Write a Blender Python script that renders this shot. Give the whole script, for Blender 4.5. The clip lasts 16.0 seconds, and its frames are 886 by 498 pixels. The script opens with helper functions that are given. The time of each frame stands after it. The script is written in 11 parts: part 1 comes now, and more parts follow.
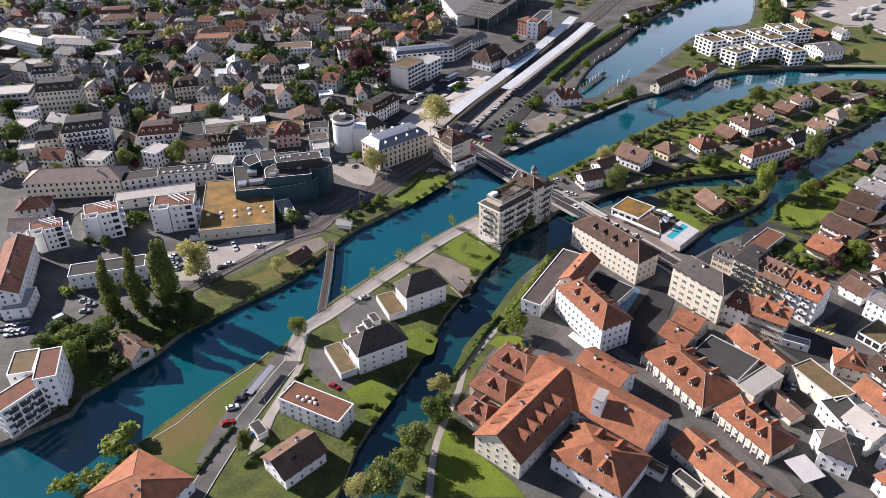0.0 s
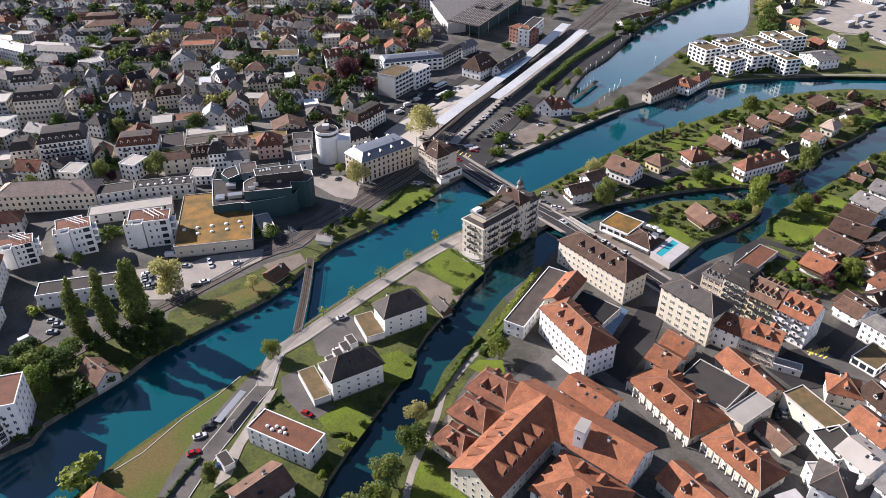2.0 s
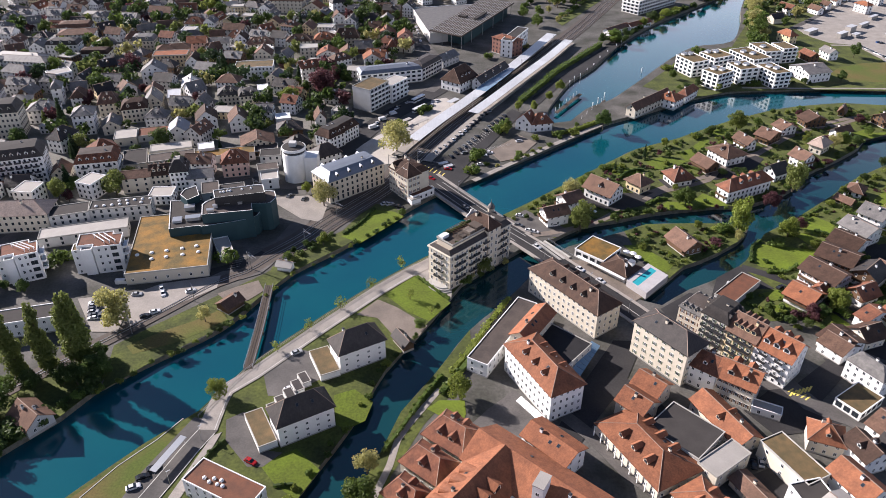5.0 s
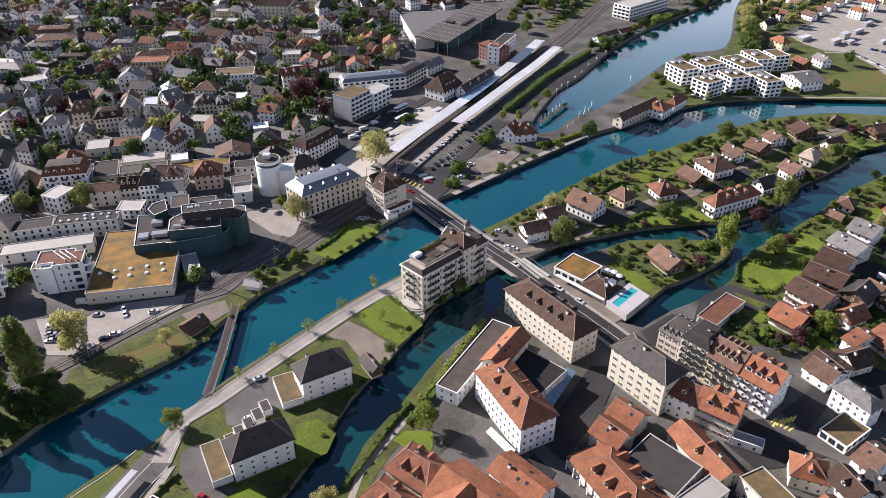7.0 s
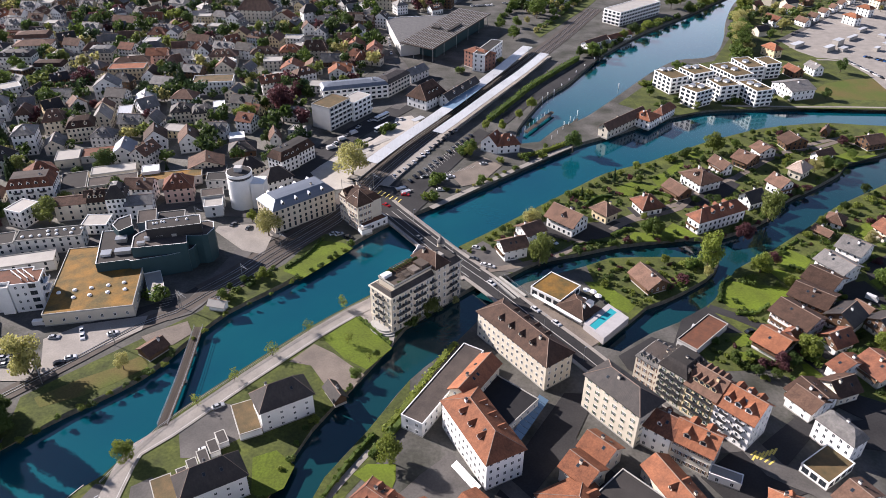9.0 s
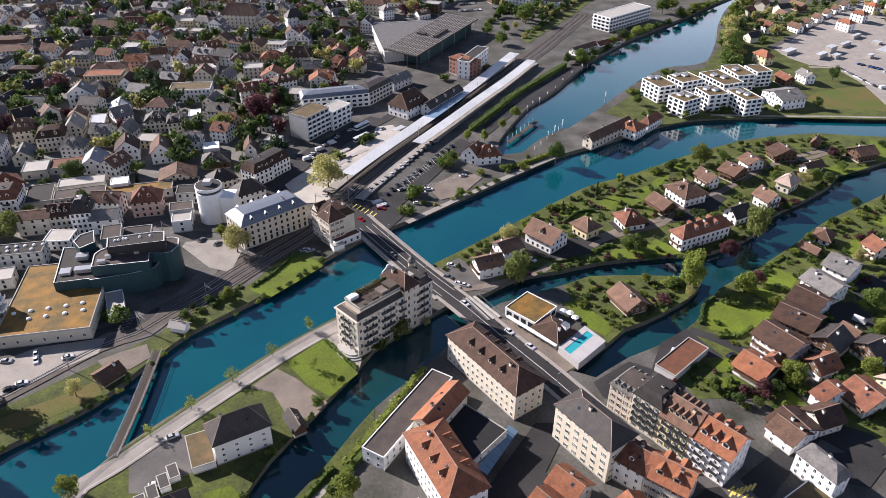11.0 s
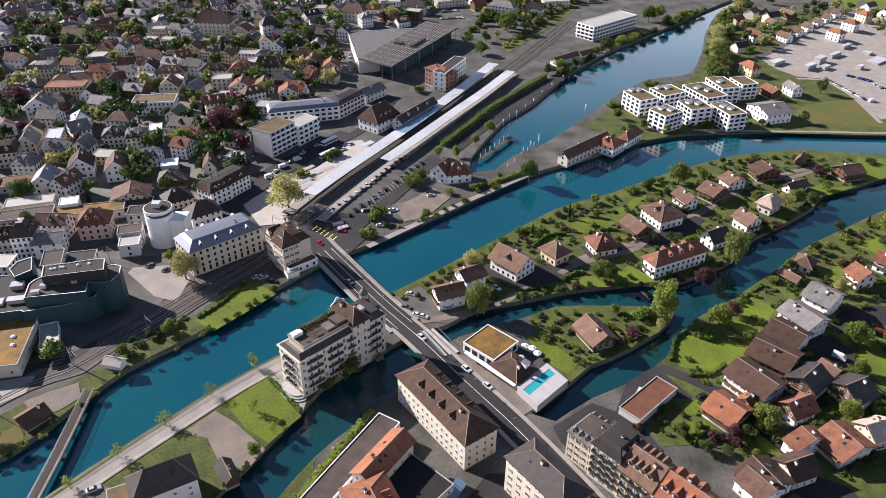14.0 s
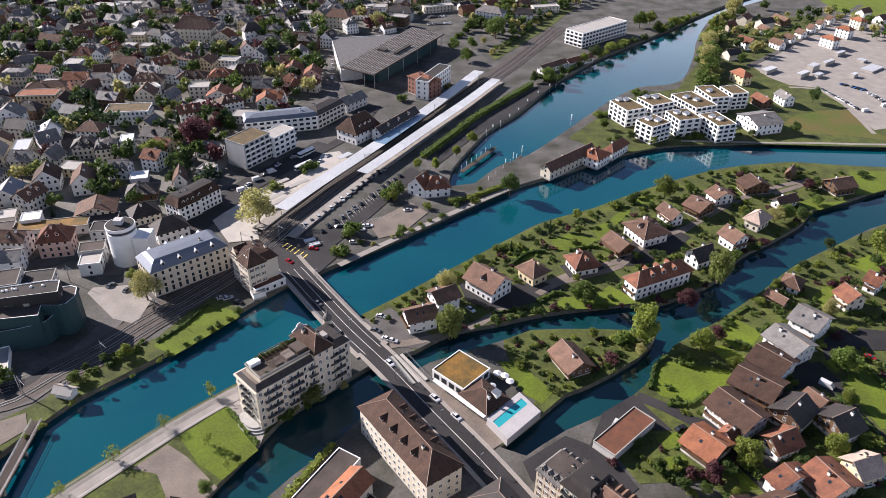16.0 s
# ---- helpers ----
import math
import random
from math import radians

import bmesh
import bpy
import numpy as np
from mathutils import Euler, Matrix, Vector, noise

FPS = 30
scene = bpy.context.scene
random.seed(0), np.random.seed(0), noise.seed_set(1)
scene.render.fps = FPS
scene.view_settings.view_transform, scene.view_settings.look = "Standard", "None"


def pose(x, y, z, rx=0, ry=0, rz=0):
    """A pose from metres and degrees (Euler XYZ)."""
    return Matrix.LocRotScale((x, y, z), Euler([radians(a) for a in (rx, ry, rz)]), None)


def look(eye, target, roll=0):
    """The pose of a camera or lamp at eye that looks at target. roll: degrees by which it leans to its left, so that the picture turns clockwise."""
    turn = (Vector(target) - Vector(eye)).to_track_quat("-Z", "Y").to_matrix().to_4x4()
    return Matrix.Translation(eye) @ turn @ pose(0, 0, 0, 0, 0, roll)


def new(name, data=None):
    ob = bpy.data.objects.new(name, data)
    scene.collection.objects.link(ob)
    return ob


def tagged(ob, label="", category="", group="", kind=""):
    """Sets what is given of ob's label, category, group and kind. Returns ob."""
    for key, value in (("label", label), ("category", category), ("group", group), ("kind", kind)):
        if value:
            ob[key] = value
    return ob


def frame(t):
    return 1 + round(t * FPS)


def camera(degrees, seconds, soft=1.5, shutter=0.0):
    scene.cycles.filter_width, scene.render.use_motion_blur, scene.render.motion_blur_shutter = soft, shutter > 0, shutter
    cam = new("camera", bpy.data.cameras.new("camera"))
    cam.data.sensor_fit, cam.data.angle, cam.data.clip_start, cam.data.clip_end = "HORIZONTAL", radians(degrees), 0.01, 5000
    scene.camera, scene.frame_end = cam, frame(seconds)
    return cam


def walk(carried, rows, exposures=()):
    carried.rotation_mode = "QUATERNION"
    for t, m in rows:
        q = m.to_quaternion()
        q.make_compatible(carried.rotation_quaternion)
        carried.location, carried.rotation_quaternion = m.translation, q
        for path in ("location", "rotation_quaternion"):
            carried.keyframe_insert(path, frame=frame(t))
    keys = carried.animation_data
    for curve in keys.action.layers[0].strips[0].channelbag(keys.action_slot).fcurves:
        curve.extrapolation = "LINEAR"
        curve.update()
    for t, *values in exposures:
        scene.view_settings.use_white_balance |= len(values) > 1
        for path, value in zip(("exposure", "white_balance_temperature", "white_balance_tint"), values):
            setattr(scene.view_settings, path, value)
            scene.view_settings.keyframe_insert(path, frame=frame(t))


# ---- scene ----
EXPOSURE = 1.15
cam = camera(62.74, 16.0, soft=0.8)
ROWS = [
    (0, 0.15, -0.03, 179.95, 56.533, 0.175, 0.024),
    (0.5, 1.73, 2.77, 179.91, 56.592, 0.146, 0.012),
    (1, 3.46, 5.67, 179.87, 56.645, 0.116, 0.003),
    (1.5, 5.33, 8.65, 179.85, 56.694, 0.086, -0.004),
    (2, 7.33, 11.7, 179.83, 56.738, 0.057, -0.009),
    (2.5, 9.44, 14.81, 179.82, 56.779, 0.027, -0.013),
    (3, 11.65, 17.97, 179.82, 56.815, -0.002, -0.015),
    (3.5, 13.95, 21.17, 179.83, 56.847, -0.031, -0.015),
    (4, 16.34, 24.41, 179.85, 56.876, -0.061, -0.015),
    (4.5, 18.81, 27.67, 179.88, 56.902, -0.089, -0.013),
    (5, 21.34, 30.96, 179.92, 56.926, -0.118, -0.01),
    (5.5, 23.92, 34.26, 179.97, 56.946, -0.147, -0.007),
    (6, 26.56, 37.57, 180.02, 56.965, -0.175, -0.004),
    (6.5, 29.23, 40.89, 180.09, 56.981, -0.203, 0.001),
    (7, 31.95, 44.21, 180.16, 56.996, -0.23, 0.005),
    (7.5, 34.69, 47.53, 180.24, 57.01, -0.257, 0.01),
    (8, 37.45, 50.85, 180.33, 57.022, -0.284, 0.014),
    (8.5, 40.24, 54.17, 180.42, 57.034, -0.311, 0.019),
    (9, 43.03, 57.49, 180.51, 57.045, -0.337, 0.023),
    (9.5, 45.84, 60.81, 180.6, 57.056, -0.363, 0.027),
    (10, 48.65, 64.13, 180.69, 57.067, -0.388, 0.031),
    (10.5, 51.46, 67.45, 180.78, 57.078, -0.413, 0.034),
    (11, 54.28, 70.79, 180.86, 57.091, -0.438, 0.036),
    (11.5, 57.09, 74.13, 180.94, 57.104, -0.462, 0.039),
    (12, 59.89, 77.49, 181, 57.119, -0.486, 0.04),
    (12.5, 62.69, 80.87, 181.05, 57.136, -0.509, 0.041),
    (13, 65.48, 84.28, 181.09, 57.154, -0.532, 0.041),
    (13.5, 68.27, 87.72, 181.1, 57.176, -0.555, 0.041),
    (14, 71.05, 91.21, 181.09, 57.199, -0.577, 0.04),
    (14.5, 73.82, 94.75, 181.06, 57.226, -0.599, 0.038),
    (15, 76.59, 98.35, 180.99, 57.256, -0.62, 0.036),
    (15.5, 79.36, 102.03, 180.89, 57.29, -0.641, 0.032),
    (16, 82.12, 105.79, 180.76, 57.328, -0.661, 0.029),
]
walk(cam, [(t, pose(x, y, z, rx, ry, rz)) for t, x, y, z, rx, ry, rz in ROWS], [(0, EXPOSURE, 6080, 20), (16, EXPOSURE, 6080, 20)])

# ---- light ----
SUN_AZ, SUN_EL = 152.0, 28.0      # degrees: direction towards the sun, from +x, and its height
world = bpy.data.worlds.new("sky")
scene.world = world
world.use_nodes = True
wn = world.node_tree.nodes
sky = wn.new("ShaderNodeTexSky")
sky.sky_type, sky.sun_disc = "NISHITA", False
sky.dust_density, sky.ozone_density, sky.altitude = 1.5, 3.0, 1500         # a clear blue valley morning
sky.sun_elevation, sky.sun_rotation = radians(SUN_EL), radians(90 - SUN_AZ)
wl = world.node_tree.links
s_tc, s_map, s_noise, s_rng, s_mix, s_sep, s_low, s_mul = (wn.new(k) for k in ("ShaderNodeTexCoord", "ShaderNodeMapping", "ShaderNodeTexNoise", "ShaderNodeMapRange", "ShaderNodeMix", "ShaderNodeSeparateXYZ", "ShaderNodeMapRange", "ShaderNodeMath"))
s_mul.operation = "MULTIPLY"
s_low.inputs["From Min"].default_value, s_low.inputs["From Max"].default_value = 0.18, 0.42     # cloud and haze stack up towards the horizon
s_low.inputs["To Min"].default_value, s_low.inputs["To Max"].default_value = 1.0, 0.0
s_mix.data_type = "RGBA"
s_map.inputs["Scale"].default_value = (1, 1, 2.6)          # scattered fair-weather cloud all round the sky
s_noise.inputs["Scale"].default_value, s_noise.inputs["Detail"].default_value = 2.6, 6.0
s_rng.inputs["From Min"].default_value, s_rng.inputs["From Max"].default_value, s_rng.inputs["To Max"].default_value = 0.30, 0.50, 1.0
s_mix.inputs["B"].default_value = (11.6, 12.3, 13.3, 1)
for p, q in ((s_tc.outputs["Generated"], s_map.inputs["Vector"]), (s_map.outputs[0], s_noise.inputs["Vector"]), (s_noise.outputs["Fac"], s_rng.inputs["Value"]),
             (s_tc.outputs["Generated"], s_sep.inputs[0]), (s_sep.outputs["Z"], s_low.inputs["Value"]), (s_rng.outputs[0], s_mul.inputs[0]), (s_low.outputs[0], s_mul.inputs[1]),
             (s_mul.outputs[0], s_mix.inputs["Factor"]), (sky.outputs[0], s_mix.inputs["A"]), (s_mix.outputs["Result"], wn["Background"].inputs["Color"])):
    wl.new(p, q)
wn["Background"].inputs["Strength"].default_value = 0.05
sun = new("sun", bpy.data.lights.new("sun", "SUN"))
sun.data.energy, sun.data.angle, sun.data.color = 5.0, radians(0.6), (1.0, 0.92, 0.80)
sun.matrix_world = look((0, 0, 0), (-math.cos(radians(SUN_AZ)) * math.cos(radians(SUN_EL)), -math.sin(radians(SUN_AZ)) * math.cos(radians(SUN_EL)), -math.sin(radians(SUN_EL))))


# ---- materials ----
def surface(name, color, rough=0.85, var=0.3, scale=0.35, fine=5.0, bump=0.2, metal=0.0, rnd=0.12, second=None, stretch=(1, 1, 1), spec=0.3, sharp=0.0):
    """Base colour broken up by a coarse and a fine noise, a value shift from piece to piece, and fine relief."""
    m = bpy.data.materials.new(name)
    m.use_nodes = True
    n, l = m.node_tree.nodes, m.node_tree.links
    b = n["Principled BSDF"]
    b.inputs["Roughness"].default_value, b.inputs["Metallic"].default_value = rough, metal
    b.inputs["Specular IOR Level"].default_value = spec
    tc, mp = n.new("ShaderNodeTexCoord"), n.new("ShaderNodeMapping")
    mp.inputs["Scale"].default_value = stretch
    l.new(tc.outputs["Object"], mp.inputs["Vector"])
    big, small = n.new("ShaderNodeTexNoise"), n.new("ShaderNodeTexNoise")
    big.inputs["Scale"].default_value, big.inputs["Detail"].default_value = scale, 5.0
    small.inputs["Scale"].default_value, small.inputs["Detail"].default_value = fine, 3.0
    l.new(mp.outputs[0], big.inputs["Vector"])
    l.new(mp.outputs[0], small.inputs["Vector"])
    ramp = n.new("ShaderNodeMapRange")
    ramp.inputs["From Min"].default_value, ramp.inputs["From Max"].default_value = 0.3 + sharp, 0.7 - sharp
    l.new(big.outputs["Fac"], ramp.inputs["Value"])
    mix = n.new("ShaderNodeMix")
    mix.data_type = "RGBA"
    c2 = second or tuple(c * (1 - var) for c in color)
    mix.inputs["A"].default_value, mix.inputs["B"].default_value = (*color, 1), (*c2, 1)
    l.new(ramp.outputs[0], mix.inputs["Factor"])
    hsv, info = n.new("ShaderNodeHueSaturation"), n.new("ShaderNodeObjectInfo")
    add = n.new("ShaderNodeMath")
    add.operation = "MULTIPLY_ADD"
    add.inputs[1].default_value, add.inputs[2].default_value = 2 * rnd, 1 - rnd
    l.new(info.outputs["Random"], add.inputs[0])
    grain = n.new("ShaderNodeMath")
    grain.operation = "MULTIPLY_ADD"
    grain.inputs[1].default_value, grain.inputs[2].default_value = 2 * var, -var
    l.new(small.outputs["Fac"], grain.inputs[0])
    tot = n.new("ShaderNodeMath")
    l.new(add.outputs[0], tot.inputs[0])
    l.new(grain.outputs[0], tot.inputs[1])
    l.new(tot.outputs[0], hsv.inputs["Value"])
    l.new(mix.outputs["Result"], hsv.inputs["Color"])
    l.new(hsv.outputs[0], b.inputs["Base Color"])
    if bump:
        bp = n.new("ShaderNodeBump")
        bp.inputs["Strength"].default_value, bp.inputs["Distance"].default_value = bump, 0.1
        l.new(small.outputs["Fac"], bp.inputs["Height"])
        l.new(bp.outputs[0], b.inputs["Normal"])
    return m


def tiles(name, color, second, course=0.42, rough=0.75, spec=0.15):
    """Roof tiles: weather patches, streaks down the slope and raised courses."""
    m = surface(name, color, rough, 0.45, 0.38, 1.9, 0.0, rnd=0.2, second=second, stretch=(1, 1, 0.3), spec=spec, sharp=0.04)
    n, l = m.node_tree.nodes, m.node_tree.links
    tc, wv, bp = n.new("ShaderNodeTexCoord"), n.new("ShaderNodeTexWave"), n.new("ShaderNodeBump")
    wv.wave_type, wv.bands_direction, wv.wave_profile = "BANDS", "Z", "SAW"
    wv.inputs["Scale"].default_value, wv.inputs["Distortion"].default_value = 0.314 / (course * 0.5), 0.6
    bp.inputs["Strength"].default_value, bp.inputs["Distance"].default_value = 0.5, 0.08
    l.new(tc.outputs["Object"], wv.inputs["Vector"])
    l.new(wv.outputs["Fac"], bp.inputs["Height"])
    l.new(bp.outputs[0], n["Principled BSDF"].inputs["Normal"])
    return m


def foliage(name, color, second, rnd=0.25):
    """Leaves that let part of the sunlight through."""
    m = surface(name, color, 0.6, 0.45, 0.35, 2.0, 0, rnd=rnd, second=second)
    n, l = m.node_tree.nodes, m.node_tree.links
    b = n["Principled BSDF"]
    tr, mix = n.new("ShaderNodeBsdfTranslucent"), n.new("ShaderNodeMixShader")
    mix.inputs[0].default_value = 0.45
    l.new(b.inputs["Base Color"].links[0].from_socket, tr.inputs["Color"])
    l.new(b.outputs[0], mix.inputs[1])
    l.new(tr.outputs[0], mix.inputs[2])
    l.new(mix.outputs[0], n["Material Output"].inputs["Surface"])
    return m


def glossy(name, color, rough, metal=0.0, spec=0.5):
    return surface(name, color, rough, 0.08, 0.5, 3.0, 0.0, metal, 0.05, spec=spec)


M = {
    # walls
    "white": surface("white_render", (0.80, 0.79, 0.765), var=0.13, scale=0.25, rnd=0.05),
    "cream": surface("cream_render", (0.63, 0.57, 0.46), var=0.12, scale=0.25, rnd=0.07),
    "yellow": surface("yellow_render", (0.70, 0.58, 0.36), var=0.12, scale=0.25, rnd=0.07),
    "grey": surface("grey_render", (0.52, 0.51, 0.49), var=0.12, scale=0.25, rnd=0.1),
    "pink": surface("pink_render", (0.66, 0.46, 0.38), var=0.12, scale=0.25, rnd=0.07),
    "wood": surface("dark_timber", (0.13, 0.075, 0.042), var=0.3, scale=0.6, fine=4, rnd=0.15, stretch=(0.4, 0.4, 4)),
    "teal": surface("teal_cladding", (0.022, 0.055, 0.064), 0.6, var=0.15, scale=0.2, rnd=0.03),
    "brick": surface("red_brick", (0.25, 0.125, 0.095), var=0.2, fine=4, rnd=0.05),
    "sandstone": surface("sandstone", (0.60, 0.53, 0.42), var=0.16, scale=0.3, rnd=0.04),
    # roofs
    "orange": tiles("orange_tiles", (0.262, 0.105, 0.054), (0.180, 0.074, 0.041)),
    "red": tiles("red_brown_tiles", (0.215, 0.090, 0.052), (0.125, 0.056, 0.037)),
    "brown": tiles("brown_tiles", (0.16, 0.094, 0.066), (0.105, 0.064, 0.046)),
    "umber": tiles("dark_brown_tiles", (0.078, 0.046, 0.033), (0.05, 0.031, 0.023)),
    "dark": tiles("dark_tiles", (0.048, 0.040, 0.036), (0.031, 0.027, 0.025), rough=0.6, spec=0.3),
    "slate": tiles("grey_slate", (0.175, 0.165, 0.155), (0.115, 0.11, 0.105), rough=0.6, spec=0.3),
    "rust": surface("rusty_gravel_roof", (0.165, 0.066, 0.036), var=0.35, second=(0.105, 0.048, 0.030)),
    "moss": surface("ochre_sedum_roof", (0.235, 0.122, 0.024), var=0.45, scale=0.16, fine=1.5, second=(0.10, 0.072, 0.024), sharp=0.06),
    "turf": surface("brown_turf_roof", (0.15, 0.098, 0.045), var=0.4, scale=0.3, second=(0.075, 0.062, 0.03)),
    "light": surface("pale_gravel_roof", (0.36, 0.335, 0.30), 0.55, spec=0.5, var=0.18, scale=0.2, rnd=0.1),
    "metal": surface("grey_metal_roof", (0.52, 0.53, 0.54), 0.4, var=0.12, metal=0.15, rnd=0.08, stretch=(4, 0.4, 1)),
    "zinc": surface("zinc_roof", (0.17, 0.19, 0.225), 0.5, var=0.15, metal=0.3, rnd=0.1, stretch=(3, 0.4, 1)),
    "felt": surface("dark_felt_roof", (0.045, 0.040, 0.037), 0.9, var=0.25, scale=0.2, rnd=0.15),
    "beige": tiles("faded_beige_tiles", (0.40, 0.31, 0.25), (0.32, 0.25, 0.21)),
    "pool": glossy("turquoise_pool", (0.03, 0.30, 0.34), 0.1),
    # trim and fittings
    "trim": surface("white_paint", (0.8, 0.8, 0.78), 0.6, var=0.06, rnd=0.03),
    "pane": glossy("window_glass", (0.025, 0.032, 0.04), 0.08),
    "bluepane": glossy("blue_glass", (0.16, 0.25, 0.34), 0.12),
    "green_sh": surface("green_shutter_paint", (0.10, 0.13, 0.08), 0.7, var=0.1),
    "brown_sh": surface("brown_shutter_paint", (0.15, 0.08, 0.05), 0.7, var=0.1),
    "steel": glossy("galvanised_steel", (0.4, 0.41, 0.42), 0.4, 0.8),
    "darkmetal": glossy("dark_painted_steel", (0.06, 0.06, 0.065), 0.5, 0.3),
    "concrete": surface("concrete", (0.40, 0.385, 0.35), var=0.2, scale=0.3),
    "stone": surface("quay_stone", (0.20, 0.185, 0.15), var=0.4, scale=0.5, fine=1.5, second=(0.10, 0.10, 0.07)),
    "plank": surface("weathered_planks", (0.085, 0.066, 0.052), var=0.3, fine=3, stretch=(3, 0.3, 1)),
    # ground
    "town": surface("worn_yards", (0.115, 0.108, 0.100), var=0.5, scale=0.07, fine=0.9, second=(0.035, 0.036, 0.026), rnd=0),
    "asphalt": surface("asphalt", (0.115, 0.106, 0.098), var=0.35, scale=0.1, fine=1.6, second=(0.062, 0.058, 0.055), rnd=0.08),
    # far copy of the town ground, its colour lifted in place of distance haze
    "town_hazed": surface("hazed_town_streets", (0.18, 0.168, 0.152), var=0.5, scale=0.06, fine=0.9, second=(0.07, 0.072, 0.052), rnd=0),
    # dark asphalt, lowered further so the buildings' shade sits in its colour
    "dark_shaded_asphalt": surface("dark_shaded_asphalt", (0.036, 0.034, 0.034), var=0.4, scale=0.08, fine=1.6, second=(0.020, 0.019, 0.020), rnd=0.08),
    "deck": surface("pale_stone_deck", (0.44, 0.42, 0.42), var=0.15, scale=0.3, fine=2, rnd=0.04),
    "ridge": surface("ridge_mortar", (0.30, 0.22, 0.17), var=0.3, fine=3, rnd=0.1),
    "brownfelt": surface("brown_roof_felt", (0.088, 0.070, 0.060), 0.9, var=0.35, scale=0.2, fine=2, second=(0.055, 0.045, 0.04), rnd=0.1),
    "black": surface("black_roof_felt", (0.018, 0.017, 0.018), 0.8, var=0.3, scale=0.3, rnd=0.1),
    "paving": surface("pale_paving", (0.30, 0.272, 0.242), var=0.25, scale=0.15, fine=2, rnd=0.06),
    "bright_paving": surface("bright_paving", (0.46, 0.425, 0.38), var=0.2, scale=0.12, fine=2, second=(0.36, 0.33, 0.295), rnd=0.06),
    "gravel": surface("brown_gravel", (0.20, 0.165, 0.135), var=0.35, scale=0.12, fine=2, second=(0.13, 0.108, 0.09), rnd=0.06),
    "ballast": surface("railway_ballast", (0.095, 0.078, 0.066), var=0.35, scale=0.2, fine=3, rnd=0.04),
    "grass": surface("lawn", (0.112, 0.158, 0.010), 0.95, 0.5, 0.10, 1.2, 0.6, second=(0.082, 0.106, 0.011), rnd=0.15),
    "rough_grass": surface("rough_meadow", (0.088, 0.105, 0.020), 0.95, 0.65, 0.13, 0.9, 0.7, second=(0.040, 0.049, 0.014), rnd=0.1),
    "worn_grass": surface("worn_lawn", (0.07, 0.095, 0.014), 0.95, 0.4, 0.05, 1.5, 0.4, second=(0.115, 0.088, 0.028), rnd=0, sharp=0.05),
    "paint": surface("road_paint", (0.52, 0.51, 0.48), 0.7, 0.3, fine=2, rnd=0.02),
    "yellow_paint": surface("yellow_road_paint", (0.75, 0.6, 0.14), 0.7, 0.15, fine=4, rnd=0.02),
    # plants
    "bark": surface("bark", (0.10, 0.075, 0.055), 0.95, 0.3, 1, 6),
    "leaf": foliage("fresh_leaves", (0.135, 0.19, 0.035), (0.075, 0.12, 0.025)),
    "leaf_dark": foliage("dark_leaves", (0.085, 0.13, 0.03), (0.045, 0.075, 0.02)),
    "leaf_lime": foliage("lime_leaves", (0.225, 0.265, 0.045), (0.14, 0.18, 0.033)),
    "leaf_spring": foliage("pale_spring_leaves", (0.42, 0.40, 0.15), (0.30, 0.28, 0.10), 0.12),
    "leaf_copper": foliage("copper_leaves", (0.13, 0.05, 0.055), (0.07, 0.03, 0.035), 0.2),
    "leaf_olive": foliage("olive_leaves", (0.20, 0.235, 0.06), (0.125, 0.15, 0.04), 0.12),
    "needle": foliage("conifer_needles", (0.045, 0.08, 0.03), (0.03, 0.05, 0.02), 0.2),
    # vehicles
    "tyre": surface("tyre_rubber", (0.02, 0.02, 0.02), 0.9, 0.1),
}
CARS = {k: glossy(k + "_car_paint", c, 0.25, 0.2) for k, c in {
    "white": (0.75, 0.75, 0.75), "silver": (0.45, 0.46, 0.47), "black": (0.02, 0.02, 0.022), "grey": (0.14, 0.145, 0.15),
    "blue": (0.03, 0.10, 0.30), "red": (0.42, 0.02, 0.02)}.items()}

# river water: teal body under a rippled mirror
water_mat = bpy.data.materials.new("river_water")
water_mat.use_nodes = True
nt = water_mat.node_tree
wb = nt.nodes["Principled BSDF"]
wb.inputs["Roughness"].default_value, wb.inputs["IOR"].default_value = 0.07, 1.33
wb.inputs["Coat Weight"].default_value, wb.inputs["Coat IOR"].default_value, wb.inputs["Coat Roughness"].default_value = 0.9, 1.45, 0.1     # glassy sheen at low angles
w_tc, w_big, w_small = nt.nodes.new("ShaderNodeTexCoord"), nt.nodes.new("ShaderNodeTexNoise"), nt.nodes.new("ShaderNodeTexNoise")
w_big.inputs["Scale"].default_value, w_big.inputs["Detail"].default_value = 0.018, 4.0
w_small.inputs["Scale"].default_value, w_small.inputs["Detail"].default_value = 0.7, 4.0
w_mix, w_bump = nt.nodes.new("ShaderNodeMix"), nt.nodes.new("ShaderNodeBump")
w_mix.data_type = "RGBA"
w_mix.inputs["A"].default_value, w_mix.inputs["B"].default_value = (0.001, 0.040, 0.074, 1), (0.003, 0.090, 0.098, 1)
w_bump.inputs["Strength"].default_value, w_bump.inputs["Distance"].default_value = 0.25, 0.1
for a, b in ((w_tc.outputs["Object"], w_big.inputs["Vector"]), (w_tc.outputs["Object"], w_small.inputs["Vector"]), (w_big.outputs["Fac"], w_mix.inputs["Factor"]),
             (w_mix.outputs["Result"], wb.inputs["Base Color"]), (w_small.outputs["Fac"], w_bump.inputs["Height"]), (w_bump.outputs[0], wb.inputs["Normal"])):
    nt.links.new(a, b)


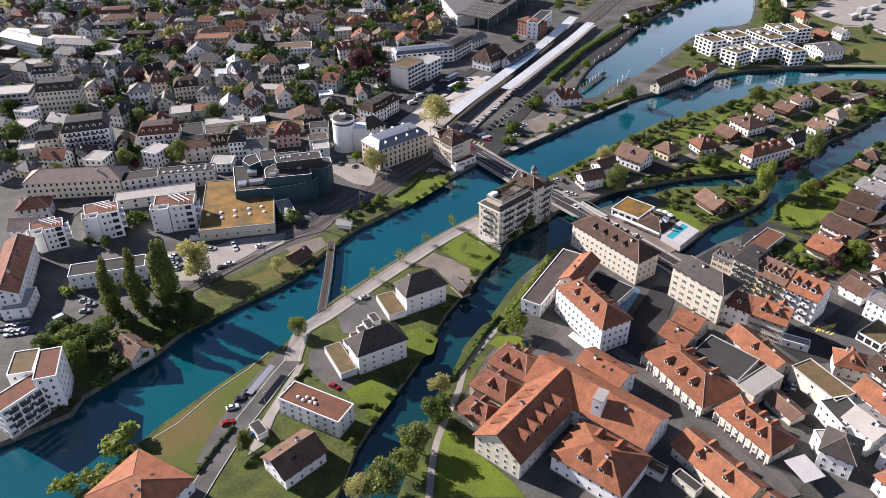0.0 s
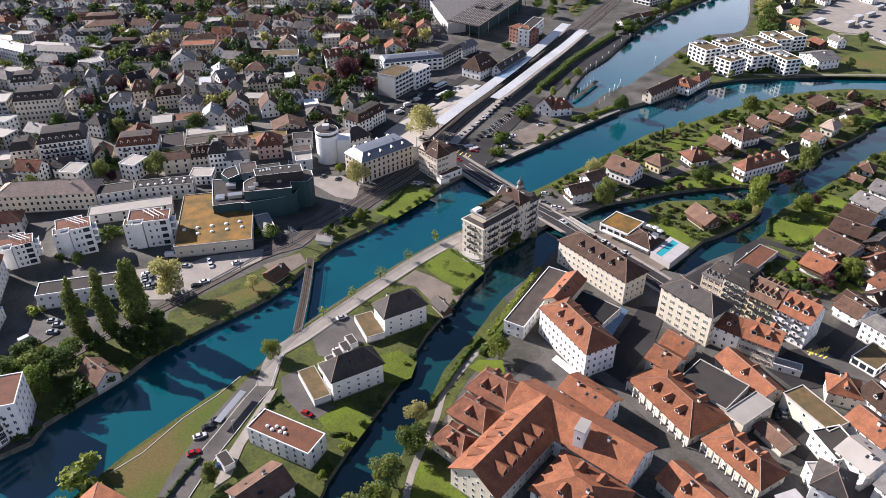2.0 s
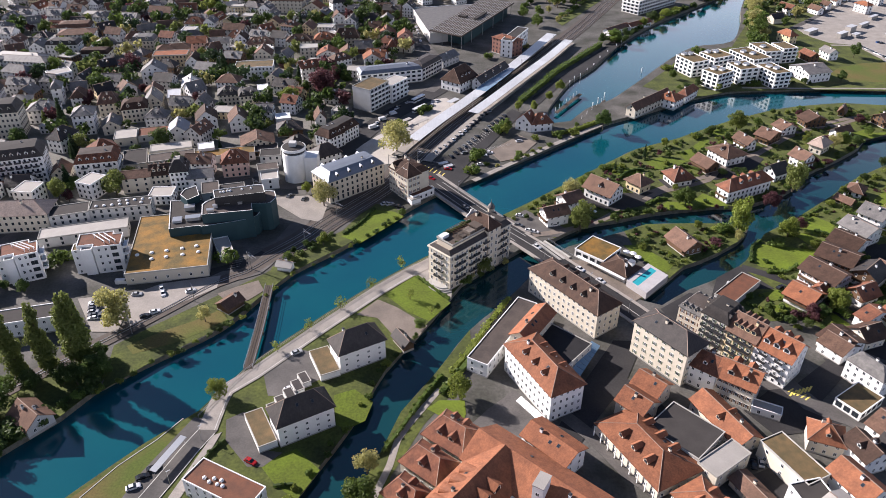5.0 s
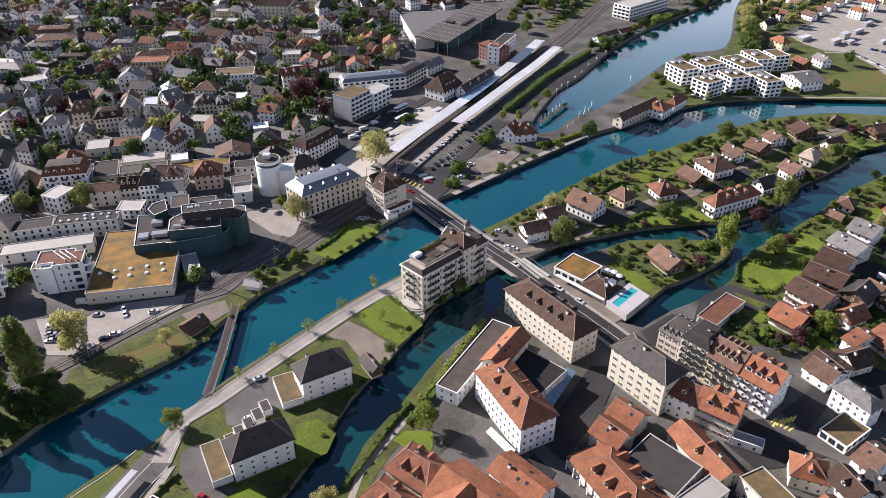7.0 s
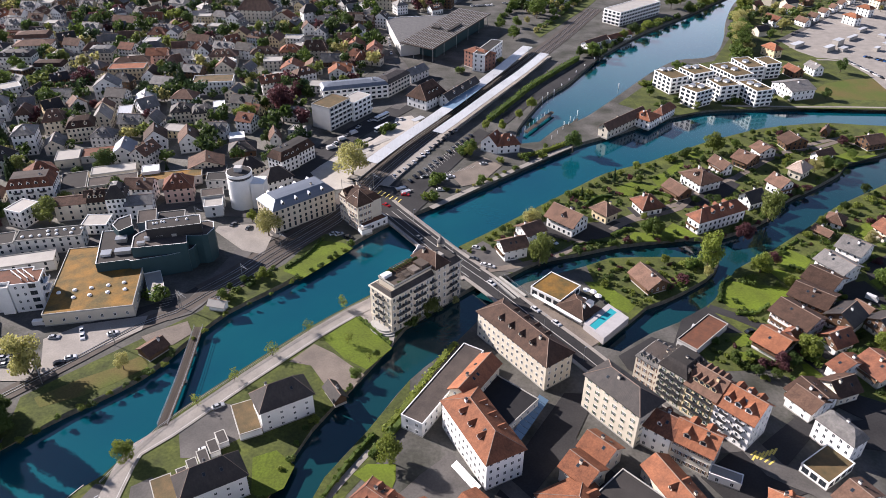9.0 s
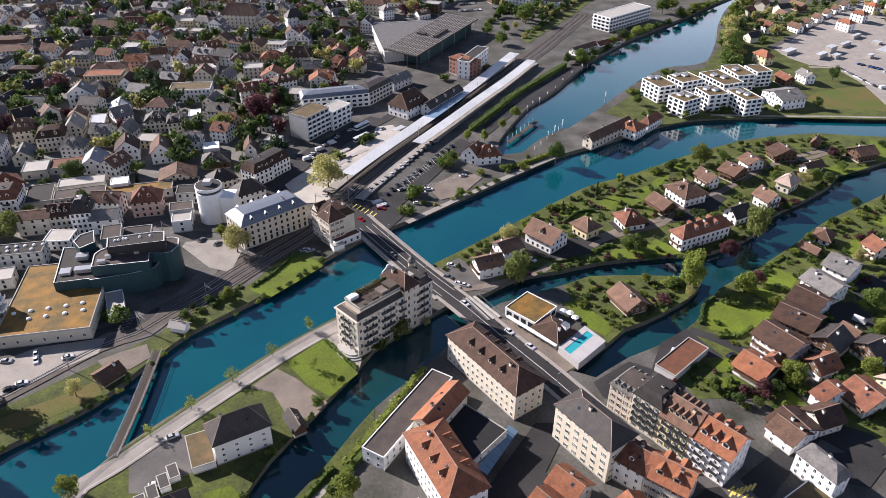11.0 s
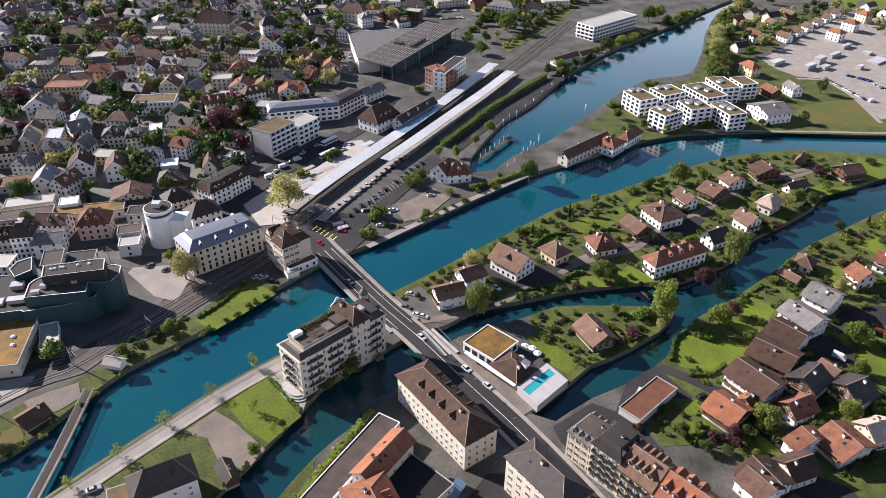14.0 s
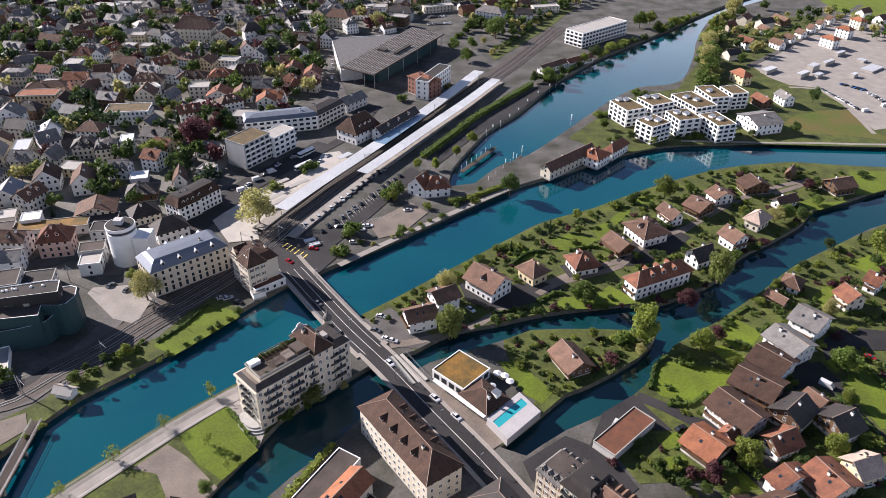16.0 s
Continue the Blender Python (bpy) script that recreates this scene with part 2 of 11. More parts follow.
# ---- mesh helpers ----
class Shape:
    """Collects vertices, faces and material slots for one mesh."""

    def __init__(self):
        self.v, self.f, self.i = [], [], []

    def add(self, verts, faces, slot=0):
        k = len(self.v)
        self.v += [tuple(p) for p in verts]
        self.f += [tuple(k + j for j in face) for face in faces]
        self.i += [slot] * len(faces)
        return self

    def box(self, x0, y0, z0, x1, y1, z1, slot=0, bottom=True):
        faces = [(4, 5, 6, 7), (0, 1, 5, 4), (1, 2, 6, 5), (2, 3, 7, 6), (3, 0, 4, 7)] + ([(3, 2, 1, 0)] if bottom else [])
        return self.add([(x0, y0, z0), (x1, y0, z0), (x1, y1, z0), (x0, y1, z0), (x0, y0, z1), (x1, y0, z1), (x1, y1, z1), (x0, y1, z1)], faces, slot)

    def tube(self, p, q, r0, r1, sides=6, slot=0):
        p, q = Vector(p), Vector(q)
        rot = (q - p).to_track_quat("Z", "Y")
        ring = [rot @ Vector((math.cos(a * math.tau / sides), math.sin(a * math.tau / sides), 0)) for a in range(sides)]
        verts = [p + r0 * d for d in ring] + [q + r1 * d for d in ring]
        faces = [(j, (j + 1) % sides, sides + (j + 1) % sides, sides + j) for j in range(sides)] + [tuple(range(sides, 2 * sides)), tuple(reversed(range(sides)))]
        return self.add(verts, faces, slot)

    def slab(self, pts, z0, z1, slot=0):
        """An outline in plan, raised from z0 to z1."""
        n = len(pts)
        area = sum(pts[j - 1][0] * pts[j][1] - pts[j][0] * pts[j - 1][1] for j in range(n))
        pts = pts if area > 0 else pts[::-1]
        return self.add([(x, y, z) for z in (z0, z1) for x, y in pts], [tuple(range(n, 2 * n))] + [(j, (j + 1) % n, n + (j + 1) % n, n + j) for j in range(n)], slot)

    def mesh(self, name, *mats):
        me = bpy.data.meshes.new(name)
        me.from_pydata(self.v, [], self.f)
        for m in mats:
            me.materials.append(m)
        me.polygons.foreach_set("material_index", self.i)
        me.update()
        return me


def part(name, me, parent, loc=(0, 0, 0), rz=0.0, scale=None, label=""):
    ob = new(name, me)
    ob.parent, ob.location, ob.rotation_euler = parent, loc, (0, 0, rz)
    if scale:
        ob.scale = scale
    return tagged(ob, label)


def thing(name, x, y, rot, label, category, group="", z=0.0, kind=""):
    ob = new(name)
    ob.empty_display_size = 0.5
    ob.matrix_basis = pose(x, y, z, 0, 0, rot)
    return tagged(ob, label, category, group, kind)


KEPT = {}


def kept(key, make):
    if key not in KEPT:
        KEPT[key] = make()
    return KEPT[key]


def smooth_line(pts, step=6.0, closed=False):
    """A Catmull-Rom line through pts."""
    p = [Vector(q) for q in pts]
    n, out = len(p), []
    for j in range(n if closed else n - 1):
        a, b, c, d = (p[(j + k) % n] if closed else p[min(max(j + k, 0), n - 1)] for k in (-1, 0, 1, 2))
        m = max(1, int((c - b).length / step))
        for k in range(m):
            t = k / m
            out.append(tuple(0.5 * ((2 * b) + (c - a) * t + (2 * a - 5 * b + 4 * c - d) * t * t + (3 * b - a - 3 * c + d) * t ** 3)))
    return out if closed else out + [tuple(p[-1])]


def inside(x, y, poly):
    c = False
    for j in range(len(poly)):
        (x0, y0), (x1, y1) = poly[j - 1], poly[j]
        if (y0 > y) != (y1 > y) and x < (x1 - x0) * (y - y0) / (y1 - y0) + x0:
            c = not c
    return c


def strip_outline(pts, width):
    """Left and right edges of a band along pts."""
    p = [Vector(q) for q in pts]
    left, right = [], []
    for j, q in enumerate(p):
        d = (p[min(j + 1, len(p) - 1)] - p[max(j - 1, 0)]).normalized()
        n = Vector((-d.y, d.x)) * width / 2
        left.append(tuple(q + n))
        right.append(tuple(q - n))
    return left, right


def band(name, pts, width, mat, z, label, category, thick=0.12, kind="structure", step=6.0, shift=0.0):
    line = smooth_line(pts, step)
    if shift:
        line = strip_outline(line, 2 * abs(shift))[0 if shift > 0 else 1]
    left, right = strip_outline(line, width)
    if category in ("lane", "road", "street", "path"):
        CLEAR.append(left + right[::-1])
    s = Shape()
    n = len(left)
    s.add([(x, y, zz) for zz in (z, z - thick) for side in (left, right) for x, y in side],
          [f for j in range(n - 1) for f in ((n + j, n + j + 1, j + 1, j), (2 * n + j, j, j + 1, 2 * n + j + 1), (n + j, 3 * n + j, 3 * n + j + 1, n + j + 1))])
    return tagged(new(name, s.mesh(name, mat)), label, category, kind=kind)


CLEAR = []


def patch(name, pts, mat, z, label, category, thick=0.15, round_step=0.0, kind="structure"):
    pts = smooth_line(pts, round_step, True) if round_step else pts
    if category in ("lawn", "yard", "parking", "terrace"):
        CLEAR.append(pts)
    return tagged(new(name, Shape().slab(pts, z - thick, z).mesh(name, mat)), label, category, kind=kind)


# ---- houses ----
FOOTPRINTS = []


def window_mesh(style):
    """One connected casing: a raised frame with its panes set back, and shutters folded flat at its sides."""
    wide = style == "wide"
    xs = [-0.5, -0.46, -0.02, 0.02, 0.46, 0.5] if wide else [-0.5, -0.41, -0.03, 0.03, 0.41, 0.5]
    zs = [0.0, 0.06, 0.94, 1.0]
    shut = style in ("green", "brown")
    if shut:
        xs = [-0.98, *xs, 0.98]
    k = 1 if shut else 0
    s = Shape()
    grid = [(x, -0.07, z) for z in zs for x in xs]
    w = len(xs)
    faces, slots = [], []
    for r in range(3):
        for c in range(w - 1):
            pane = r == 1 and c in (k + 1, k + 3)
            if not pane:
                faces.append((r * w + c, r * w + c + 1, (r + 1) * w + c + 1, (r + 1) * w + c))
                slots.append(2 if shut and c in (0, w - 2) else 0)
    verts = list(grid)
    for c in (k + 1, k + 3):                       # panes set back 4 cm, joined to the frame by their reveals
        q = [w + c, w + c + 1, 2 * w + c + 1, 2 * w + c]
        m = len(verts)
        verts += [(verts[j][0], -0.03, verts[j][2]) for j in q]
        faces += [(m, m + 1, m + 2, m + 3)] + [(q[j], q[(j + 1) % 4], m + (j + 1) % 4, m + j) for j in range(4)]
        slots += [1, 0, 0, 0, 0]
    m = len(verts)                                 # sides back to the wall, with a projecting sill
    rim = [0, w - 1, 4 * w - 1, 3 * w]
    verts += [(xs[0], 0.04, 0), (xs[-1], 0.04, 0), (xs[-1], 0.04, 1), (xs[0], 0.04, 1)]
    bottom = tuple(range(w - 1, -1, -1)) + (m, m + 1)
    top = tuple(range(3 * w, 4 * w)) + (m + 2, m + 3)
    left = (0, w, 2 * w, 3 * w, m + 3, m)
    right = (4 * w - 1, 3 * w - 1, 2 * w - 1, w - 1, m + 1, m + 2)
    faces += [bottom, top, left, right]
    slots += [0, 0, 0, 0]
    s.v, s.f, s.i = verts, faces, slots
    return s.mesh("window", M["darkmetal" if wide else "trim"], M["pane"], M[{"green": "green_sh", "brown": "brown_sh"}.get(style, "trim")])


def chimney_mesh(mat):
    s = Shape().box(-0.45, -0.35, -1.2, 0.45, 0.35, 1.3).box(-0.55, -0.45, 1.3, 0.55, 0.45, 1.45, 1)
    s.box(-0.25, -0.2, 1.45, 0.25, 0.2, 1.75, 1)
    return s.mesh("chimney", mat, M["darkmetal"])


def dormer_mesh(roof, wall):
    """A small gabled dormer, front towards -y, its foot at the origin."""
    s = Shape().box(-0.75, -0.1, -0.4, 0.75, 2.6, 1.35, 1)
    s.add([(-0.75, -0.1, 1.35), (0.75, -0.1, 1.35), (0, -0.1, 2.0)], [(0, 1, 2)], 1)
    s.add([(-1.05, -0.4, 1.15), (0, -0.4, 2.15), (0, 3.4, 2.15), (-1.05, 3.4, 1.15), (-1.05, -0.4, 1.0), (0, -0.4, 2.0), (0, 3.4, 2.0), (-1.05, 3.4, 1.0)],
          [(0, 3, 2, 1), (4, 5, 6, 7), (0, 1, 5, 4), (0, 4, 7, 3)], 0)
    s.add([(1.05, -0.4, 1.15), (0, -0.4, 2.15), (0, 3.4, 2.15), (1.05, 3.4, 1.15), (1.05, -0.4, 1.0), (0, -0.4, 2.0), (0, 3.4, 2.0), (1.05, 3.4, 1.0)],
          [(0, 1, 2, 3), (7, 6, 5, 4), (4, 5, 1, 0), (3, 7, 4, 0)], 0)
    s.box(-0.5, -0.16, 0.15, 0.5, -0.1, 1.2, 2)
    return s.mesh("dormer", roof, wall, M["pane"])


def walls_mesh(L, W, h, wall, gable=0.0, axis="x", base=None):
    s = Shape().box(-L / 2, -W / 2, -0.4, L / 2, W / 2, h, 0)
    if gable and axis == "x":
        for x in (-L / 2, L / 2):
            s.add([(x, -W / 2, h), (x, W / 2, h), (x, 0, h + gable)], [(0, 1, 2) if x > 0 else (2, 1, 0)], 0)
    elif gable:
        for y in (-W / 2, W / 2):
            s.add([(-L / 2, y, h), (L / 2, y, h), (0, y, h + gable)], [(0, 1, 2) if y < 0 else (2, 1, 0)], 0)
    s.box(-L / 2 - 0.05, -W / 2 - 0.05, -0.4, L / 2 + 0.05, W / 2 + 0.05, 0.55, 1, False)
    return s.mesh("wall", wall, M["concrete"] if base is None else base)


def gable_roof(L, W, h, rh, mat, axis="x", o=0.7, og=0.6, th=0.28, cap=True):
    """Two slabs meeting in a ridge, with overhanging eaves and verges."""
    if axis == "y":
        L, W = W, L
    k = rh / (W / 2)
    s = Shape()
    x0, x1, ye = -L / 2 - og, L / 2 + og, W / 2 + o
    ze = h - k * o + 0.12
    zr = h + rh + 0.12
    prof = [(-ye, ze), (0, zr), (ye, ze), (ye, ze - th), (0, zr - th), (-ye, ze - th)]
    s.add([(x, y, z) for x in (x0, x1) for y, z in prof],
          [(6, 0, 1, 7)[::-1], (7, 1, 2, 8)[::-1], (2, 3, 9, 8), (3, 4, 10, 9), (4, 5, 11, 10), (5, 0, 6, 11), (0, 5, 4, 1), (1, 4, 3, 2), (6, 7, 10, 11), (7, 8, 9, 10)])
    if axis == "y":
        s.v = [(-y, x, z) for x, y, z in s.v]
    if cap:
        s.box(*((-0.13, x0, zr - 0.06, 0.13, x1, zr + 0.07) if axis == "y" else (x0, -0.13, zr - 0.06, x1, 0.13, zr + 0.07)), 1, False)
    return s.mesh("roof", mat, M["ridge"])


def hip_roof(L, W, h, rh, mat, o=0.7, th=0.28, cut=1.0, cap=True):
    """Four slopes; cut: how far the hips run in, as a part of the full hip."""
    swap = W > L
    if swap:
        L, W = W, L
    k = rh / (W / 2)
    a, b, z0, zr = L / 2 + o, W / 2 + o, h - k * o + 0.12, h + rh + 0.12
    r = max(0.05, L / 2 - cut * W / 2)
    v = [(-a, -b, z0), (a, -b, z0), (a, b, z0), (-a, b, z0), (-r, 0, zr), (r, 0, zr)]
    v += [(x, y, z0 - th) for x, y, z in v[:4]]
    s = Shape().add(v, [(0, 1, 5, 4), (2, 3, 4, 5), (1, 2, 5), (3, 0, 4), (0, 6, 7, 1), (1, 7, 8, 2), (2, 8, 9, 3), (3, 9, 6, 0), (9, 8, 7, 6)])
    for p, q in ((v[4], v[5]), (v[0], v[4]), (v[3], v[4]), (v[1], v[5]), (v[2], v[5])) if cap else ():
        s.tube(p, q, 0.12, 0.12, 4, 1)
    if swap:
        s.v = [(-y, x, z) for x, y, z in s.v]
    return s.mesh("roof", mat, M["ridge"])


def mansard_roof(L, W, h, rh, mat, o=0.35, inset=1.5, lid=None):
    low = rh * (0.72 if lid is None else 0.96)
    rings = [(o, h), (o, h + 0.25), (-inset * 0.55, h + low * 0.7), (-inset, h + low)]
    v = [p for d, z in rings for p in ((-L / 2 - d, -W / 2 - d, z), (L / 2 + d, -W / 2 - d, z), (L / 2 + d, W / 2 + d, z), (-L / 2 - d, W / 2 + d, z))]
    f = [(4 * r + j, 4 * r + (j + 1) % 4, 4 * r + 4 + (j + 1) % 4, 4 * r + 4 + j) for r in range(3) for j in range(4)]
    s = Shape().add(v, f + [(3, 2, 1, 0)])
    a, b = L / 2 - inset + 0.15, W / 2 - inset + 0.15
    r = max(0.05, abs(a - b))
    z0 = h + low
    ends = ((-r, 0, h + rh), (r, 0, h + rh)) if a > b else ((0, -r, h + rh), (0, r, h + rh))
    top = [(-a, -b, z0), (a, -b, z0), (a, b, z0), (-a, b, z0), *ends]
    s.add(top, [(0, 1, 5, 4), (2, 3, 4, 5), (1, 2, 5), (3, 0, 4)] if a > b else [(1, 2, 5, 4), (3, 0, 4, 5), (0, 1, 4), (2, 3, 5)], 1)
    return s.mesh("roof", mat, lid or mat)


def flat_roof(L, W, h, mat, rim, rise=0.4, t=0.2):
    """A deck inside a low parapet, one connected tray."""
    rings = [(0.1, h - 0.25), (0.1, h + rise), (-t, h + rise), (-t, h + 0.1)]
    v = [p for d, z in rings for p in ((-L / 2 - d, -W / 2 - d, z), (L / 2 + d, -W / 2 - d, z), (L / 2 + d, W / 2 + d, z), (-L / 2 - d, W / 2 + d, z))]
    s = Shape().add(v, [(4 * r + j, 4 * r + (j + 1) % 4, 4 * r + 4 + (j + 1) % 4, 4 * r + 4 + j) for r in range(3) for j in range(4)], 1)
    s.f.append((12, 13, 14, 15))
    s.i.append(0)
    return s.mesh("roof", mat, rim)


HERDS = {}


def herd(group, key):
    """The joined geometry of far things of one material."""
    return HERDS.setdefault(group, {}).setdefault(key, Shape())


def absorb(group, mesh, keys, m):
    """Adds a mesh, moved by m, to a joined far group."""
    for p in mesh.polygons:
        herd(group, keys[p.material_index]).add([m @ mesh.vertices[j].co for j in p.vertices], [tuple(range(len(p.vertices)))])


def house(x, y, rot, L, W, h, roof="gable", rh=3.0, wall="white", top="brown", axis="x", floors=0, win="plain", every=3.2, chimneys=1, dormers=0,
          name="house", label="", group="", o=0.7, size=(1.05, 1.45), seed=0, z=0.0, base=None, skip="", far=False, inset=1.5, deck=None, arcade=False, boards=False, balcony="", ds=1.0, posts=0, bal=0, bands=""):
    """A house about (x, y), L along its own x; its windows stand floor by floor on all four sides."""
    ob = thing(name, x, y, rot, label, name.replace("_", " ") if name != "house" else "house", group, z)
    rng = random.Random(int(x * 7 + y * 13 + seed))
    long, wide = max(L, W), min(L, W)
    count = max(1, math.ceil(long / wide))
    turn = radians(rot) + (0 if L >= W else math.pi / 2)
    for j in range(count):
        d = (j - (count - 1) / 2) * long / count
        FOOTPRINTS.append((x + d * math.cos(turn), y + d * math.sin(turn), 0.5 * math.hypot(long / count, wide)))
    small = Shape()
    floors = floors or max(1, round((h - 0.3) / 2.9))
    g = rh if roof == "gable" else 0
    part("wall", walls_mesh(L, W, h, M[wall], g, axis, base and M[base]), ob)
    if roof == "gable":
        part("roof", gable_roof(L, W, h, rh, M[top], axis, o, o, cap=name != "market_hall"), ob)
    elif roof in ("hip", "halfhip"):
        part("roof", hip_roof(L, W, h, rh, M[top], o, cut=1.0 if roof == "hip" else 0.5, cap=name != "market_hall"), ob)
    elif roof == "mansard":
        part("roof", mansard_roof(L, W, h, rh, M[top], inset=inset, lid=deck and M[deck]), ob)
        if dormers:
            d_me = kept(("dormer", top, wall), lambda: dormer_mesh(M[top], M[wall]))
            for sg in (-1, 1):
                for j in range(dormers):
                    u, v, a = (j - (dormers - 1) / 2) * max(L, W) * 0.86 / dormers, sg * (min(L, W) / 2 - 0.25 * inset), 0 if sg < 0 else math.pi
                    loc, a = ((u, v), a) if L >= W else ((-v, u), a + math.pi / 2)
                    part("dormer", d_me, ob, (*loc, h + 0.35 * rh - 0.1), a, (1, min(1, inset / 3 + 0.2), 0.95))
    else:
        part("roof", flat_roof(L, W, h, M[top], M["concrete" if name in ("garage", "shelter", "kiosk") or wall != "white" else "trim"], 0.12 if name == "garage" else 0.4), ob)
    if boards:                                     # timber upper storey under the eaves
        k0 = h * 0.52
        b = Shape().box(-L / 2 - 0.06, -W / 2 - 0.06, k0, L / 2 + 0.06, W / 2 + 0.06, h - 0.02)
        for sg in (-1, 1):
            if g and axis == "x":
                q = [(sg * (L / 2 + 0.06), -W / 2, h - 0.02), (sg * (L / 2 + 0.06), W / 2, h - 0.02), (sg * (L / 2 + 0.06), 0, h + rh - 0.05)]
            else:
                q = [(L / 2, sg * (W / 2 + 0.06), h - 0.02), (-L / 2, sg * (W / 2 + 0.06), h - 0.02), (0, sg * (W / 2 + 0.06), h + rh - 0.05)]
            if g:
                b.add(q, [(0, 1, 2) if sg > 0 else (2, 1, 0)])
        part("boarding", b.mesh("boarding", M["wood"]), ob, label="dark timber boarding")
    for sd in balcony:                             # a timber balcony across a front
        ln, dp, turn = (L, W, 0) if sd == "s" else (W, L, 90) if sd == "e" else (L, W, 180) if sd == "n" else (W, L, -90)
        z1 = min(h - 2.2, 2.9) if h > 4 else 0.6
        bl = Shape().box(-ln * 0.46, -1.25, z1, ln * 0.46, 0, z1 + 0.16)
        for x0, y0, x1, y1 in ((-ln * 0.46, -1.25, ln * 0.46, -1.17), (-ln * 0.46, -1.2, -ln * 0.46 + 0.08, 0), (ln * 0.46 - 0.08, -1.2, ln * 0.46, 0)):
            bl.box(x0, y0, z1 + 0.16, x1, y1, z1 + 1.05)
        a = radians(turn)
        part("balcony", bl.mesh("balcony", M["wood" if wall in ("white", "wood", "cream", "yellow") else "trim"]), ob, (dp / 2 * math.sin(a), -dp / 2 * math.cos(a), 0), a)
    for sd in bands:                               # long balconies, one a storey
        ln, dp, turn = (L, W, 0) if sd == "s" else (W, L, 90) if sd == "e" else (L, W, 180) if sd == "n" else (W, L, -90)
        a = radians(turn)
        b_me = Shape().box(-ln * 0.49, -1.3, 0, ln * 0.49, 0, 0.2).box(-ln * 0.49, -1.3, 0.2, ln * 0.49, -1.2, 1.05).mesh("balcony", M["trim"])
        for fl in range(1, floors):
            part("balcony", b_me, ob, (dp / 2 * math.sin(a), -dp / 2 * math.cos(a), (fl + 0.05) * h / floors), a)
    if bal:                                        # iron balconies, storey by storey
        b_me = kept("front_balcony", lambda: Shape().box(-1.5, -1.0, 0, 1.5, 0, 0.16).box(-1.5, -1.0, 0.16, 1.5, -0.94, 1.0).box(-1.5, -1.0, 0.16, -1.44, 0, 1.0).box(1.44, -1.0, 0.16, 1.5, 0, 1.0).mesh("balcony", M["darkmetal"]))
        for fl in range(1, floors):
            for j in range(bal):
                part("balcony", b_me, ob, ((j - (bal - 1) / 2) * L * 0.84 / bal, -W / 2, (fl + 0.16) * h / floors))
    if posts:                                      # timber posts under the eaves
        p_me = kept(("eaves_post", h), lambda: Shape().box(-0.16, -0.16, 0, 0.16, 0.16, h - 0.7).mesh("post", M["trim"]))
        for j in range(posts):
            part("post", p_me, ob, (-L / 2 + 0.5 + j * (L - 1) / (posts - 1), -W / 2 - 1.0, 0))
    step = h / floors
    w_me = kept(("window", win), lambda: window_mesh(win))
    for side, (length, depth, turn) in enumerate(((L, W, 0), (W, L, 90), (L, W, 180), (W, L, 270))):
        if "snew"[(0, 2, 1, 3)[side]] in skip:
            continue
        n = max(1, int((length - 0.8) / every))
        c, sn = math.cos(radians(turn)), math.sin(radians(turn))
        rows = floors + (1 if g and ((axis == "x") == (side % 2 == 1)) and rh > 2.6 else 0)
        for fl in range(rows):
            m = n if fl < floors else max(1, n // 2)
            for j in range(m):
                u = (j - (m - 1) / 2) * (length - 0.6) / n
                v = -depth / 2 - (0.06 if boards else 0)
                ht = size[1] if fl < floors else 1.1
                wd = size[0]
                if arcade and fl == 0:
                    wd, ht = every * 0.72, step * 0.78
                if far:
                    a, b, zz = size[0] / 2, 0.07, (0.3 + fl) * step if fl < floors else h + 0.3
                    box = [(u + i, v - b, zz + k) for i, k in ((-a, 0), (a, 0), (a, ht), (-a, ht))] + [(u + i, v, zz + k) for i, k in ((-a, 0), (a, 0), (a, ht), (-a, ht))]
                    small.add([(p * c - q * sn, p * sn + q * c, r) for p, q, r in box], [(0, 1, 2, 3), (0, 4, 5, 1), (2, 6, 7, 3), (1, 5, 6, 2), (0, 3, 7, 4)])
                    continue
                part("window", w_me, ob, (u * c - v * sn, u * sn + v * c, ((0.3 if not (arcade and fl == 0) else 0.08) + fl) * step if fl < floors else h + 0.3), radians(turn), (wd, 1, ht))
    if small.f:
        tagged(part("glazing", small.mesh("glazing", M["pane"]), ob), kind="stuff")
    if roof in ("gable", "hip", "halfhip") and dormers:
        d_me = kept(("dormer", top, wall), lambda: dormer_mesh(M[top], M[wall]))
        along = "x" if roof == "gable" and axis == "x" or roof != "gable" and L >= W else "y"
        length, depth = (L, W) if along == "x" else (W, L)
        k = rh / (depth / 2)
        for sg in (-1, 1):
            for j in range(dormers):
                u = (j - (dormers - 1) / 2) * length * (0.8 if roof == "gable" else 0.6) / max(1, dormers)
                v = sg * depth * 0.36
                turn = 0 if sg < 0 else math.pi
                loc = (u, v, h + k * (depth / 2 - abs(v)) + 0.1)
                if along == "y":
                    loc, turn = (-v, u, loc[2]), turn + math.pi / 2
                part("dormer", d_me, ob, loc, turn, (ds, 0.4 + 0.45 * ds, 0.35 + 0.55 * ds))
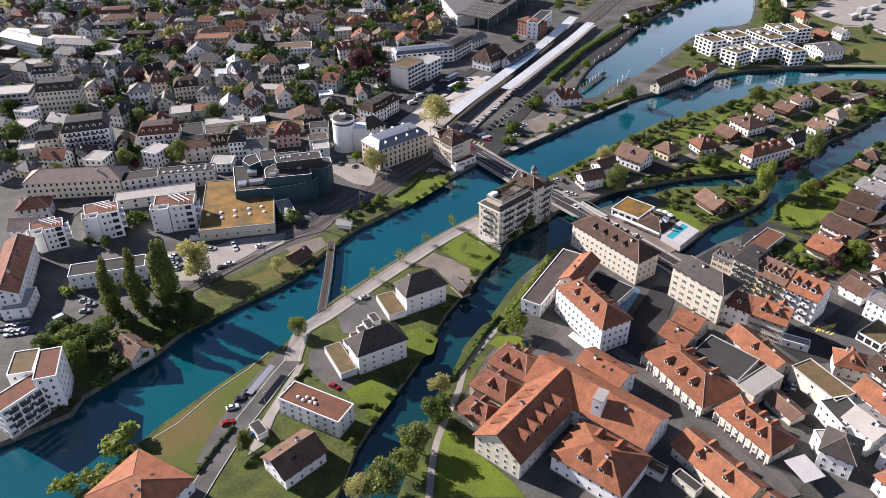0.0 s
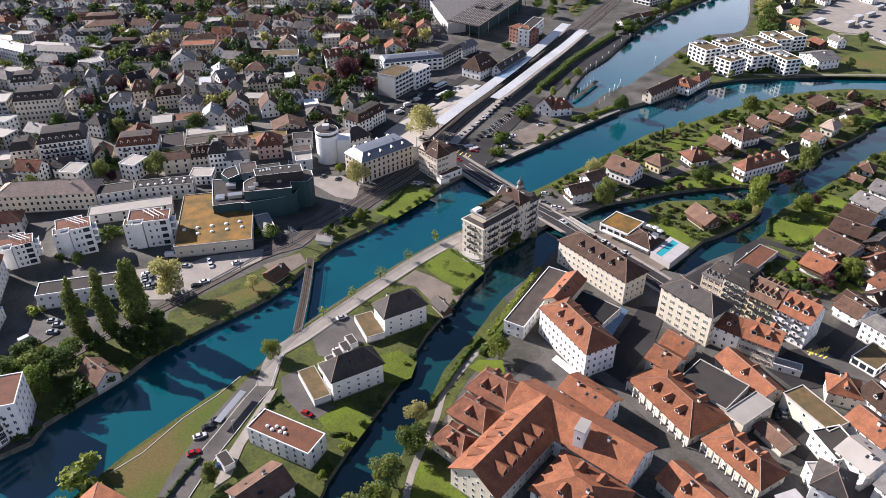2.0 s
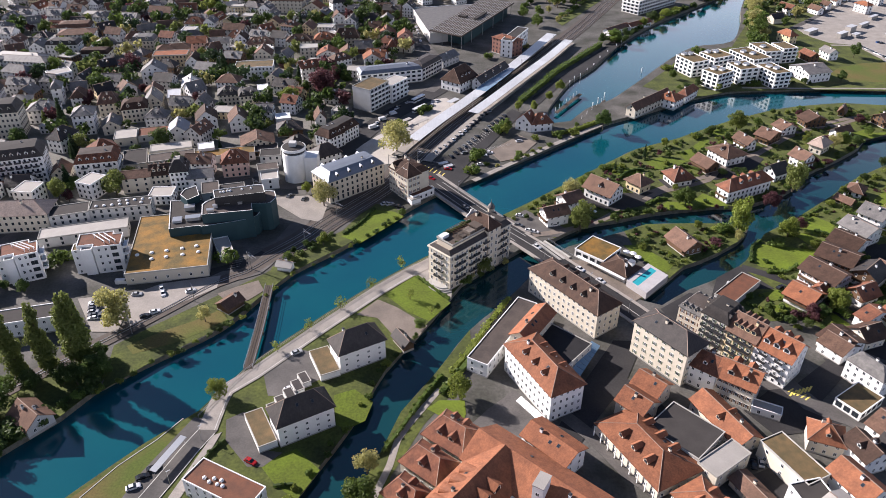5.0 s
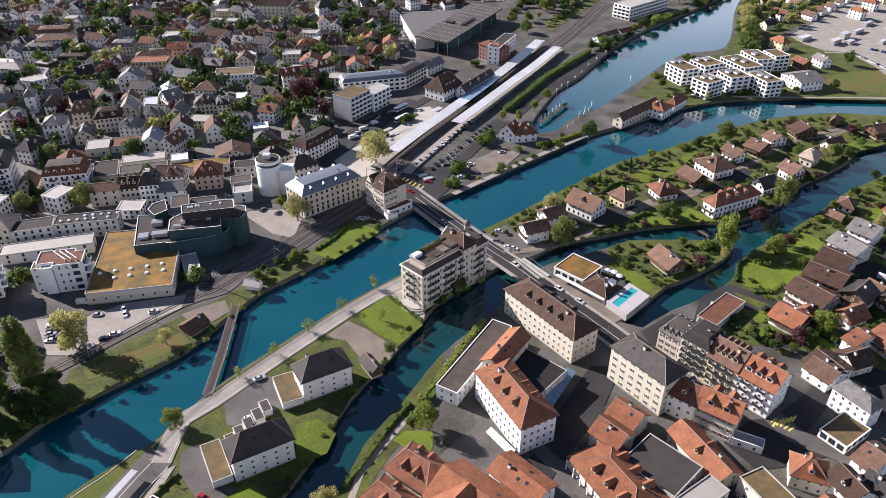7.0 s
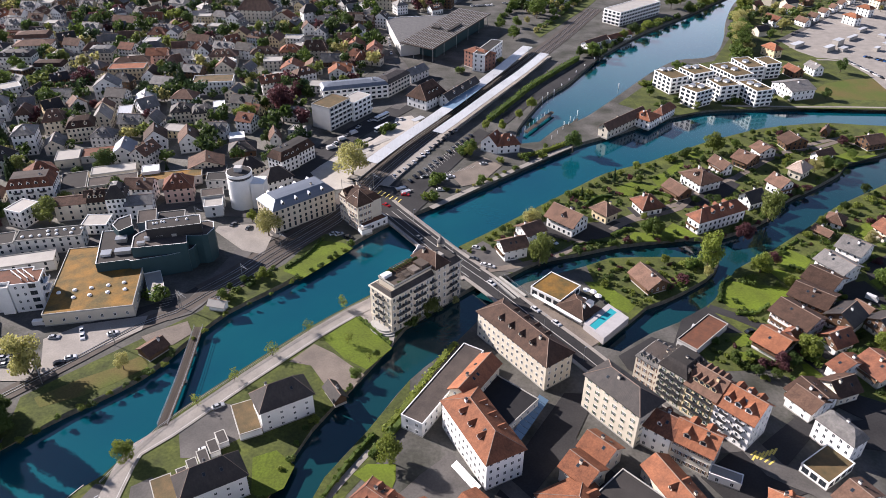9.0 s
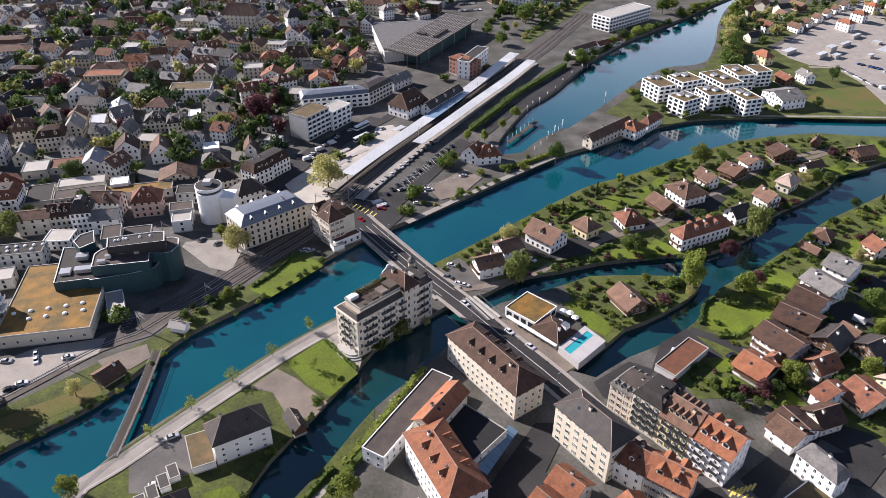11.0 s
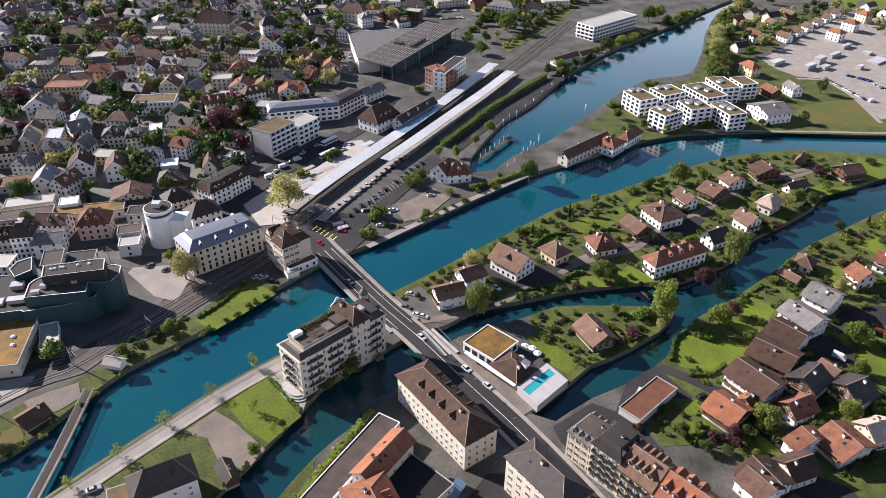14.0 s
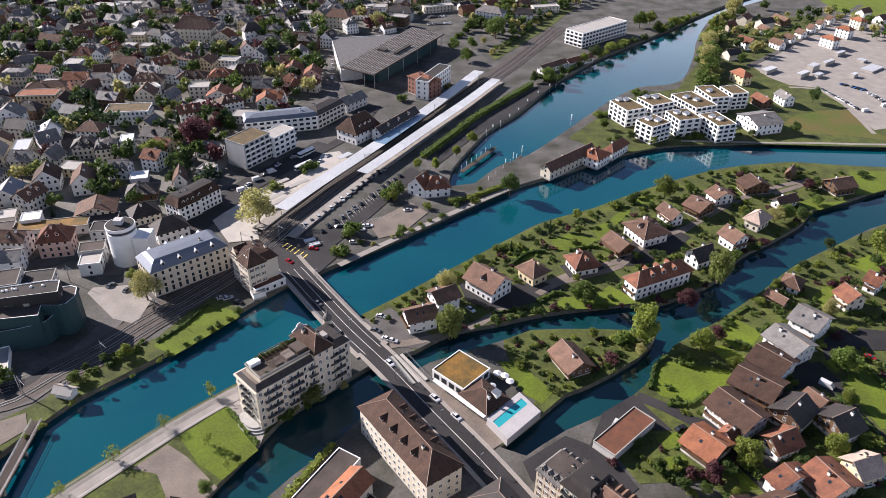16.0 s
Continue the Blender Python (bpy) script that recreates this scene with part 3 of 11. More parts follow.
    if roof in ("gable", "hip", "halfhip") and not far and rh >= 2 and name not in ("garage", "shed", "kiosk", "boat_shed", "shelter"):
        along = "x" if roof == "gable" and axis == "x" or roof != "gable" and L >= W else "y"
        length, depth = (L, W) if along == "x" else (W, L)
        k = rh / (depth / 2)
        s_me = kept("skylight", lambda: Shape().box(-0.45, -0.6, -0.05, 0.45, 0.6, 0.08).box(-0.36, -0.5, 0.08, 0.36, 0.5, 0.1, 1).mesh("skylight", M["darkmetal"], M["pane"]))
        for j in range(rng.choice((1, 2, 3))):
            sg, u, v = rng.choice((-1, 1)), rng.uniform(-0.22, 0.22) * length, rng.uniform(0.16, 0.3) * depth
            sk = part("skylight", s_me, ob, (u, sg * v, h + k * (depth / 2 - v) + 0.14) if along == "x" else (-sg * v, u, h + k * (depth / 2 - v) + 0.14))
            tilt = -sg * math.atan(k)
            sk.rotation_euler = (tilt, 0, 0) if along == "x" else Euler((tilt, 0, math.pi / 2), "XYZ")
    if chimneys and roof != "flat":
        c_me = kept(("chimney", wall), lambda: chimney_mesh(M[wall] if wall != "wood" else M["grey"]))
        for j in range(chimneys):
            fx, fy = (rng.uniform(-0.3, 0.3), rng.choice((-0.12, 0.12)))
            along = roof == "gable" and axis == "y" or roof != "gable" and W > L
            px, py = (fy * L, fx * W) if along else (fx * L, fy * W)
            hz = h + rh * (1 - 2 * abs(fy)) if roof != "mansard" else h + rh * 0.8
            part("chimney", c_me, ob, (px, py, hz))
    return ob


# ---- trees ----
def leaves(rng, centres, radii, count, size, flat=1.0):
    """Small leaf sprays: quads with random turns, thickest near the skin of each lobe."""
    v, f = [], []
    vol = np.array([r[0] * r[1] * r[2] for r in radii]) ** (2 / 3)
    which = rng.choice(len(centres), count, p=vol / vol.sum())
    d = rng.normal(size=(count, 3))
    d /= np.linalg.norm(d, axis=1)[:, None]
    rad = rng.uniform(0.55, 1.08, count)[:, None]
    p = np.array(centres)[which] + d * rad * np.array(radii)[which]
    a = rng.normal(size=(count, 3))
    a /= np.linalg.norm(a, axis=1)[:, None]
    b = np.cross(a, d + 0.6 * rng.normal(size=(count, 3)))
    b /= np.linalg.norm(b, axis=1)[:, None] + 1e-9
    sz = size * rng.uniform(0.6, 1.3, count)[:, None]
    quads = np.stack([p - sz * a - sz * b * flat, p + sz * a - 0.6 * sz * b, p + 0.8 * sz * a + sz * b, p - 0.7 * sz * a + 0.9 * sz * b], 1)
    return quads.reshape(-1, 3), np.arange(4 * count).reshape(-1, 4)


def crown_mesh(kind, seed, leaf):
    rng = np.random.default_rng(seed)
    if kind == "poplar":
        zs = np.linspace(0.12, 0.96, 22)
        cs = [(rng.normal(0, 0.022), rng.normal(0, 0.022), z) for z in zs]
        rs = [(0.105 * (1 - 0.85 * max(0.0, (z - 0.45) / 0.55) ** 1.6) * (0.65 + 0.35 * min(1, z / 0.3)) * rng.uniform(0.62, 1.25),) * 2 + (0.07,) for z in zs]
        count, size = 7500, 0.0098
    elif kind == "conifer":
        cs = [(0, 0, z) for z in np.linspace(0.12, 0.92, 10)]
        rs = [(0.20 * (1.02 - c[2]) + 0.015,) * 2 + (0.06,) for c in cs]
        count, size = 900, 0.026
    elif kind == "bush":
        cs = [(rng.uniform(-0.4, 0.4), rng.uniform(-0.4, 0.4), rng.uniform(0.2, 0.6)) for _ in range(6)]
        rs = [(rng.uniform(0.22, 0.4), rng.uniform(0.22, 0.4), rng.uniform(0.22, 0.38)) for _ in cs]
        count, size = 520, 0.062
    else:
        lo = 0.16 if kind == "willow" else 0.33
        cs = [(0.25 * math.cos(a) * rng.uniform(0.5, 1.2), 0.25 * math.sin(a) * rng.uniform(0.5, 1.2), rng.uniform(lo, 0.72)) for a in np.linspace(0, 11.6, 12 if kind != "young" else 7)]
        cs += [(rng.normal(0, 0.07), rng.normal(0, 0.07), 0.84), (rng.normal(0, 0.1), 0.0, 0.6), (0.0, rng.normal(0, 0.1), 0.42)]
        rs = [(rng.uniform(0.13, 0.2), rng.uniform(0.13, 0.2), rng.uniform(0.12, 0.18)) for _ in cs]
        count, size = 2700 if kind != "young" else 160, 0.021 if kind != "young" else 0.035
    if leaf == "leaf_spring" and kind == "broad":
        count, size = 3000, 0.0165
    v, f = leaves(rng, cs, rs, count, size)
    me = bpy.data.meshes.new("crown")
    me.from_pydata(v.tolist(), [], f.tolist())
    me.materials.append(M[leaf])
    return me


def trunk_mesh(kind, seed):
    rng = random.Random(seed)
    s = Shape()
    top = {"poplar": 0.9, "conifer": 0.92, "bush": 0.3}.get(kind, 0.55)
    s.tube((0, 0, -0.02), (0.01, 0, top), 0.024 if kind != "young" else 0.016, 0.008, 7)
    if kind in ("broad", "young", "willow"):
        for j in range(6):
            a = j * 1.05 + rng.uniform(-0.3, 0.3)
            z = rng.uniform(0.22, 0.45)
            s.tube((0, 0, z), (0.26 * math.cos(a), 0.26 * math.sin(a), z + rng.uniform(0.18, 0.32)), 0.012, 0.004, 5)
    return s.mesh("trunk", M["bark"])


LEAF_WORDS = {"leaf": "green", "leaf_dark": "dark green", "leaf_lime": "bright lime-green", "leaf_spring": "pale yellow-green budding", "leaf_copper": "copper-red", "leaf_olive": "olive-green", "needle": "dark"}


def tree(x, y, h, kind="broad", leaf="leaf", spread=1.0, where="among the houses", z=0.0):
    rng = random.Random(int(x * 31 + y * 17))
    seed = rng.randrange(4)
    kind_word = {"poplar": "tall columnar poplar", "conifer": "conifer", "bush": "shrub", "young": "young thin tree"}.get(kind, "broadleaf tree")
    if kind == "bush" and y > 330:                 # far shrubs are too small to pick apart
        absorb("garden_plants", kept(("crown", kind, seed, leaf), lambda: crown_mesh(kind, seed + 10, leaf)), (leaf,), pose(x, y, z, 0, 0, rng.uniform(0, 360)) @ Matrix.Diagonal((h * spread, h * spread, h, 1)))
        return None
    if kind == "bush":
        ob = new("shrub", kept(("crown", kind, seed, leaf), lambda: crown_mesh(kind, seed + 10, leaf)))
        ob.matrix_basis = pose(x, y, z, 0, 0, rng.uniform(0, 360)) @ Matrix.Diagonal((h * spread, h * spread, h, 1))
        return tagged(ob, f"{LEAF_WORDS[leaf]} {kind_word} {where}", "shrub")
    ob = thing("shrub" if kind == "bush" else "tree", x, y, rng.uniform(0, 360), f"{LEAF_WORDS[leaf]} {kind_word} {where}", "shrub" if kind == "bush" else "tree", z=z)
    part("trunk", kept(("trunk", kind, seed), lambda: trunk_mesh(kind, seed)), ob, scale=(h, h, h))
    part("crown", kept(("crown", kind, seed, leaf), lambda: crown_mesh(kind, seed + 10, leaf)), ob, scale=(h * spread, h * spread, h))
    return ob


# ---- vehicles ----
def car_body(paint):
    s = Shape()
    prof = [(-2.15, 0.3), (-2.2, 0.75), (-1.95, 0.95), (-1.5, 1.0), (1.0, 0.95), (1.9, 0.82), (2.15, 0.65), (2.15, 0.3)]
    n = len(prof)
    for w, k in ((0.86, 0),):
        s.add([(x, -w, z) for x, z in prof] + [(x, w, z) for x, z in prof],
              [tuple(range(n)), tuple(reversed(range(n, 2 * n)))] + [(j, n + j, n + (j + 1) % n, (j + 1) % n) for j in range(n)])
    s.add([(-1.15, -0.62, 1.46), (0.15, -0.62, 1.46), (0.15, 0.62, 1.46), (-1.15, 0.62, 1.46), (-1.1, -0.6, 1.4), (0.1, -0.6, 1.4), (0.1, 0.6, 1.4), (-1.1, 0.6, 1.4)],
          [(0, 1, 2, 3), (0, 4, 5, 1), (1, 5, 6, 2), (2, 6, 7, 3), (3, 7, 4, 0)])
    return s.mesh("body", paint)


def car_glass():
    s = Shape()
    b = [(-1.75, -0.78, 0.98), (0.95, -0.78, 0.94), (0.95, 0.78, 0.94), (-1.75, 0.78, 0.98)]
    t = [(-1.18, -0.64, 1.44), (0.18, -0.64, 1.44), (0.18, 0.64, 1.44), (-1.18, 0.64, 1.44)]
    return s.add(b + t, [(0, 1, 5, 4), (1, 2, 6, 5), (2, 3, 7, 6), (3, 0, 4, 7), (4, 5, 6, 7)]).mesh("glasshouse", M["pane"])


def wheel_mesh():
    return Shape().tube((0, -0.1, 0), (0, 0.1, 0), 0.32, 0.32, 10).tube((0, -0.12, 0), (0, 0.12, 0), 0.18, 0.18, 8, 1).mesh("wheel", M["tyre"], M["steel"])


def car(x, y, rot, paint="silver", where="parked beside the road", van=False, z=0.0):
    ob = thing("van" if van else "car", x, y, rot, f"{paint} {'delivery van' if van else 'passenger car'} {where}", "van" if van else "car", z=z)
    if van:
        body = kept(("van", paint), lambda: Shape().box(-2.6, -0.95, 0.4, 1.3, 0.95, 2.3).add(
            [(1.3, -0.95, 0.4), (2.5, -0.95, 0.4), (2.5, 0.95, 0.4), (1.3, 0.95, 0.4), (1.3, -0.92, 2.25), (2.5, -0.92, 1.1), (2.5, 0.92, 1.1), (1.3, 0.92, 2.25)],
            [(0, 1, 5, 4), (1, 2, 6, 5), (2, 3, 7, 6), (3, 2, 1, 0)]).mesh("body", CARS[paint]))
        part("body", body, ob)
        part("windscreen", kept("windscreen", lambda: Shape().add([(1.45, -0.8, 2.12), (2.38, -0.8, 1.24), (2.38, 0.8, 1.24), (1.45, 0.8, 2.12), (1.5, -0.8, 2.15), (2.42, -0.8, 1.27), (2.42, 0.8, 1.27), (1.5, 0.8, 2.15)],
             [(4, 5, 6, 7), (0, 1, 5, 4), (2, 3, 7, 6), (1, 2, 6, 5), (3, 0, 4, 7)]).mesh("windscreen", M["pane"])), ob)
    else:
        part("body", kept(("car", paint), lambda: car_body(CARS[paint])), ob)
        part("glasshouse", kept("glasshouse", car_glass), ob)
    if y > 380:
        return ob
    me = kept("wheel", wheel_mesh)
    for wx in (-1.35, 1.3):
        for wy in (-0.8, 0.8):
            part("wheel", me, ob, (wx * (1.2 if van else 1), wy, 0.32))
    return ob


def bus(x, y, rot, paint="white", where="waiting at the station forecourt", length=11.5):
    ob = thing("bus", x, y, rot, f"{paint} long bus {where}", "bus", "buses at the station")
    h = length / 2
    part("body", Shape().box(-h, -1.25, 0.35, h, 1.25, 1.3).box(-h, -1.25, 2.35, h, 1.25, 3.0).box(-h + 0.1, -1.18, 1.3, h - 0.1, 1.18, 2.35, 1)
         .box(-h * 0.5, -0.8, 3.0, h * 0.1, 0.8, 3.2).mesh("body", CARS[paint], M["pane"]), ob)
    me = kept("bus_wheel", lambda: Shape().tube((0, -0.14, 0), (0, 0.14, 0), 0.48, 0.48, 12).mesh("wheel", M["tyre"]))
    for wx in (-h * 0.5, h * 0.6):
        for wy in (-1.15, 1.15):
            part("wheel", me, ob, (wx, wy, 0.48))
    return ob



# ---- bridges, rails, hedges and other special things ----
def railing(name, pts, label, height=1.1, z=0.1, gap=2.4, mat="steel", step=8.0):
    """A rail on posts along a line; each post is a part."""
    line = smooth_line(pts, step)
    ob = thing(name, 0, 0, 0, label, "railing")
    for rail, zr, r in (("handrail", z + height, 0.05), ("midrail", z + height * 0.5, 0.035)):
        left, right = strip_outline(line, 2 * r)
        n = len(line)
        s = Shape().add([(x, y, q) for q in (zr - r, zr + r) for side in (left, right) for x, y in side],
                        [f for j in range(n - 1) for f in ((2 * n + j, 3 * n + j, 3 * n + j + 1, 2 * n + j + 1), (j, 2 * n + j, 2 * n + j + 1, j + 1), (n + j, n + j + 1, 3 * n + j + 1, 3 * n + j), (j, j + 1, n + j + 1, n + j))])
        part(rail, s.mesh(rail, M[mat]), ob)
    me = kept(("post", height, mat), lambda: Shape().tube((0, 0, 0), (0, 0, height), 0.045, 0.045, 5).mesh("post", M[mat]))
    carry = 0.0
    for a, b in zip(line, line[1:]):
        a, b = Vector(a), Vector(b)
        d = (b - a).length
        while carry < d:
            p = a.lerp(b, carry / d)
            part("post", me, ob, (p.x, p.y, z))
            carry += gap
        carry -= d
    return ob


def hedge(name, pts, width, height, leaf, label, step=3.0, density=26):
    """A clipped hedge: a woody core hidden in many small leaf sprays."""
    rng = np.random.default_rng(int(abs(pts[0][0]) * 10))
    line = smooth_line(pts, step)
    ob = thing(name, 0, 0, 0, label, "hedge")
    left, right = strip_outline(line, width * 0.6)
    n = len(line)
    core = Shape().add([(x, y, z) for z in (0.0, height * 0.75) for side in (left, right) for x, y in side],
                       [f for j in range(n - 1) for f in ((2 * n + j, 3 * n + j, 3 * n + j + 1, 2 * n + j + 1), (j, 2 * n + j, 2 * n + j + 1, j + 1), (n + j, n + j + 1, 3 * n + j + 1, 3 * n + j))])
    part("core", core.mesh("core", M[leaf]), ob)
    cs = [((a[0] + b[0]) / 2 + rng.normal(0, 0.15), (a[1] + b[1]) / 2 + rng.normal(0, 0.15), height * rng.uniform(0.45, 0.6)) for a, b in zip(line, line[1:])]
    rs = [(width * 0.62 * rng.uniform(0.8, 1.25), width * 0.62 * rng.uniform(0.8, 1.25), height * rng.uniform(0.42, 0.6)) for _ in cs]
    v, f = leaves(rng, cs, rs, int(density * len(cs)), 0.38)
    me = bpy.data.meshes.new("leaves")
    me.from_pydata(v.tolist(), [], f.tolist())
    me.materials.append(M[leaf])
    tagged(part("leaves", me, ob), kind="stuff")
    return ob


def shrubs_along(pts, gap, offset, hs, kinds, where, seed, z=0.0):
    """Loose shrubs and small trees beside a line."""
    rng = random.Random(seed)
    line = smooth_line(pts, gap)
    left, right = strip_outline(line, 2 * abs(offset))
    for x, y in (left if offset > 0 else right):
        if rng.random() < 0.88:
            leaf = rng.choice(kinds)
            kind = "bush" if rng.random() < 0.8 else "broad"
            h = rng.uniform(*hs)
            tree(x + rng.uniform(-1.3, 1.3), y + rng.uniform(-1.3, 1.3), h * (1 if kind == "bush" else 1.9), kind, leaf, rng.uniform(0.9, 1.4), where, z)


def car_row(x0, y0, x1, y1, count, rot, paints, where):
    rng = random.Random(int(x0 * 3 + y0))
    for j in range(count):
        if rng.random() < 0.9:
            t = (j + 0.5) / count
            car(x0 + (x1 - x0) * t, y0 + (y1 - y0) * t, rot + rng.choice((0, 180)) + rng.uniform(-2, 2), rng.choice(paints.split()), where)


def track(pts, label, shift=0.0):
    """A railway line: sleepers and two rails."""
    line = smooth_line(pts, 5.0)
    if shift:
        line = strip_outline(line, 2 * abs(shift))[0 if shift > 0 else 1]
    ob = thing("railway_track", 0, 0, 0, label, "railway track")
    for side in (-0.72, 0.72):
        l2 = strip_outline(line, 2 * abs(side))[0 if side > 0 else 1]
        left, right = strip_outline(l2, 0.14)
        n = len(left)
        s = Shape().add([(x, y, z) for z in (0.42, 0.26) for sd in (left, right) for x, y in sd],
                        [f for j in range(n - 1) for f in ((n + j, n + j + 1, j + 1, j), (2 * n + j, j, j + 1, 2 * n + j + 1), (n + j, 3 * n + j, 3 * n + j + 1, n + j + 1))])
        part("rail", s.mesh("rail", M["steel"]), ob)
    s, carry = Shape(), 0.0
    for a, b in zip(line, line[1:]):
        a, b = Vector(a), Vector(b)
        d, u = (b - a).length, (b - a).normalized()
        w = Vector((-u.y, u.x))
        while carry < d:
            p = a + u * carry
            q = [p + w * i * 1.2 + u * k * 0.14 for i, k in ((-1, -1), (1, -1), (1, 1), (-1, 1))]
            s.slab([tuple(v) for v in q], 0.1, 0.28)
            carry += 0.8
        carry -= d
    tagged(part("sleeper_bed", s.mesh("sleeper_bed", M["plank"]), ob), kind="stuff")
    return ob


def canopy(name, pts, width, z, label, roof="metal", glass=None):
    """A platform roof on a row of columns."""
    line = smooth_line(pts, 9.0)
    ob = thing(name, 0, 0, 0, label, "canopy")
    left, right = strip_outline(line, width)
    n = len(line)
    for j in range(n - 1):                     # one bay a panel
        q = [left[j], right[j], right[j + 1], left[j + 1]]
        c = Vector(((q[0][0] + q[2][0]) / 2, (q[0][1] + q[2][1]) / 2))
        q = [tuple(c + (Vector(p) - c) * 0.992) for p in q]
        lit = glass and glass[0] <= j < glass[1]
        part("roof_panel", Shape().slab(q, z - 0.25, z).mesh("roof_panel", M["bluepane" if lit else roof]), ob)
    me = kept(("column", z), lambda: Shape().tube((0, 0, 0.1), (0, 0, z - 0.2), 0.14, 0.14, 8).mesh("column", M["darkmetal"]))
    for x, y in line[::1]:
        part("column", me, ob, (x, y, 0))
    return ob


def mast(x, y, rot, h=9.0, arm=5.0, label="steel railway mast with an overhead arm"):
    ob = thing("railway_mast", x, y, rot, label, "mast", "railway masts")
    part("pole", kept(("pole", h), lambda: Shape().tube((0, 0, 0), (0, 0, h), 0.16, 0.11, 8).mesh("pole", M["steel"])), ob)
    part("arm", kept(("arm", h, arm), lambda: Shape().tube((0, 0, h * 0.85), (arm, 0, h * 0.88), 0.08, 0.06, 6).mesh("arm", M["steel"])), ob)
    part("brace", kept(("brace", h, arm), lambda: Shape().tube((0, 0, h * 0.98), (arm * 0.8, 0, h * 0.88), 0.05, 0.05, 6).mesh("brace", M["steel"])), ob)
    return ob


def street_lamp(x, y, rot, h=6.5):
    ob = thing("street_lamp", x, y, rot, "grey steel street lamp beside the road", "street lamp", "street lamps")
    part("pole", kept("lamp_pole", lambda: Shape().tube((0, 0, 0), (0, 0, h), 0.09, 0.06, 7).mesh("pole", M["steel"])), ob)
    part("head", kept("lamp_head", lambda: Shape().box(-0.15, -0.15, h, 1.1, 0.15, h + 0.15).mesh("head", M["steel"])), ob)
    return ob


def dome_light(x, y, z, r=0.8):
    ob = thing("roof_light", x, y, 0, "white domed roof light on a flat roof", "roof light", "roof lights", z)
    def make():
        s = Shape().tube((0, 0, 0), (0, 0, 0.3), 1, 1, 12)
        return s.mesh("curb", M["trim"])
    def cap():
        s = Shape()
        rings = [(math.cos(a), math.sin(a) * 0.45 + 0.3) for a in (0, 0.5, 1.0)]
        s.add([(k * math.cos(j * math.tau / 12), k * math.sin(j * math.tau / 12), zz) for k, zz in rings for j in range(12)] + [(0, 0, 0.76)],
              [(12 * i + j, 12 * i + (j + 1) % 12, 12 * i + 12 + (j + 1) % 12, 12 * i + 12 + j) for i in range(2) for j in range(12)] + [(24 + j, 24 + (j + 1) % 12, 36) for j in range(12)])
        return s.mesh("dome", M["trim"])
    part("curb", kept("curb", make), ob, scale=(r, r, 1))
    part("dome", kept("dome", cap), ob, scale=(r, r, 1))
    return ob


def roof_box(x, y, z, rot, l, w, h, mat="grey", label="metal plant box on a flat roof"):
    ob = thing("roof_plant", x, y, rot, label, "roof plant", "", z)
    part("casing", Shape().box(-l / 2, -w / 2, 0, l / 2, w / 2, h).mesh("casing", M[mat]), ob)
    part("lid", Shape().box(-l / 2 - 0.1, -w / 2 - 0.1, h, l / 2 + 0.1, w / 2 + 0.1, h + 0.12).mesh("lid", M["steel"]), ob)
    return ob


def balcony_mesh(w, d, mat):
    s = Shape().box(-w / 2, -d, 0, w / 2, 0, 0.18)
    return s.mesh("balcony", mat)


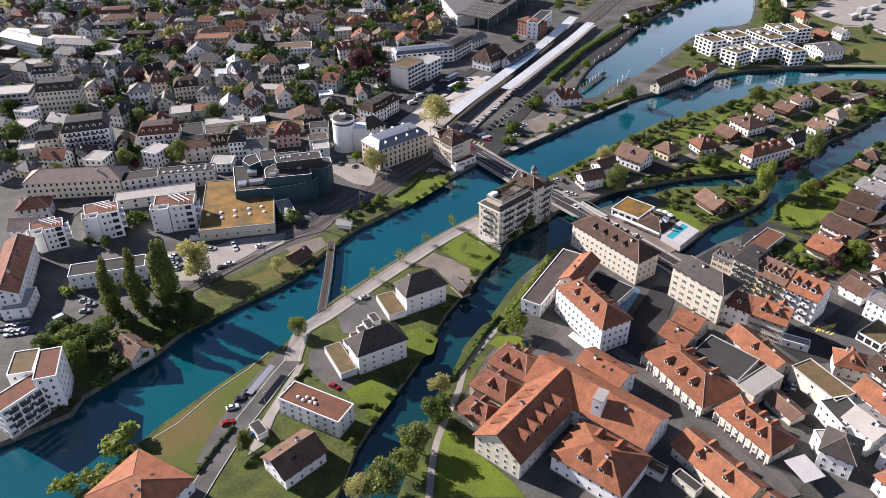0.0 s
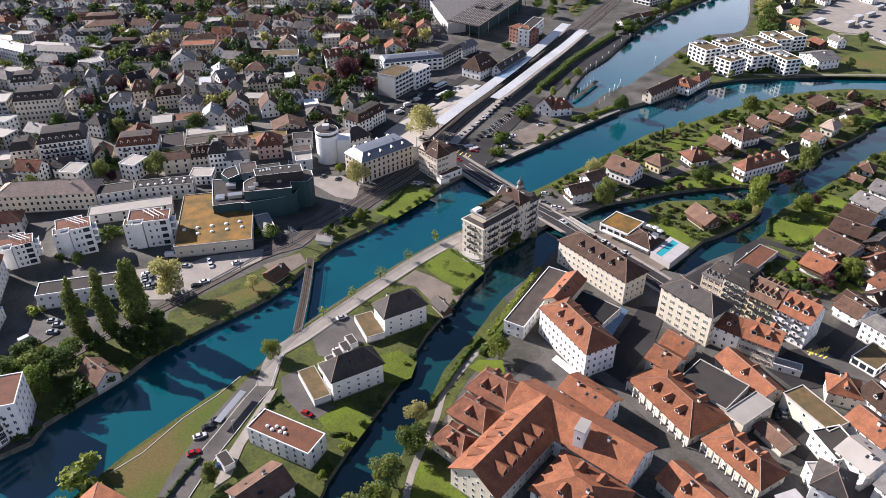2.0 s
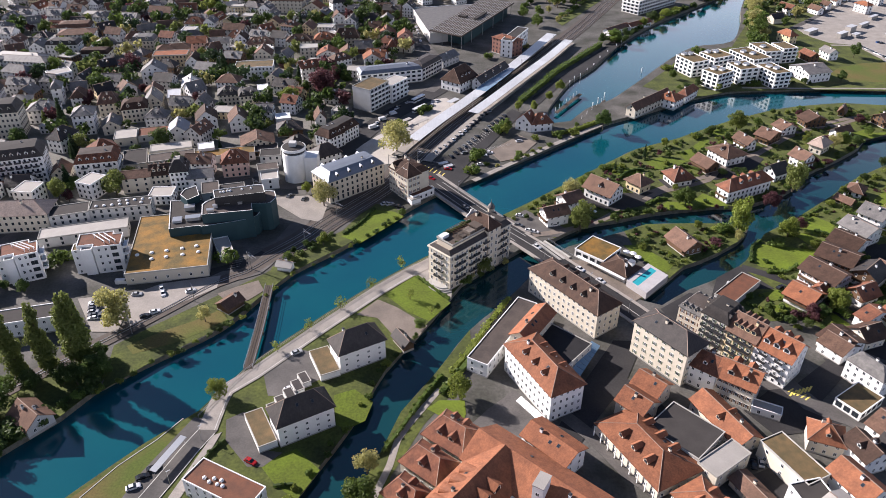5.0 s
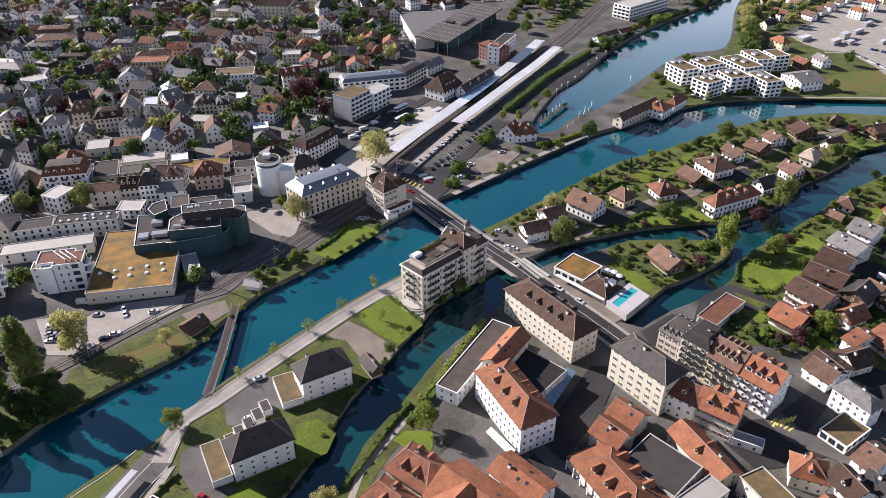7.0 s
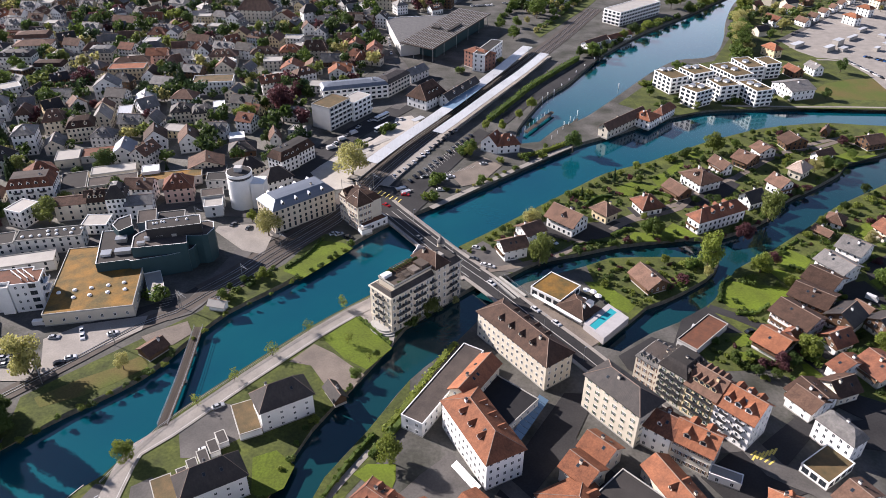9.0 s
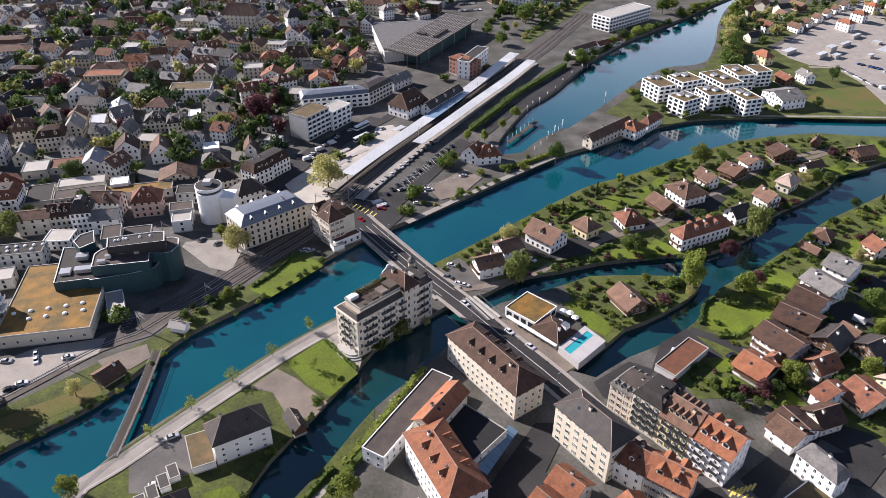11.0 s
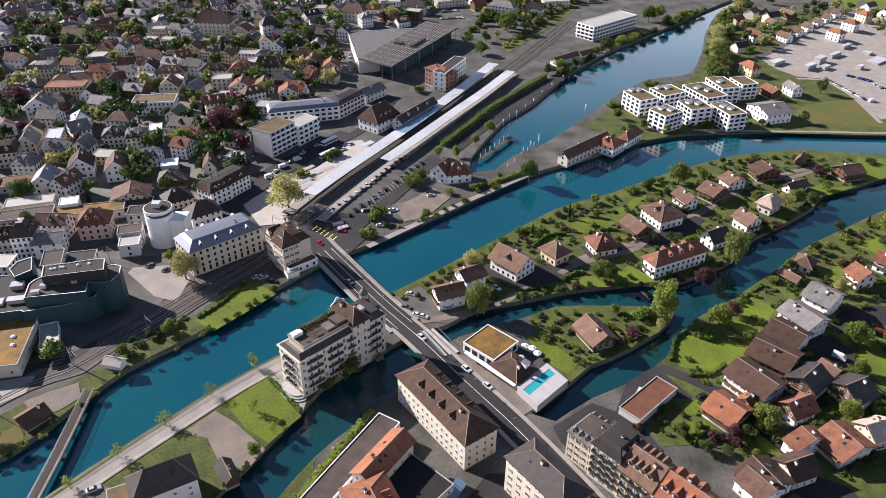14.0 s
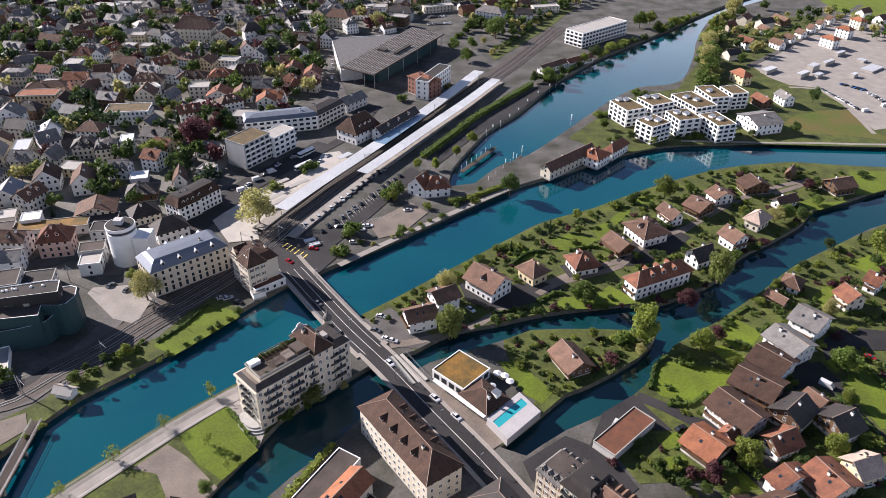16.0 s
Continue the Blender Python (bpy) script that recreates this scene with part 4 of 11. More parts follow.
def grand_hotel(x, y, rot, L, W, h):
    """A long sandstone hotel with a set-back roof storey, a planted terrace, a tall end block and a domed turret."""
    ob = thing("grand_hotel", x, y, rot, "ornate pale sandstone grand hotel with balconies beside the bridge", "hotel")
    stone, trim = M["sandstone"], M["cream"]
    tw = L * 0.20                                   # the tall block, and the lower wing past it
    bx0, bx1 = -L / 2 + L * 0.60, -L / 2 + L * 0.80
    part("wall", walls_mesh(L, W, h, stone), ob)
    s = Shape()
    for d, z0, z1 in ((0.5, h - 0.5, h + 0.05), (0.25, h * 0.22, h * 0.22 + 0.3), (0.2, h * 0.8, h * 0.8 + 0.25)):
        s.box(-L / 2 - d, -W / 2 - d, z0, L / 2 + d, W / 2 + d, z1)
    part("cornice", s.mesh("cornice", trim), ob)
    part("deck", Shape().box(-L / 2 + 0.1, -W / 2 + 0.1, h + 0.05, bx0, W / 2 - 0.1, h + 0.2).mesh("deck", M["gravel"]), ob)
    # set-back storey behind a dark sloping skirt
    x0, x1 = -L / 2 + 3.2, bx0
    part("roof_storey", Shape().box(x0, -W / 2 + 1.6, h + 0.1, x1, W / 2 - 1.8, h + 2.8).mesh("roof_storey", M["sandstone"]), ob)
    part("roof_skirt", Shape().add([(-L / 2 + 0.2, -W / 2 - 0.2, h + 0.1), (x1, -W / 2 - 0.2, h + 0.1), (x1, -W / 2 + 1.6, h + 1.7), (-L / 2 + 1.2, -W / 2 + 1.6, h + 1.7), (-L / 2 + 0.2, W / 2 - 0.2, h + 0.1), (-L / 2 + 1.2, W / 2 - 1.8, h + 1.7)],
         [(0, 1, 2, 3), (4, 0, 3, 5)]).mesh("roof_skirt", M["dark"]), ob)
    part("terrace", Shape().box(x0 - 0.2, -W / 2 + 1.4, h + 2.8, x1, W / 2 - 1.6, h + 3.05).mesh("terrace", M["plank"]), ob)
    for y0 in (-W / 2 + 1.4, W / 2 - 1.7):
        part("parapet", Shape().box(x0 - 0.2, y0, h + 3.05, x1, y0 + 0.1, h + 3.85).mesh("parapet", M["concrete"]), ob)
    part("parapet", Shape().box(x0 - 0.2, -W / 2 + 1.5, h + 3.05, x0 - 0.1, W / 2 - 1.7, h + 3.85).mesh("parapet", M["concrete"]), ob)
    part("marquee", Shape().add([(x0 + 0.4, W / 2 - 4.6, h + 4.5), (x0 + 4.2, W / 2 - 4.6, h + 4.5), (x0 + 4.2, W / 2 - 2.0, h + 4.2), (x0 + 0.4, W / 2 - 2.0, h + 4.2), (x0 + 0.4, W / 2 - 4.6, h + 3.05), (x0 + 4.2, W / 2 - 4.6, h + 3.05), (x0 + 4.2, W / 2 - 2.0, h + 3.05), (x0 + 0.4, W / 2 - 2.0, h + 3.05)],
         [(0, 1, 2, 3), (0, 4, 5, 1), (1, 5, 6, 2), (2, 6, 7, 3), (3, 7, 4, 0)]).mesh("marquee", M["trim"]), ob, label="white terrace marquee")
    for u in range(3):                              # low rooms and a pergola on the terrace
        cx0 = x0 + (x1 - x0) * (0.34 + 0.21 * u)
        part("terrace_room", Shape().box(cx0, -W / 2 + 2.2, h + 3.05, cx0 + 2.6 + 0.7 * u, -W / 2 + 5.2 + u, h + 4.2 + 0.4 * u).mesh("terrace_room", M["gravel" if u == 1 else "plank"]), ob)
    slat = Shape().box(-0.06, -0.5, h + 5.2, 0.06, W / 2 - 2.2, h + 5.35).mesh("pergola_slat", M["wood"])
    for j in range(7):
        part("pergola_slat", slat, ob, (x0 + 5 + j * 1.5, 0, 0))
    for py in (-0.4, W / 2 - 2.4):
        part("pergola_beam", Shape().box(x0 + 4.9, py, h + 5.1, x0 + 14.4, py + 0.12, h + 5.2).mesh("pergola_beam", M["wood"]), ob)
        for px in (x0 + 4.9, x0 + 14.2):
            part("pergola_post", Shape().box(px, py, h + 3.05, px + 0.14, py + 0.14, h + 5.1).mesh("pergola_post", M["wood"]), ob)
    # tall block with a brown hipped roof across the house
    cx = (bx0 + bx1) / 2
    blk = part("tall_block", Shape().box(-tw / 2, -W / 2 - 0.7, -0.4, tw / 2, W / 2 + 0.5, h + 3.2).mesh("tall_block", stone), ob, (cx, 0, 0))
    part("roof", hip_roof(W + 1.2, tw, h + 3.2, 3.8, M["umber"], 0.5), blk, rz=math.pi / 2)
    part("pediment", Shape().add([(x, y, z) for y in (W / 2 + 0.45, W / 2 + 0.75) for x, z in ((-tw * 0.42, h + 2.6), (tw * 0.42, h + 2.6), (tw * 0.42, h + 4.2), (tw * 0.2, h + 5.0), (0.5, h + 6.4), (-0.5, h + 6.4), (-tw * 0.2, h + 5.0), (-tw * 0.42, h + 4.2))],
         [tuple(range(8)), tuple(reversed(range(8, 16)))] + [(j, 8 + j, 8 + (j + 1) % 8, (j + 1) % 8) for j in range(8)]).mesh("pediment", M["trim"]), blk)
    part("wing_roof", mansard_roof(L / 2 - bx1 - 0.4, W, h, 2.4, M["dark"], 0.2, 1.6, M["felt"]), ob, ((L / 2 + bx1) / 2, 0, 0.03))
    for py in (-W * 0.24, W * 0.22):
        part("wing_dormer", kept(("dormer", "dark", "sandstone"), lambda: dormer_mesh(M["dark"], M["sandstone"])), ob, (L / 2 - 0.6, py, h + 0.3), math.pi / 2)
    tur = part("turret", Shape().tube((0, 0, h - 1), (0, 0, h + 3.6), 1.5, 1.5, 12).mesh("turret", stone), ob, (L / 2 - 0.6, W / 2 - 1.2, 0))
    rings = [(1.7, h + 3.6), (1.6, h + 4.2), (1.2, h + 5.0), (0.6, h + 5.6), (0.22, h + 6.1), (0.1, h + 7.6)]
    s = Shape().add([(r * math.cos(j * math.tau / 12), r * math.sin(j * math.tau / 12), z) for r, z in rings for j in range(12)],
                    [(12 * i + j, 12 * i + (j + 1) % 12, 12 * i + 12 + (j + 1) % 12, 12 * i + 12 + j) for i in range(5) for j in range(12)] + [tuple(range(60, 72))])
    part("dome", s.mesh("dome", M["slate"]), tur)
    for px, py in ((cx - 1.2, 2.5), (cx + 1.4, -2.0)):
        part("chimney", kept(("chimney", "sandstone"), lambda: chimney_mesh(M["sandstone"])), ob, (px, py, h + 5.6), scale=(1.3, 1.3, 1.1))
    part("roof_lantern", Shape().box(bx1 - 1.2, -2.2, h + 2.4, bx1 + 1.6, 0.6, h + 3.8).mesh("roof_lantern", M["light"]), ob)
    for k in range(3):                              # curved pale entrance steps at the garden end
        rr = 6.4 - 1.1 * k
        q = [(-L / 2 - rr * 0.75 * math.sin(math.pi * j / 12), -1.0 - rr * math.cos(math.pi * j / 12)) for j in range(13)]
        part("entrance_step", Shape().slab(q, -0.1, 0.5 + 0.45 * k).mesh("entrance_step", M["concrete"]), ob)
    # openings and balconies, floor by floor
    w_me = kept(("window", "plain"), lambda: window_mesh("plain"))
    b_me = kept("hotel_balcony", lambda: balcony_mesh(2.2, 1.0, M["cream"]))
    r_me = kept("hotel_rail", lambda: Shape().box(-1.1, -1.0, 0.18, 1.1, -0.93, 1.05).box(-1.1, -1.0, 0.18, -1.03, 0, 1.05).box(1.03, -1.0, 0.18, 1.1, 0, 1.05).mesh("balustrade", M["darkmetal"]))
    fl = h / 5
    for side in (-1, 1):
        for k in range(6):
            for j in range(13):
                u = -L / 2 + (j + 0.5) * L / 13
                tall = bx0 < u < bx1
                if k == 5 and not tall:
                    continue
                v = side * (W / 2 + ((0.7 if side < 0 else 0.5) if tall else 0))
                rz = 0 if side < 0 else math.pi
                part("window", w_me, ob, (u, v, (k + 0.22) * fl), rz, (1.15, 1, 2.0))
                if side < 0 and 1 <= k <= 4 and (j % 3 != 0 or j == 9) and not tall:
                    bal = part("balcony", b_me, ob, (u, v, (k + 0.12) * fl), rz, (1.45, 1, 1))
                    part("balustrade", r_me, bal)
    for k in range(5):
        for j in range(4):
            part("window", w_me, ob, (-L / 2, (j - 1.5) * W / 4.2, (k + 0.22) * fl), -math.pi / 2, (1.15, 1, 2.0))
        for j in (-1, 1):
            if k:
                bal = part("balcony", b_me, ob, (-L / 2, j * W / 4.2 * 0.5, (k + 0.12) * fl), -math.pi / 2)
                part("balustrade", r_me, bal)
        for j in range(4):
            part("window", w_me, ob, (L / 2, (j - 1.5) * W / 4.2, (k + 0.22) * fl), math.pi / 2, (1.15, 1, 2.0))
    FOOTPRINTS.append((x, y, L / 2))
    rng = random.Random(4)
    for j in range(20):                             # tubs on the terrace
        u, v = x0 + 1 + (x1 - x0 - 2) * j / 19, rng.choice((-W / 2 + 2.2, W / 2 - 2.4, W / 2 - 2.4, W / 2 - 2.6))
        m = Matrix.Translation((x, y, 0)) @ Matrix.Rotation(radians(rot), 4, "Z") @ Vector((u, v, 0))
        tree(m.x, m.y, rng.uniform(1.2, 1.9), "bush", rng.choice(("leaf_dark", "leaf", "leaf_dark")), 1.0, "in a roof terrace tub", h + 3.05)
    return ob


def tower(x, y, rot, w, d, z0, z1, label):
    ob = thing("stair_tower", x, y, rot, label, "tower", "", z0)
    part("wall", Shape().box(-w / 2, -d / 2, 0, w / 2, d / 2, z1 - z0).mesh("wall", M["white"]), ob)
    part("cap", Shape().box(-w / 2 - 0.2, -d / 2 - 0.2, z1 - z0, w / 2 + 0.2, d / 2 + 0.2, z1 - z0 + 0.3).mesh("cap", M["light"]), ob)
    me = kept(("window", "plain"), lambda: window_mesh("plain"))
    for rz, px, py in ((0, 0, -d / 2), (-math.pi / 2, -w / 2, 0)):
        part("window", me, ob, (px, py, (z1 - z0) * 0.62), rz, (1.2, 1, 1.3))
    return ob


def parasol(x, y, mat="trim", r=1.6, z=0.0, colour="white"):
    ob = thing("parasol", x, y, 0, f"open {colour} parasol on a terrace", "parasol", "parasols", z)
    part("pole", kept("parasol_pole", lambda: Shape().tube((0, 0, 0), (0, 0, 2.6), 0.04, 0.04, 6).mesh("pole", M["steel"])), ob)
    part("canopy", kept(("parasol", mat), lambda: Shape().tube((0, 0, 2.15), (0, 0, 2.75), 1.0, 0.05, 8).mesh("canopy", M[mat])), ob, scale=(r, r, 1))
    return ob


def awning(x, y, rot, length, depth, z, mat, label):
    ob = thing("awning", x, y, rot, label, "awning", "awnings", z)
    bays = max(1, round(length / 2.6))
    w = length / bays
    for j in range(bays):
        u = -length / 2 + j * w
        part("fabric", Shape().add([(u + 0.1, 0, 0), (u + w - 0.1, 0, 0), (u + w - 0.1, -depth, -0.9), (u + 0.1, -depth, -0.9), (u + 0.1, 0, -0.08), (u + w - 0.1, 0, -0.08), (u + w - 0.1, -depth, -1.1), (u + 0.1, -depth, -1.1)],
             [(3, 2, 1, 0), (4, 5, 6, 7), (0, 1, 5, 4), (2, 3, 7, 6), (0, 4, 7, 3), (1, 2, 6, 5)]).mesh("fabric", M[mat]), ob)
    return ob


def pool_terrace(pts, z):
    """A raised pale deck with a turquoise pool let into it."""
    ob = thing("pool_terrace", 0, 0, 0, "pale raised terrace with a turquoise swimming pool", "swimming pool")
    a, b, c, d = (Vector(p) for p in pts)
    at = lambda u, v: tuple(a.lerp(b, u).lerp(d.lerp(c, u), v))
    outer = [at(0, 0), at(1, 0), at(1, 1), at(0, 1)]
    inner = [at(0.05, 0.22), at(0.92, 0.22), at(0.92, 0.52), at(0.05, 0.52)]
    part("base", Shape().slab(outer, 0, z - 0.5).mesh("base", M["deck"]), ob)
    s = Shape()
    s.add([(*p, z) for p in outer + inner], [(0, 1, 5, 4), (1, 2, 6, 5), (2, 3, 7, 6), (3, 0, 4, 7)])
    s.add([(*p, q) for q in (z - 0.5, z) for p in outer], [(0, 1, 5, 4), (1, 2, 6, 5), (2, 3, 7, 6), (3, 0, 4, 7)])
    s.add([(*p, q) for q in (z - 0.5, z) for p in inner], [(0, 4, 5, 1), (1, 5, 6, 2), (2, 6, 7, 3), (3, 7, 4, 0)])
    part("deck", s.mesh("deck", M["deck"]), ob)
    part("water", Shape().slab(inner, z - 0.45, z - 0.12).mesh("water", M["pool"]), ob, label="turquoise pool water")
    FOOTPRINTS.append((*at(0.5, 0.5), 8))
    return ob


def hall_dormers(x, y, rot, L, W, h, rh):
    """Five rounded dormers on the sunny slope of the great hall and five gabled ones on the other; the ridge runs along y."""
    k = rh / (L / 2)
    turn = Matrix.Translation((x, y, 0)) @ Matrix.Rotation(radians(rot), 4, "Z")
    def eyebrow():
        s, n = Shape(), 8
        arc = [(math.cos(math.pi * j / n), math.sin(math.pi * j / n)) for j in range(n + 1)]
        s.add([(1.45 * c, -0.3, 1.75 * q) for c, q in arc] + [(0.95 * c, 4.6, 2.35 + 0.55 * q) for c, q in arc], [(j, j + 1, n + 2 + j, n + 1 + j)[::-1] for j in range(n)] + [tuple(range(n + 1))])
        return s.mesh("dormer", M["orange"])
    e_me = kept("eyebrow", eyebrow)
    g_me = kept(("dormer", "orange", "cream"), lambda: dormer_mesh(M["orange"], M["cream"]))
    for j in range(5):
        v = 4.65 * j - 0.5 * W + 7
        for sg, me, sc in ((-1, e_me, 1.3), (1, g_me, 1.7)):
            u = sg * L * 0.36
            ob = new("roof_dormer", me)
            ob.matrix_basis = turn @ Matrix.Translation((u, v, h + k * (L / 2 - abs(u)) - 0.1)) @ Matrix.Rotation(radians(90 if sg > 0 else -90), 4, "Z") @ Matrix.Diagonal((sc * 1.1, sc * 0.75, sc * 0.9, 1))
            tagged(ob, "orange tiled dormer on the great hall roof", "dormer", "hall dormers")



def container(x, y, rot, l, w, h):
    ob = thing("site_cabin", x, y, rot, "pale metal site cabin on bare gravel", "cabin", "site cabins")
    part("shell", Shape().box(-l / 2, -w / 2, 0, l / 2, w / 2, h - 0.2).mesh("shell", M["light"]), ob)
    part("roof", Shape().box(-l / 2 - 0.15, -w / 2 - 0.15, h - 0.2, l / 2 + 0.15, w / 2 + 0.15, h).mesh("roof", M["metal"]), ob)
    return ob


def silo(x, y, r, h):
    """A round white tower with a recessed dark head."""
    ob = thing("silo", x, y, 0, "round white tower with a dark recessed top", "tower")
    def ring(r0, z0, z1, sides=28):
        return Shape().tube((0, 0, z0), (0, 0, z1), r0, r0, sides)
    part("shaft", ring(r, -0.3, h - 3).mesh("shaft", M["white"]), ob)
    part("neck", ring(r - 0.5, h - 3, h - 1.6).mesh("neck", M["darkmetal"]), ob)
    part("rim", ring(r + 0.05, h - 1.6, h - 0.2).mesh("rim", M["white"]), ob)
    part("deck", ring(r - 0.4, h - 0.2, h).mesh("deck", M["felt"]), ob)
    part("plant_room", Shape().box(-2, -1.5, h, 1.5, 1.8, h + 2.2).mesh("plant_room", M["grey"]), ob)
    part("annex", Shape().box(r - 0.5, -4, -0.3, r + 6, 4.5, h - 5).mesh("annex", M["white"]), ob)
    FOOTPRINTS.append((x, y, r + 4))
    return ob


def prism(name, pts, z0, z1, wall, roof, parent, rim=0.35, edge="trim"):
    """A block on any outline: walls, a thin pale coping and a sunk roof deck."""
    s = Shape().slab(pts, z0, z1)
    del s.f[0], s.i[0]
    n = len(pts)
    c = Vector((sum(p[0] for p in pts) / n, sum(p[1] for p in pts) / n))
    inn = [tuple(Vector(p) + (c - Vector(p)).normalized() * 0.35) for p in pts]
    area = sum(pts[j - 1][0] * pts[j][1] - pts[j][0] * pts[j - 1][1] for j in range(n))
    if area < 0:
        pts, inn = pts[::-1], inn[::-1]
    s.add([(x, y, z1) for x, y in list(pts) + inn], [(j, (j + 1) % n, n + (j + 1) % n, n + j) for j in range(n)], 1)
    s.add([(x, y, z) for z in (z1 - rim, z1) for x, y in inn], [(j, n + j, n + (j + 1) % n, (j + 1) % n) for j in range(n)], 1)
    s.add([(x, y, z1 - rim) for x, y in inn], [tuple(range(n))], 2)
    return part(name, s.mesh(name, M[wall], M[edge], M[roof]), parent)


def theatre(blocks, label):
    """Teal clad theatre of stepped blocks."""
    ob = thing("theatre_hall", 0, 0, 0, label, "theatre")
    for name, pts, z0, z1, wall, roof in blocks:
        prism(name, pts, z0, z1, wall, roof, ob)
        FOOTPRINTS.append((sum(p[0] for p in pts) / len(pts), sum(p[1] for p in pts) / len(pts), 12))
    return ob


def corner_house(x, y, rot, L, W, h):
    """A cream corner house with a steep hipped turret bay, shutters and a glazed ground storey."""
    ob = thing("corner_house", x, y, rot, "cream corner house with steep dark brown roof and brown shutters", "house")
    FOOTPRINTS.append((x, y, 10))
    part("wall", walls_mesh(L, W, h, M["cream"]), ob)
    part("roof", mansard_roof(L, W, h, 4.0, M["umber"], 0.4, 2.2), ob)
    tw = W * 0.62
    px, py = L / 2 - tw * 0.42, -W / 2 + tw * 0.42
    bay = part("corner_bay", Shape().box(-tw / 2, -tw / 2, -0.3, tw / 2, tw / 2, h + 0.8).mesh("corner_bay", M["cream"]), ob, (px, py, 0))
    part("bay_roof", hip_roof(tw, tw, h + 0.8, 5.4, M["umber"], 0.5), bay)
    part("gable", gable_roof(tw * 0.9, L * 0.3, h + 0.4, 3.6, M["umber"], "y", 0.3, 0.3), ob, (-L * 0.3, -W / 2 + tw * 0.42, 0))
    part("gable_wall", Shape().add([(-L * 0.15, 0, 0), (L * 0.15, 0, 0), (L * 0.15, 0, 0.6), (0, 0, 4.0), (-L * 0.15, 0, 0.6)], [(0, 1, 2, 3, 4)]).mesh("gable_wall", M["cream"]), ob, (-L * 0.3, -W / 2 - 0.02, h))
    me = kept(("window", "brown"), lambda: window_mesh("brown"))
    for k in range(4):
        z = 0.8 + k * h / 4
        for u in (-0.42, -0.24, -0.06):
            part("window", me, ob, (u * L, -W / 2, z), 0, (0.95, 1, 1.5))
            part("window", me, ob, (u * L, W / 2, z), math.pi, (0.95, 1, 1.5))
        for v in (-0.3, 0, 0.3):
            part("window", me, ob, (-L / 2, v * W, z), -math.pi / 2, (0.95, 1, 1.5))
            part("window", me, bay, (v * tw, -tw / 2, z), 0, (0.95, 1, 1.5))
            part("window", me, bay, (tw / 2, v * tw, z), math.pi / 2, (0.95, 1, 1.5))
        if 0 < k < 3:
            part("balcony", kept("corner_balcony", lambda: Shape().box(-1.2, -1.0, 0, 1.2, 0, 0.15).box(-1.2, -1.0, 0.15, 1.2, -0.93, 1.0).mesh("balcony", M["darkmetal"])), bay, (0, -tw / 2, z - 0.5))
    for j in (-1, 1):
        part("skylight", kept("corner_skylight", lambda: Shape().box(-0.5, -0.3, 0, 0.5, 0.3, 0.15).mesh("skylight", M["trim"])), bay, (j * 0.9, -tw * 0.27, h + 3.2))
    for px2, py2 in ((-L * 0.1, W * 0.1), (-L * 0.38, W * 0.2), (L * 0.2, W * 0.3)):
        part("chimney", kept(("chimney", "cream"), lambda: chimney_mesh(M["cream"])), ob, (px2, py2, h + 3.2), scale=(1.2, 1.2, 1))
    return ob


def bars(name, pts, count, length, width, mat, z, label, category, rot):
    """Parallel painted bars spread along a line."""
    ob = thing(name, 0, 0, 0, label, category)
    (ax, ay), (bx, by) = pts
    me = Shape().box(-length / 2, -width / 2, 0, length / 2, width / 2, 0.02).mesh("bar", M[mat])
    for j in range(count):
        t = j / max(1, count - 1)
        part("bar", me, ob, (ax + (bx - ax) * t, ay + (by - ay) * t, z), radians(rot))
    return ob


def shelter(x, y, rot, l, w, h, label, mat="light"):
    ob = thing("bus_shelter", x, y, rot, label, "shelter", "shelters")
    part("roof", Shape().box(-l / 2, -w / 2, h - 0.22, l / 2, w / 2, h).mesh("roof", M[mat]), ob)
    me = kept(("shelter_post", h), lambda: Shape().tube((0, 0, 0), (0, 0, h - 0.2), 0.07, 0.07, 6).mesh("post", M["steel"]))
    for j in range(max(2, int(l / 4) + 1)):
        part("post", me, ob, (-l / 2 + 0.4 + j * (l - 0.8) / max(1, int(l / 4)), 0, 0))
    return ob

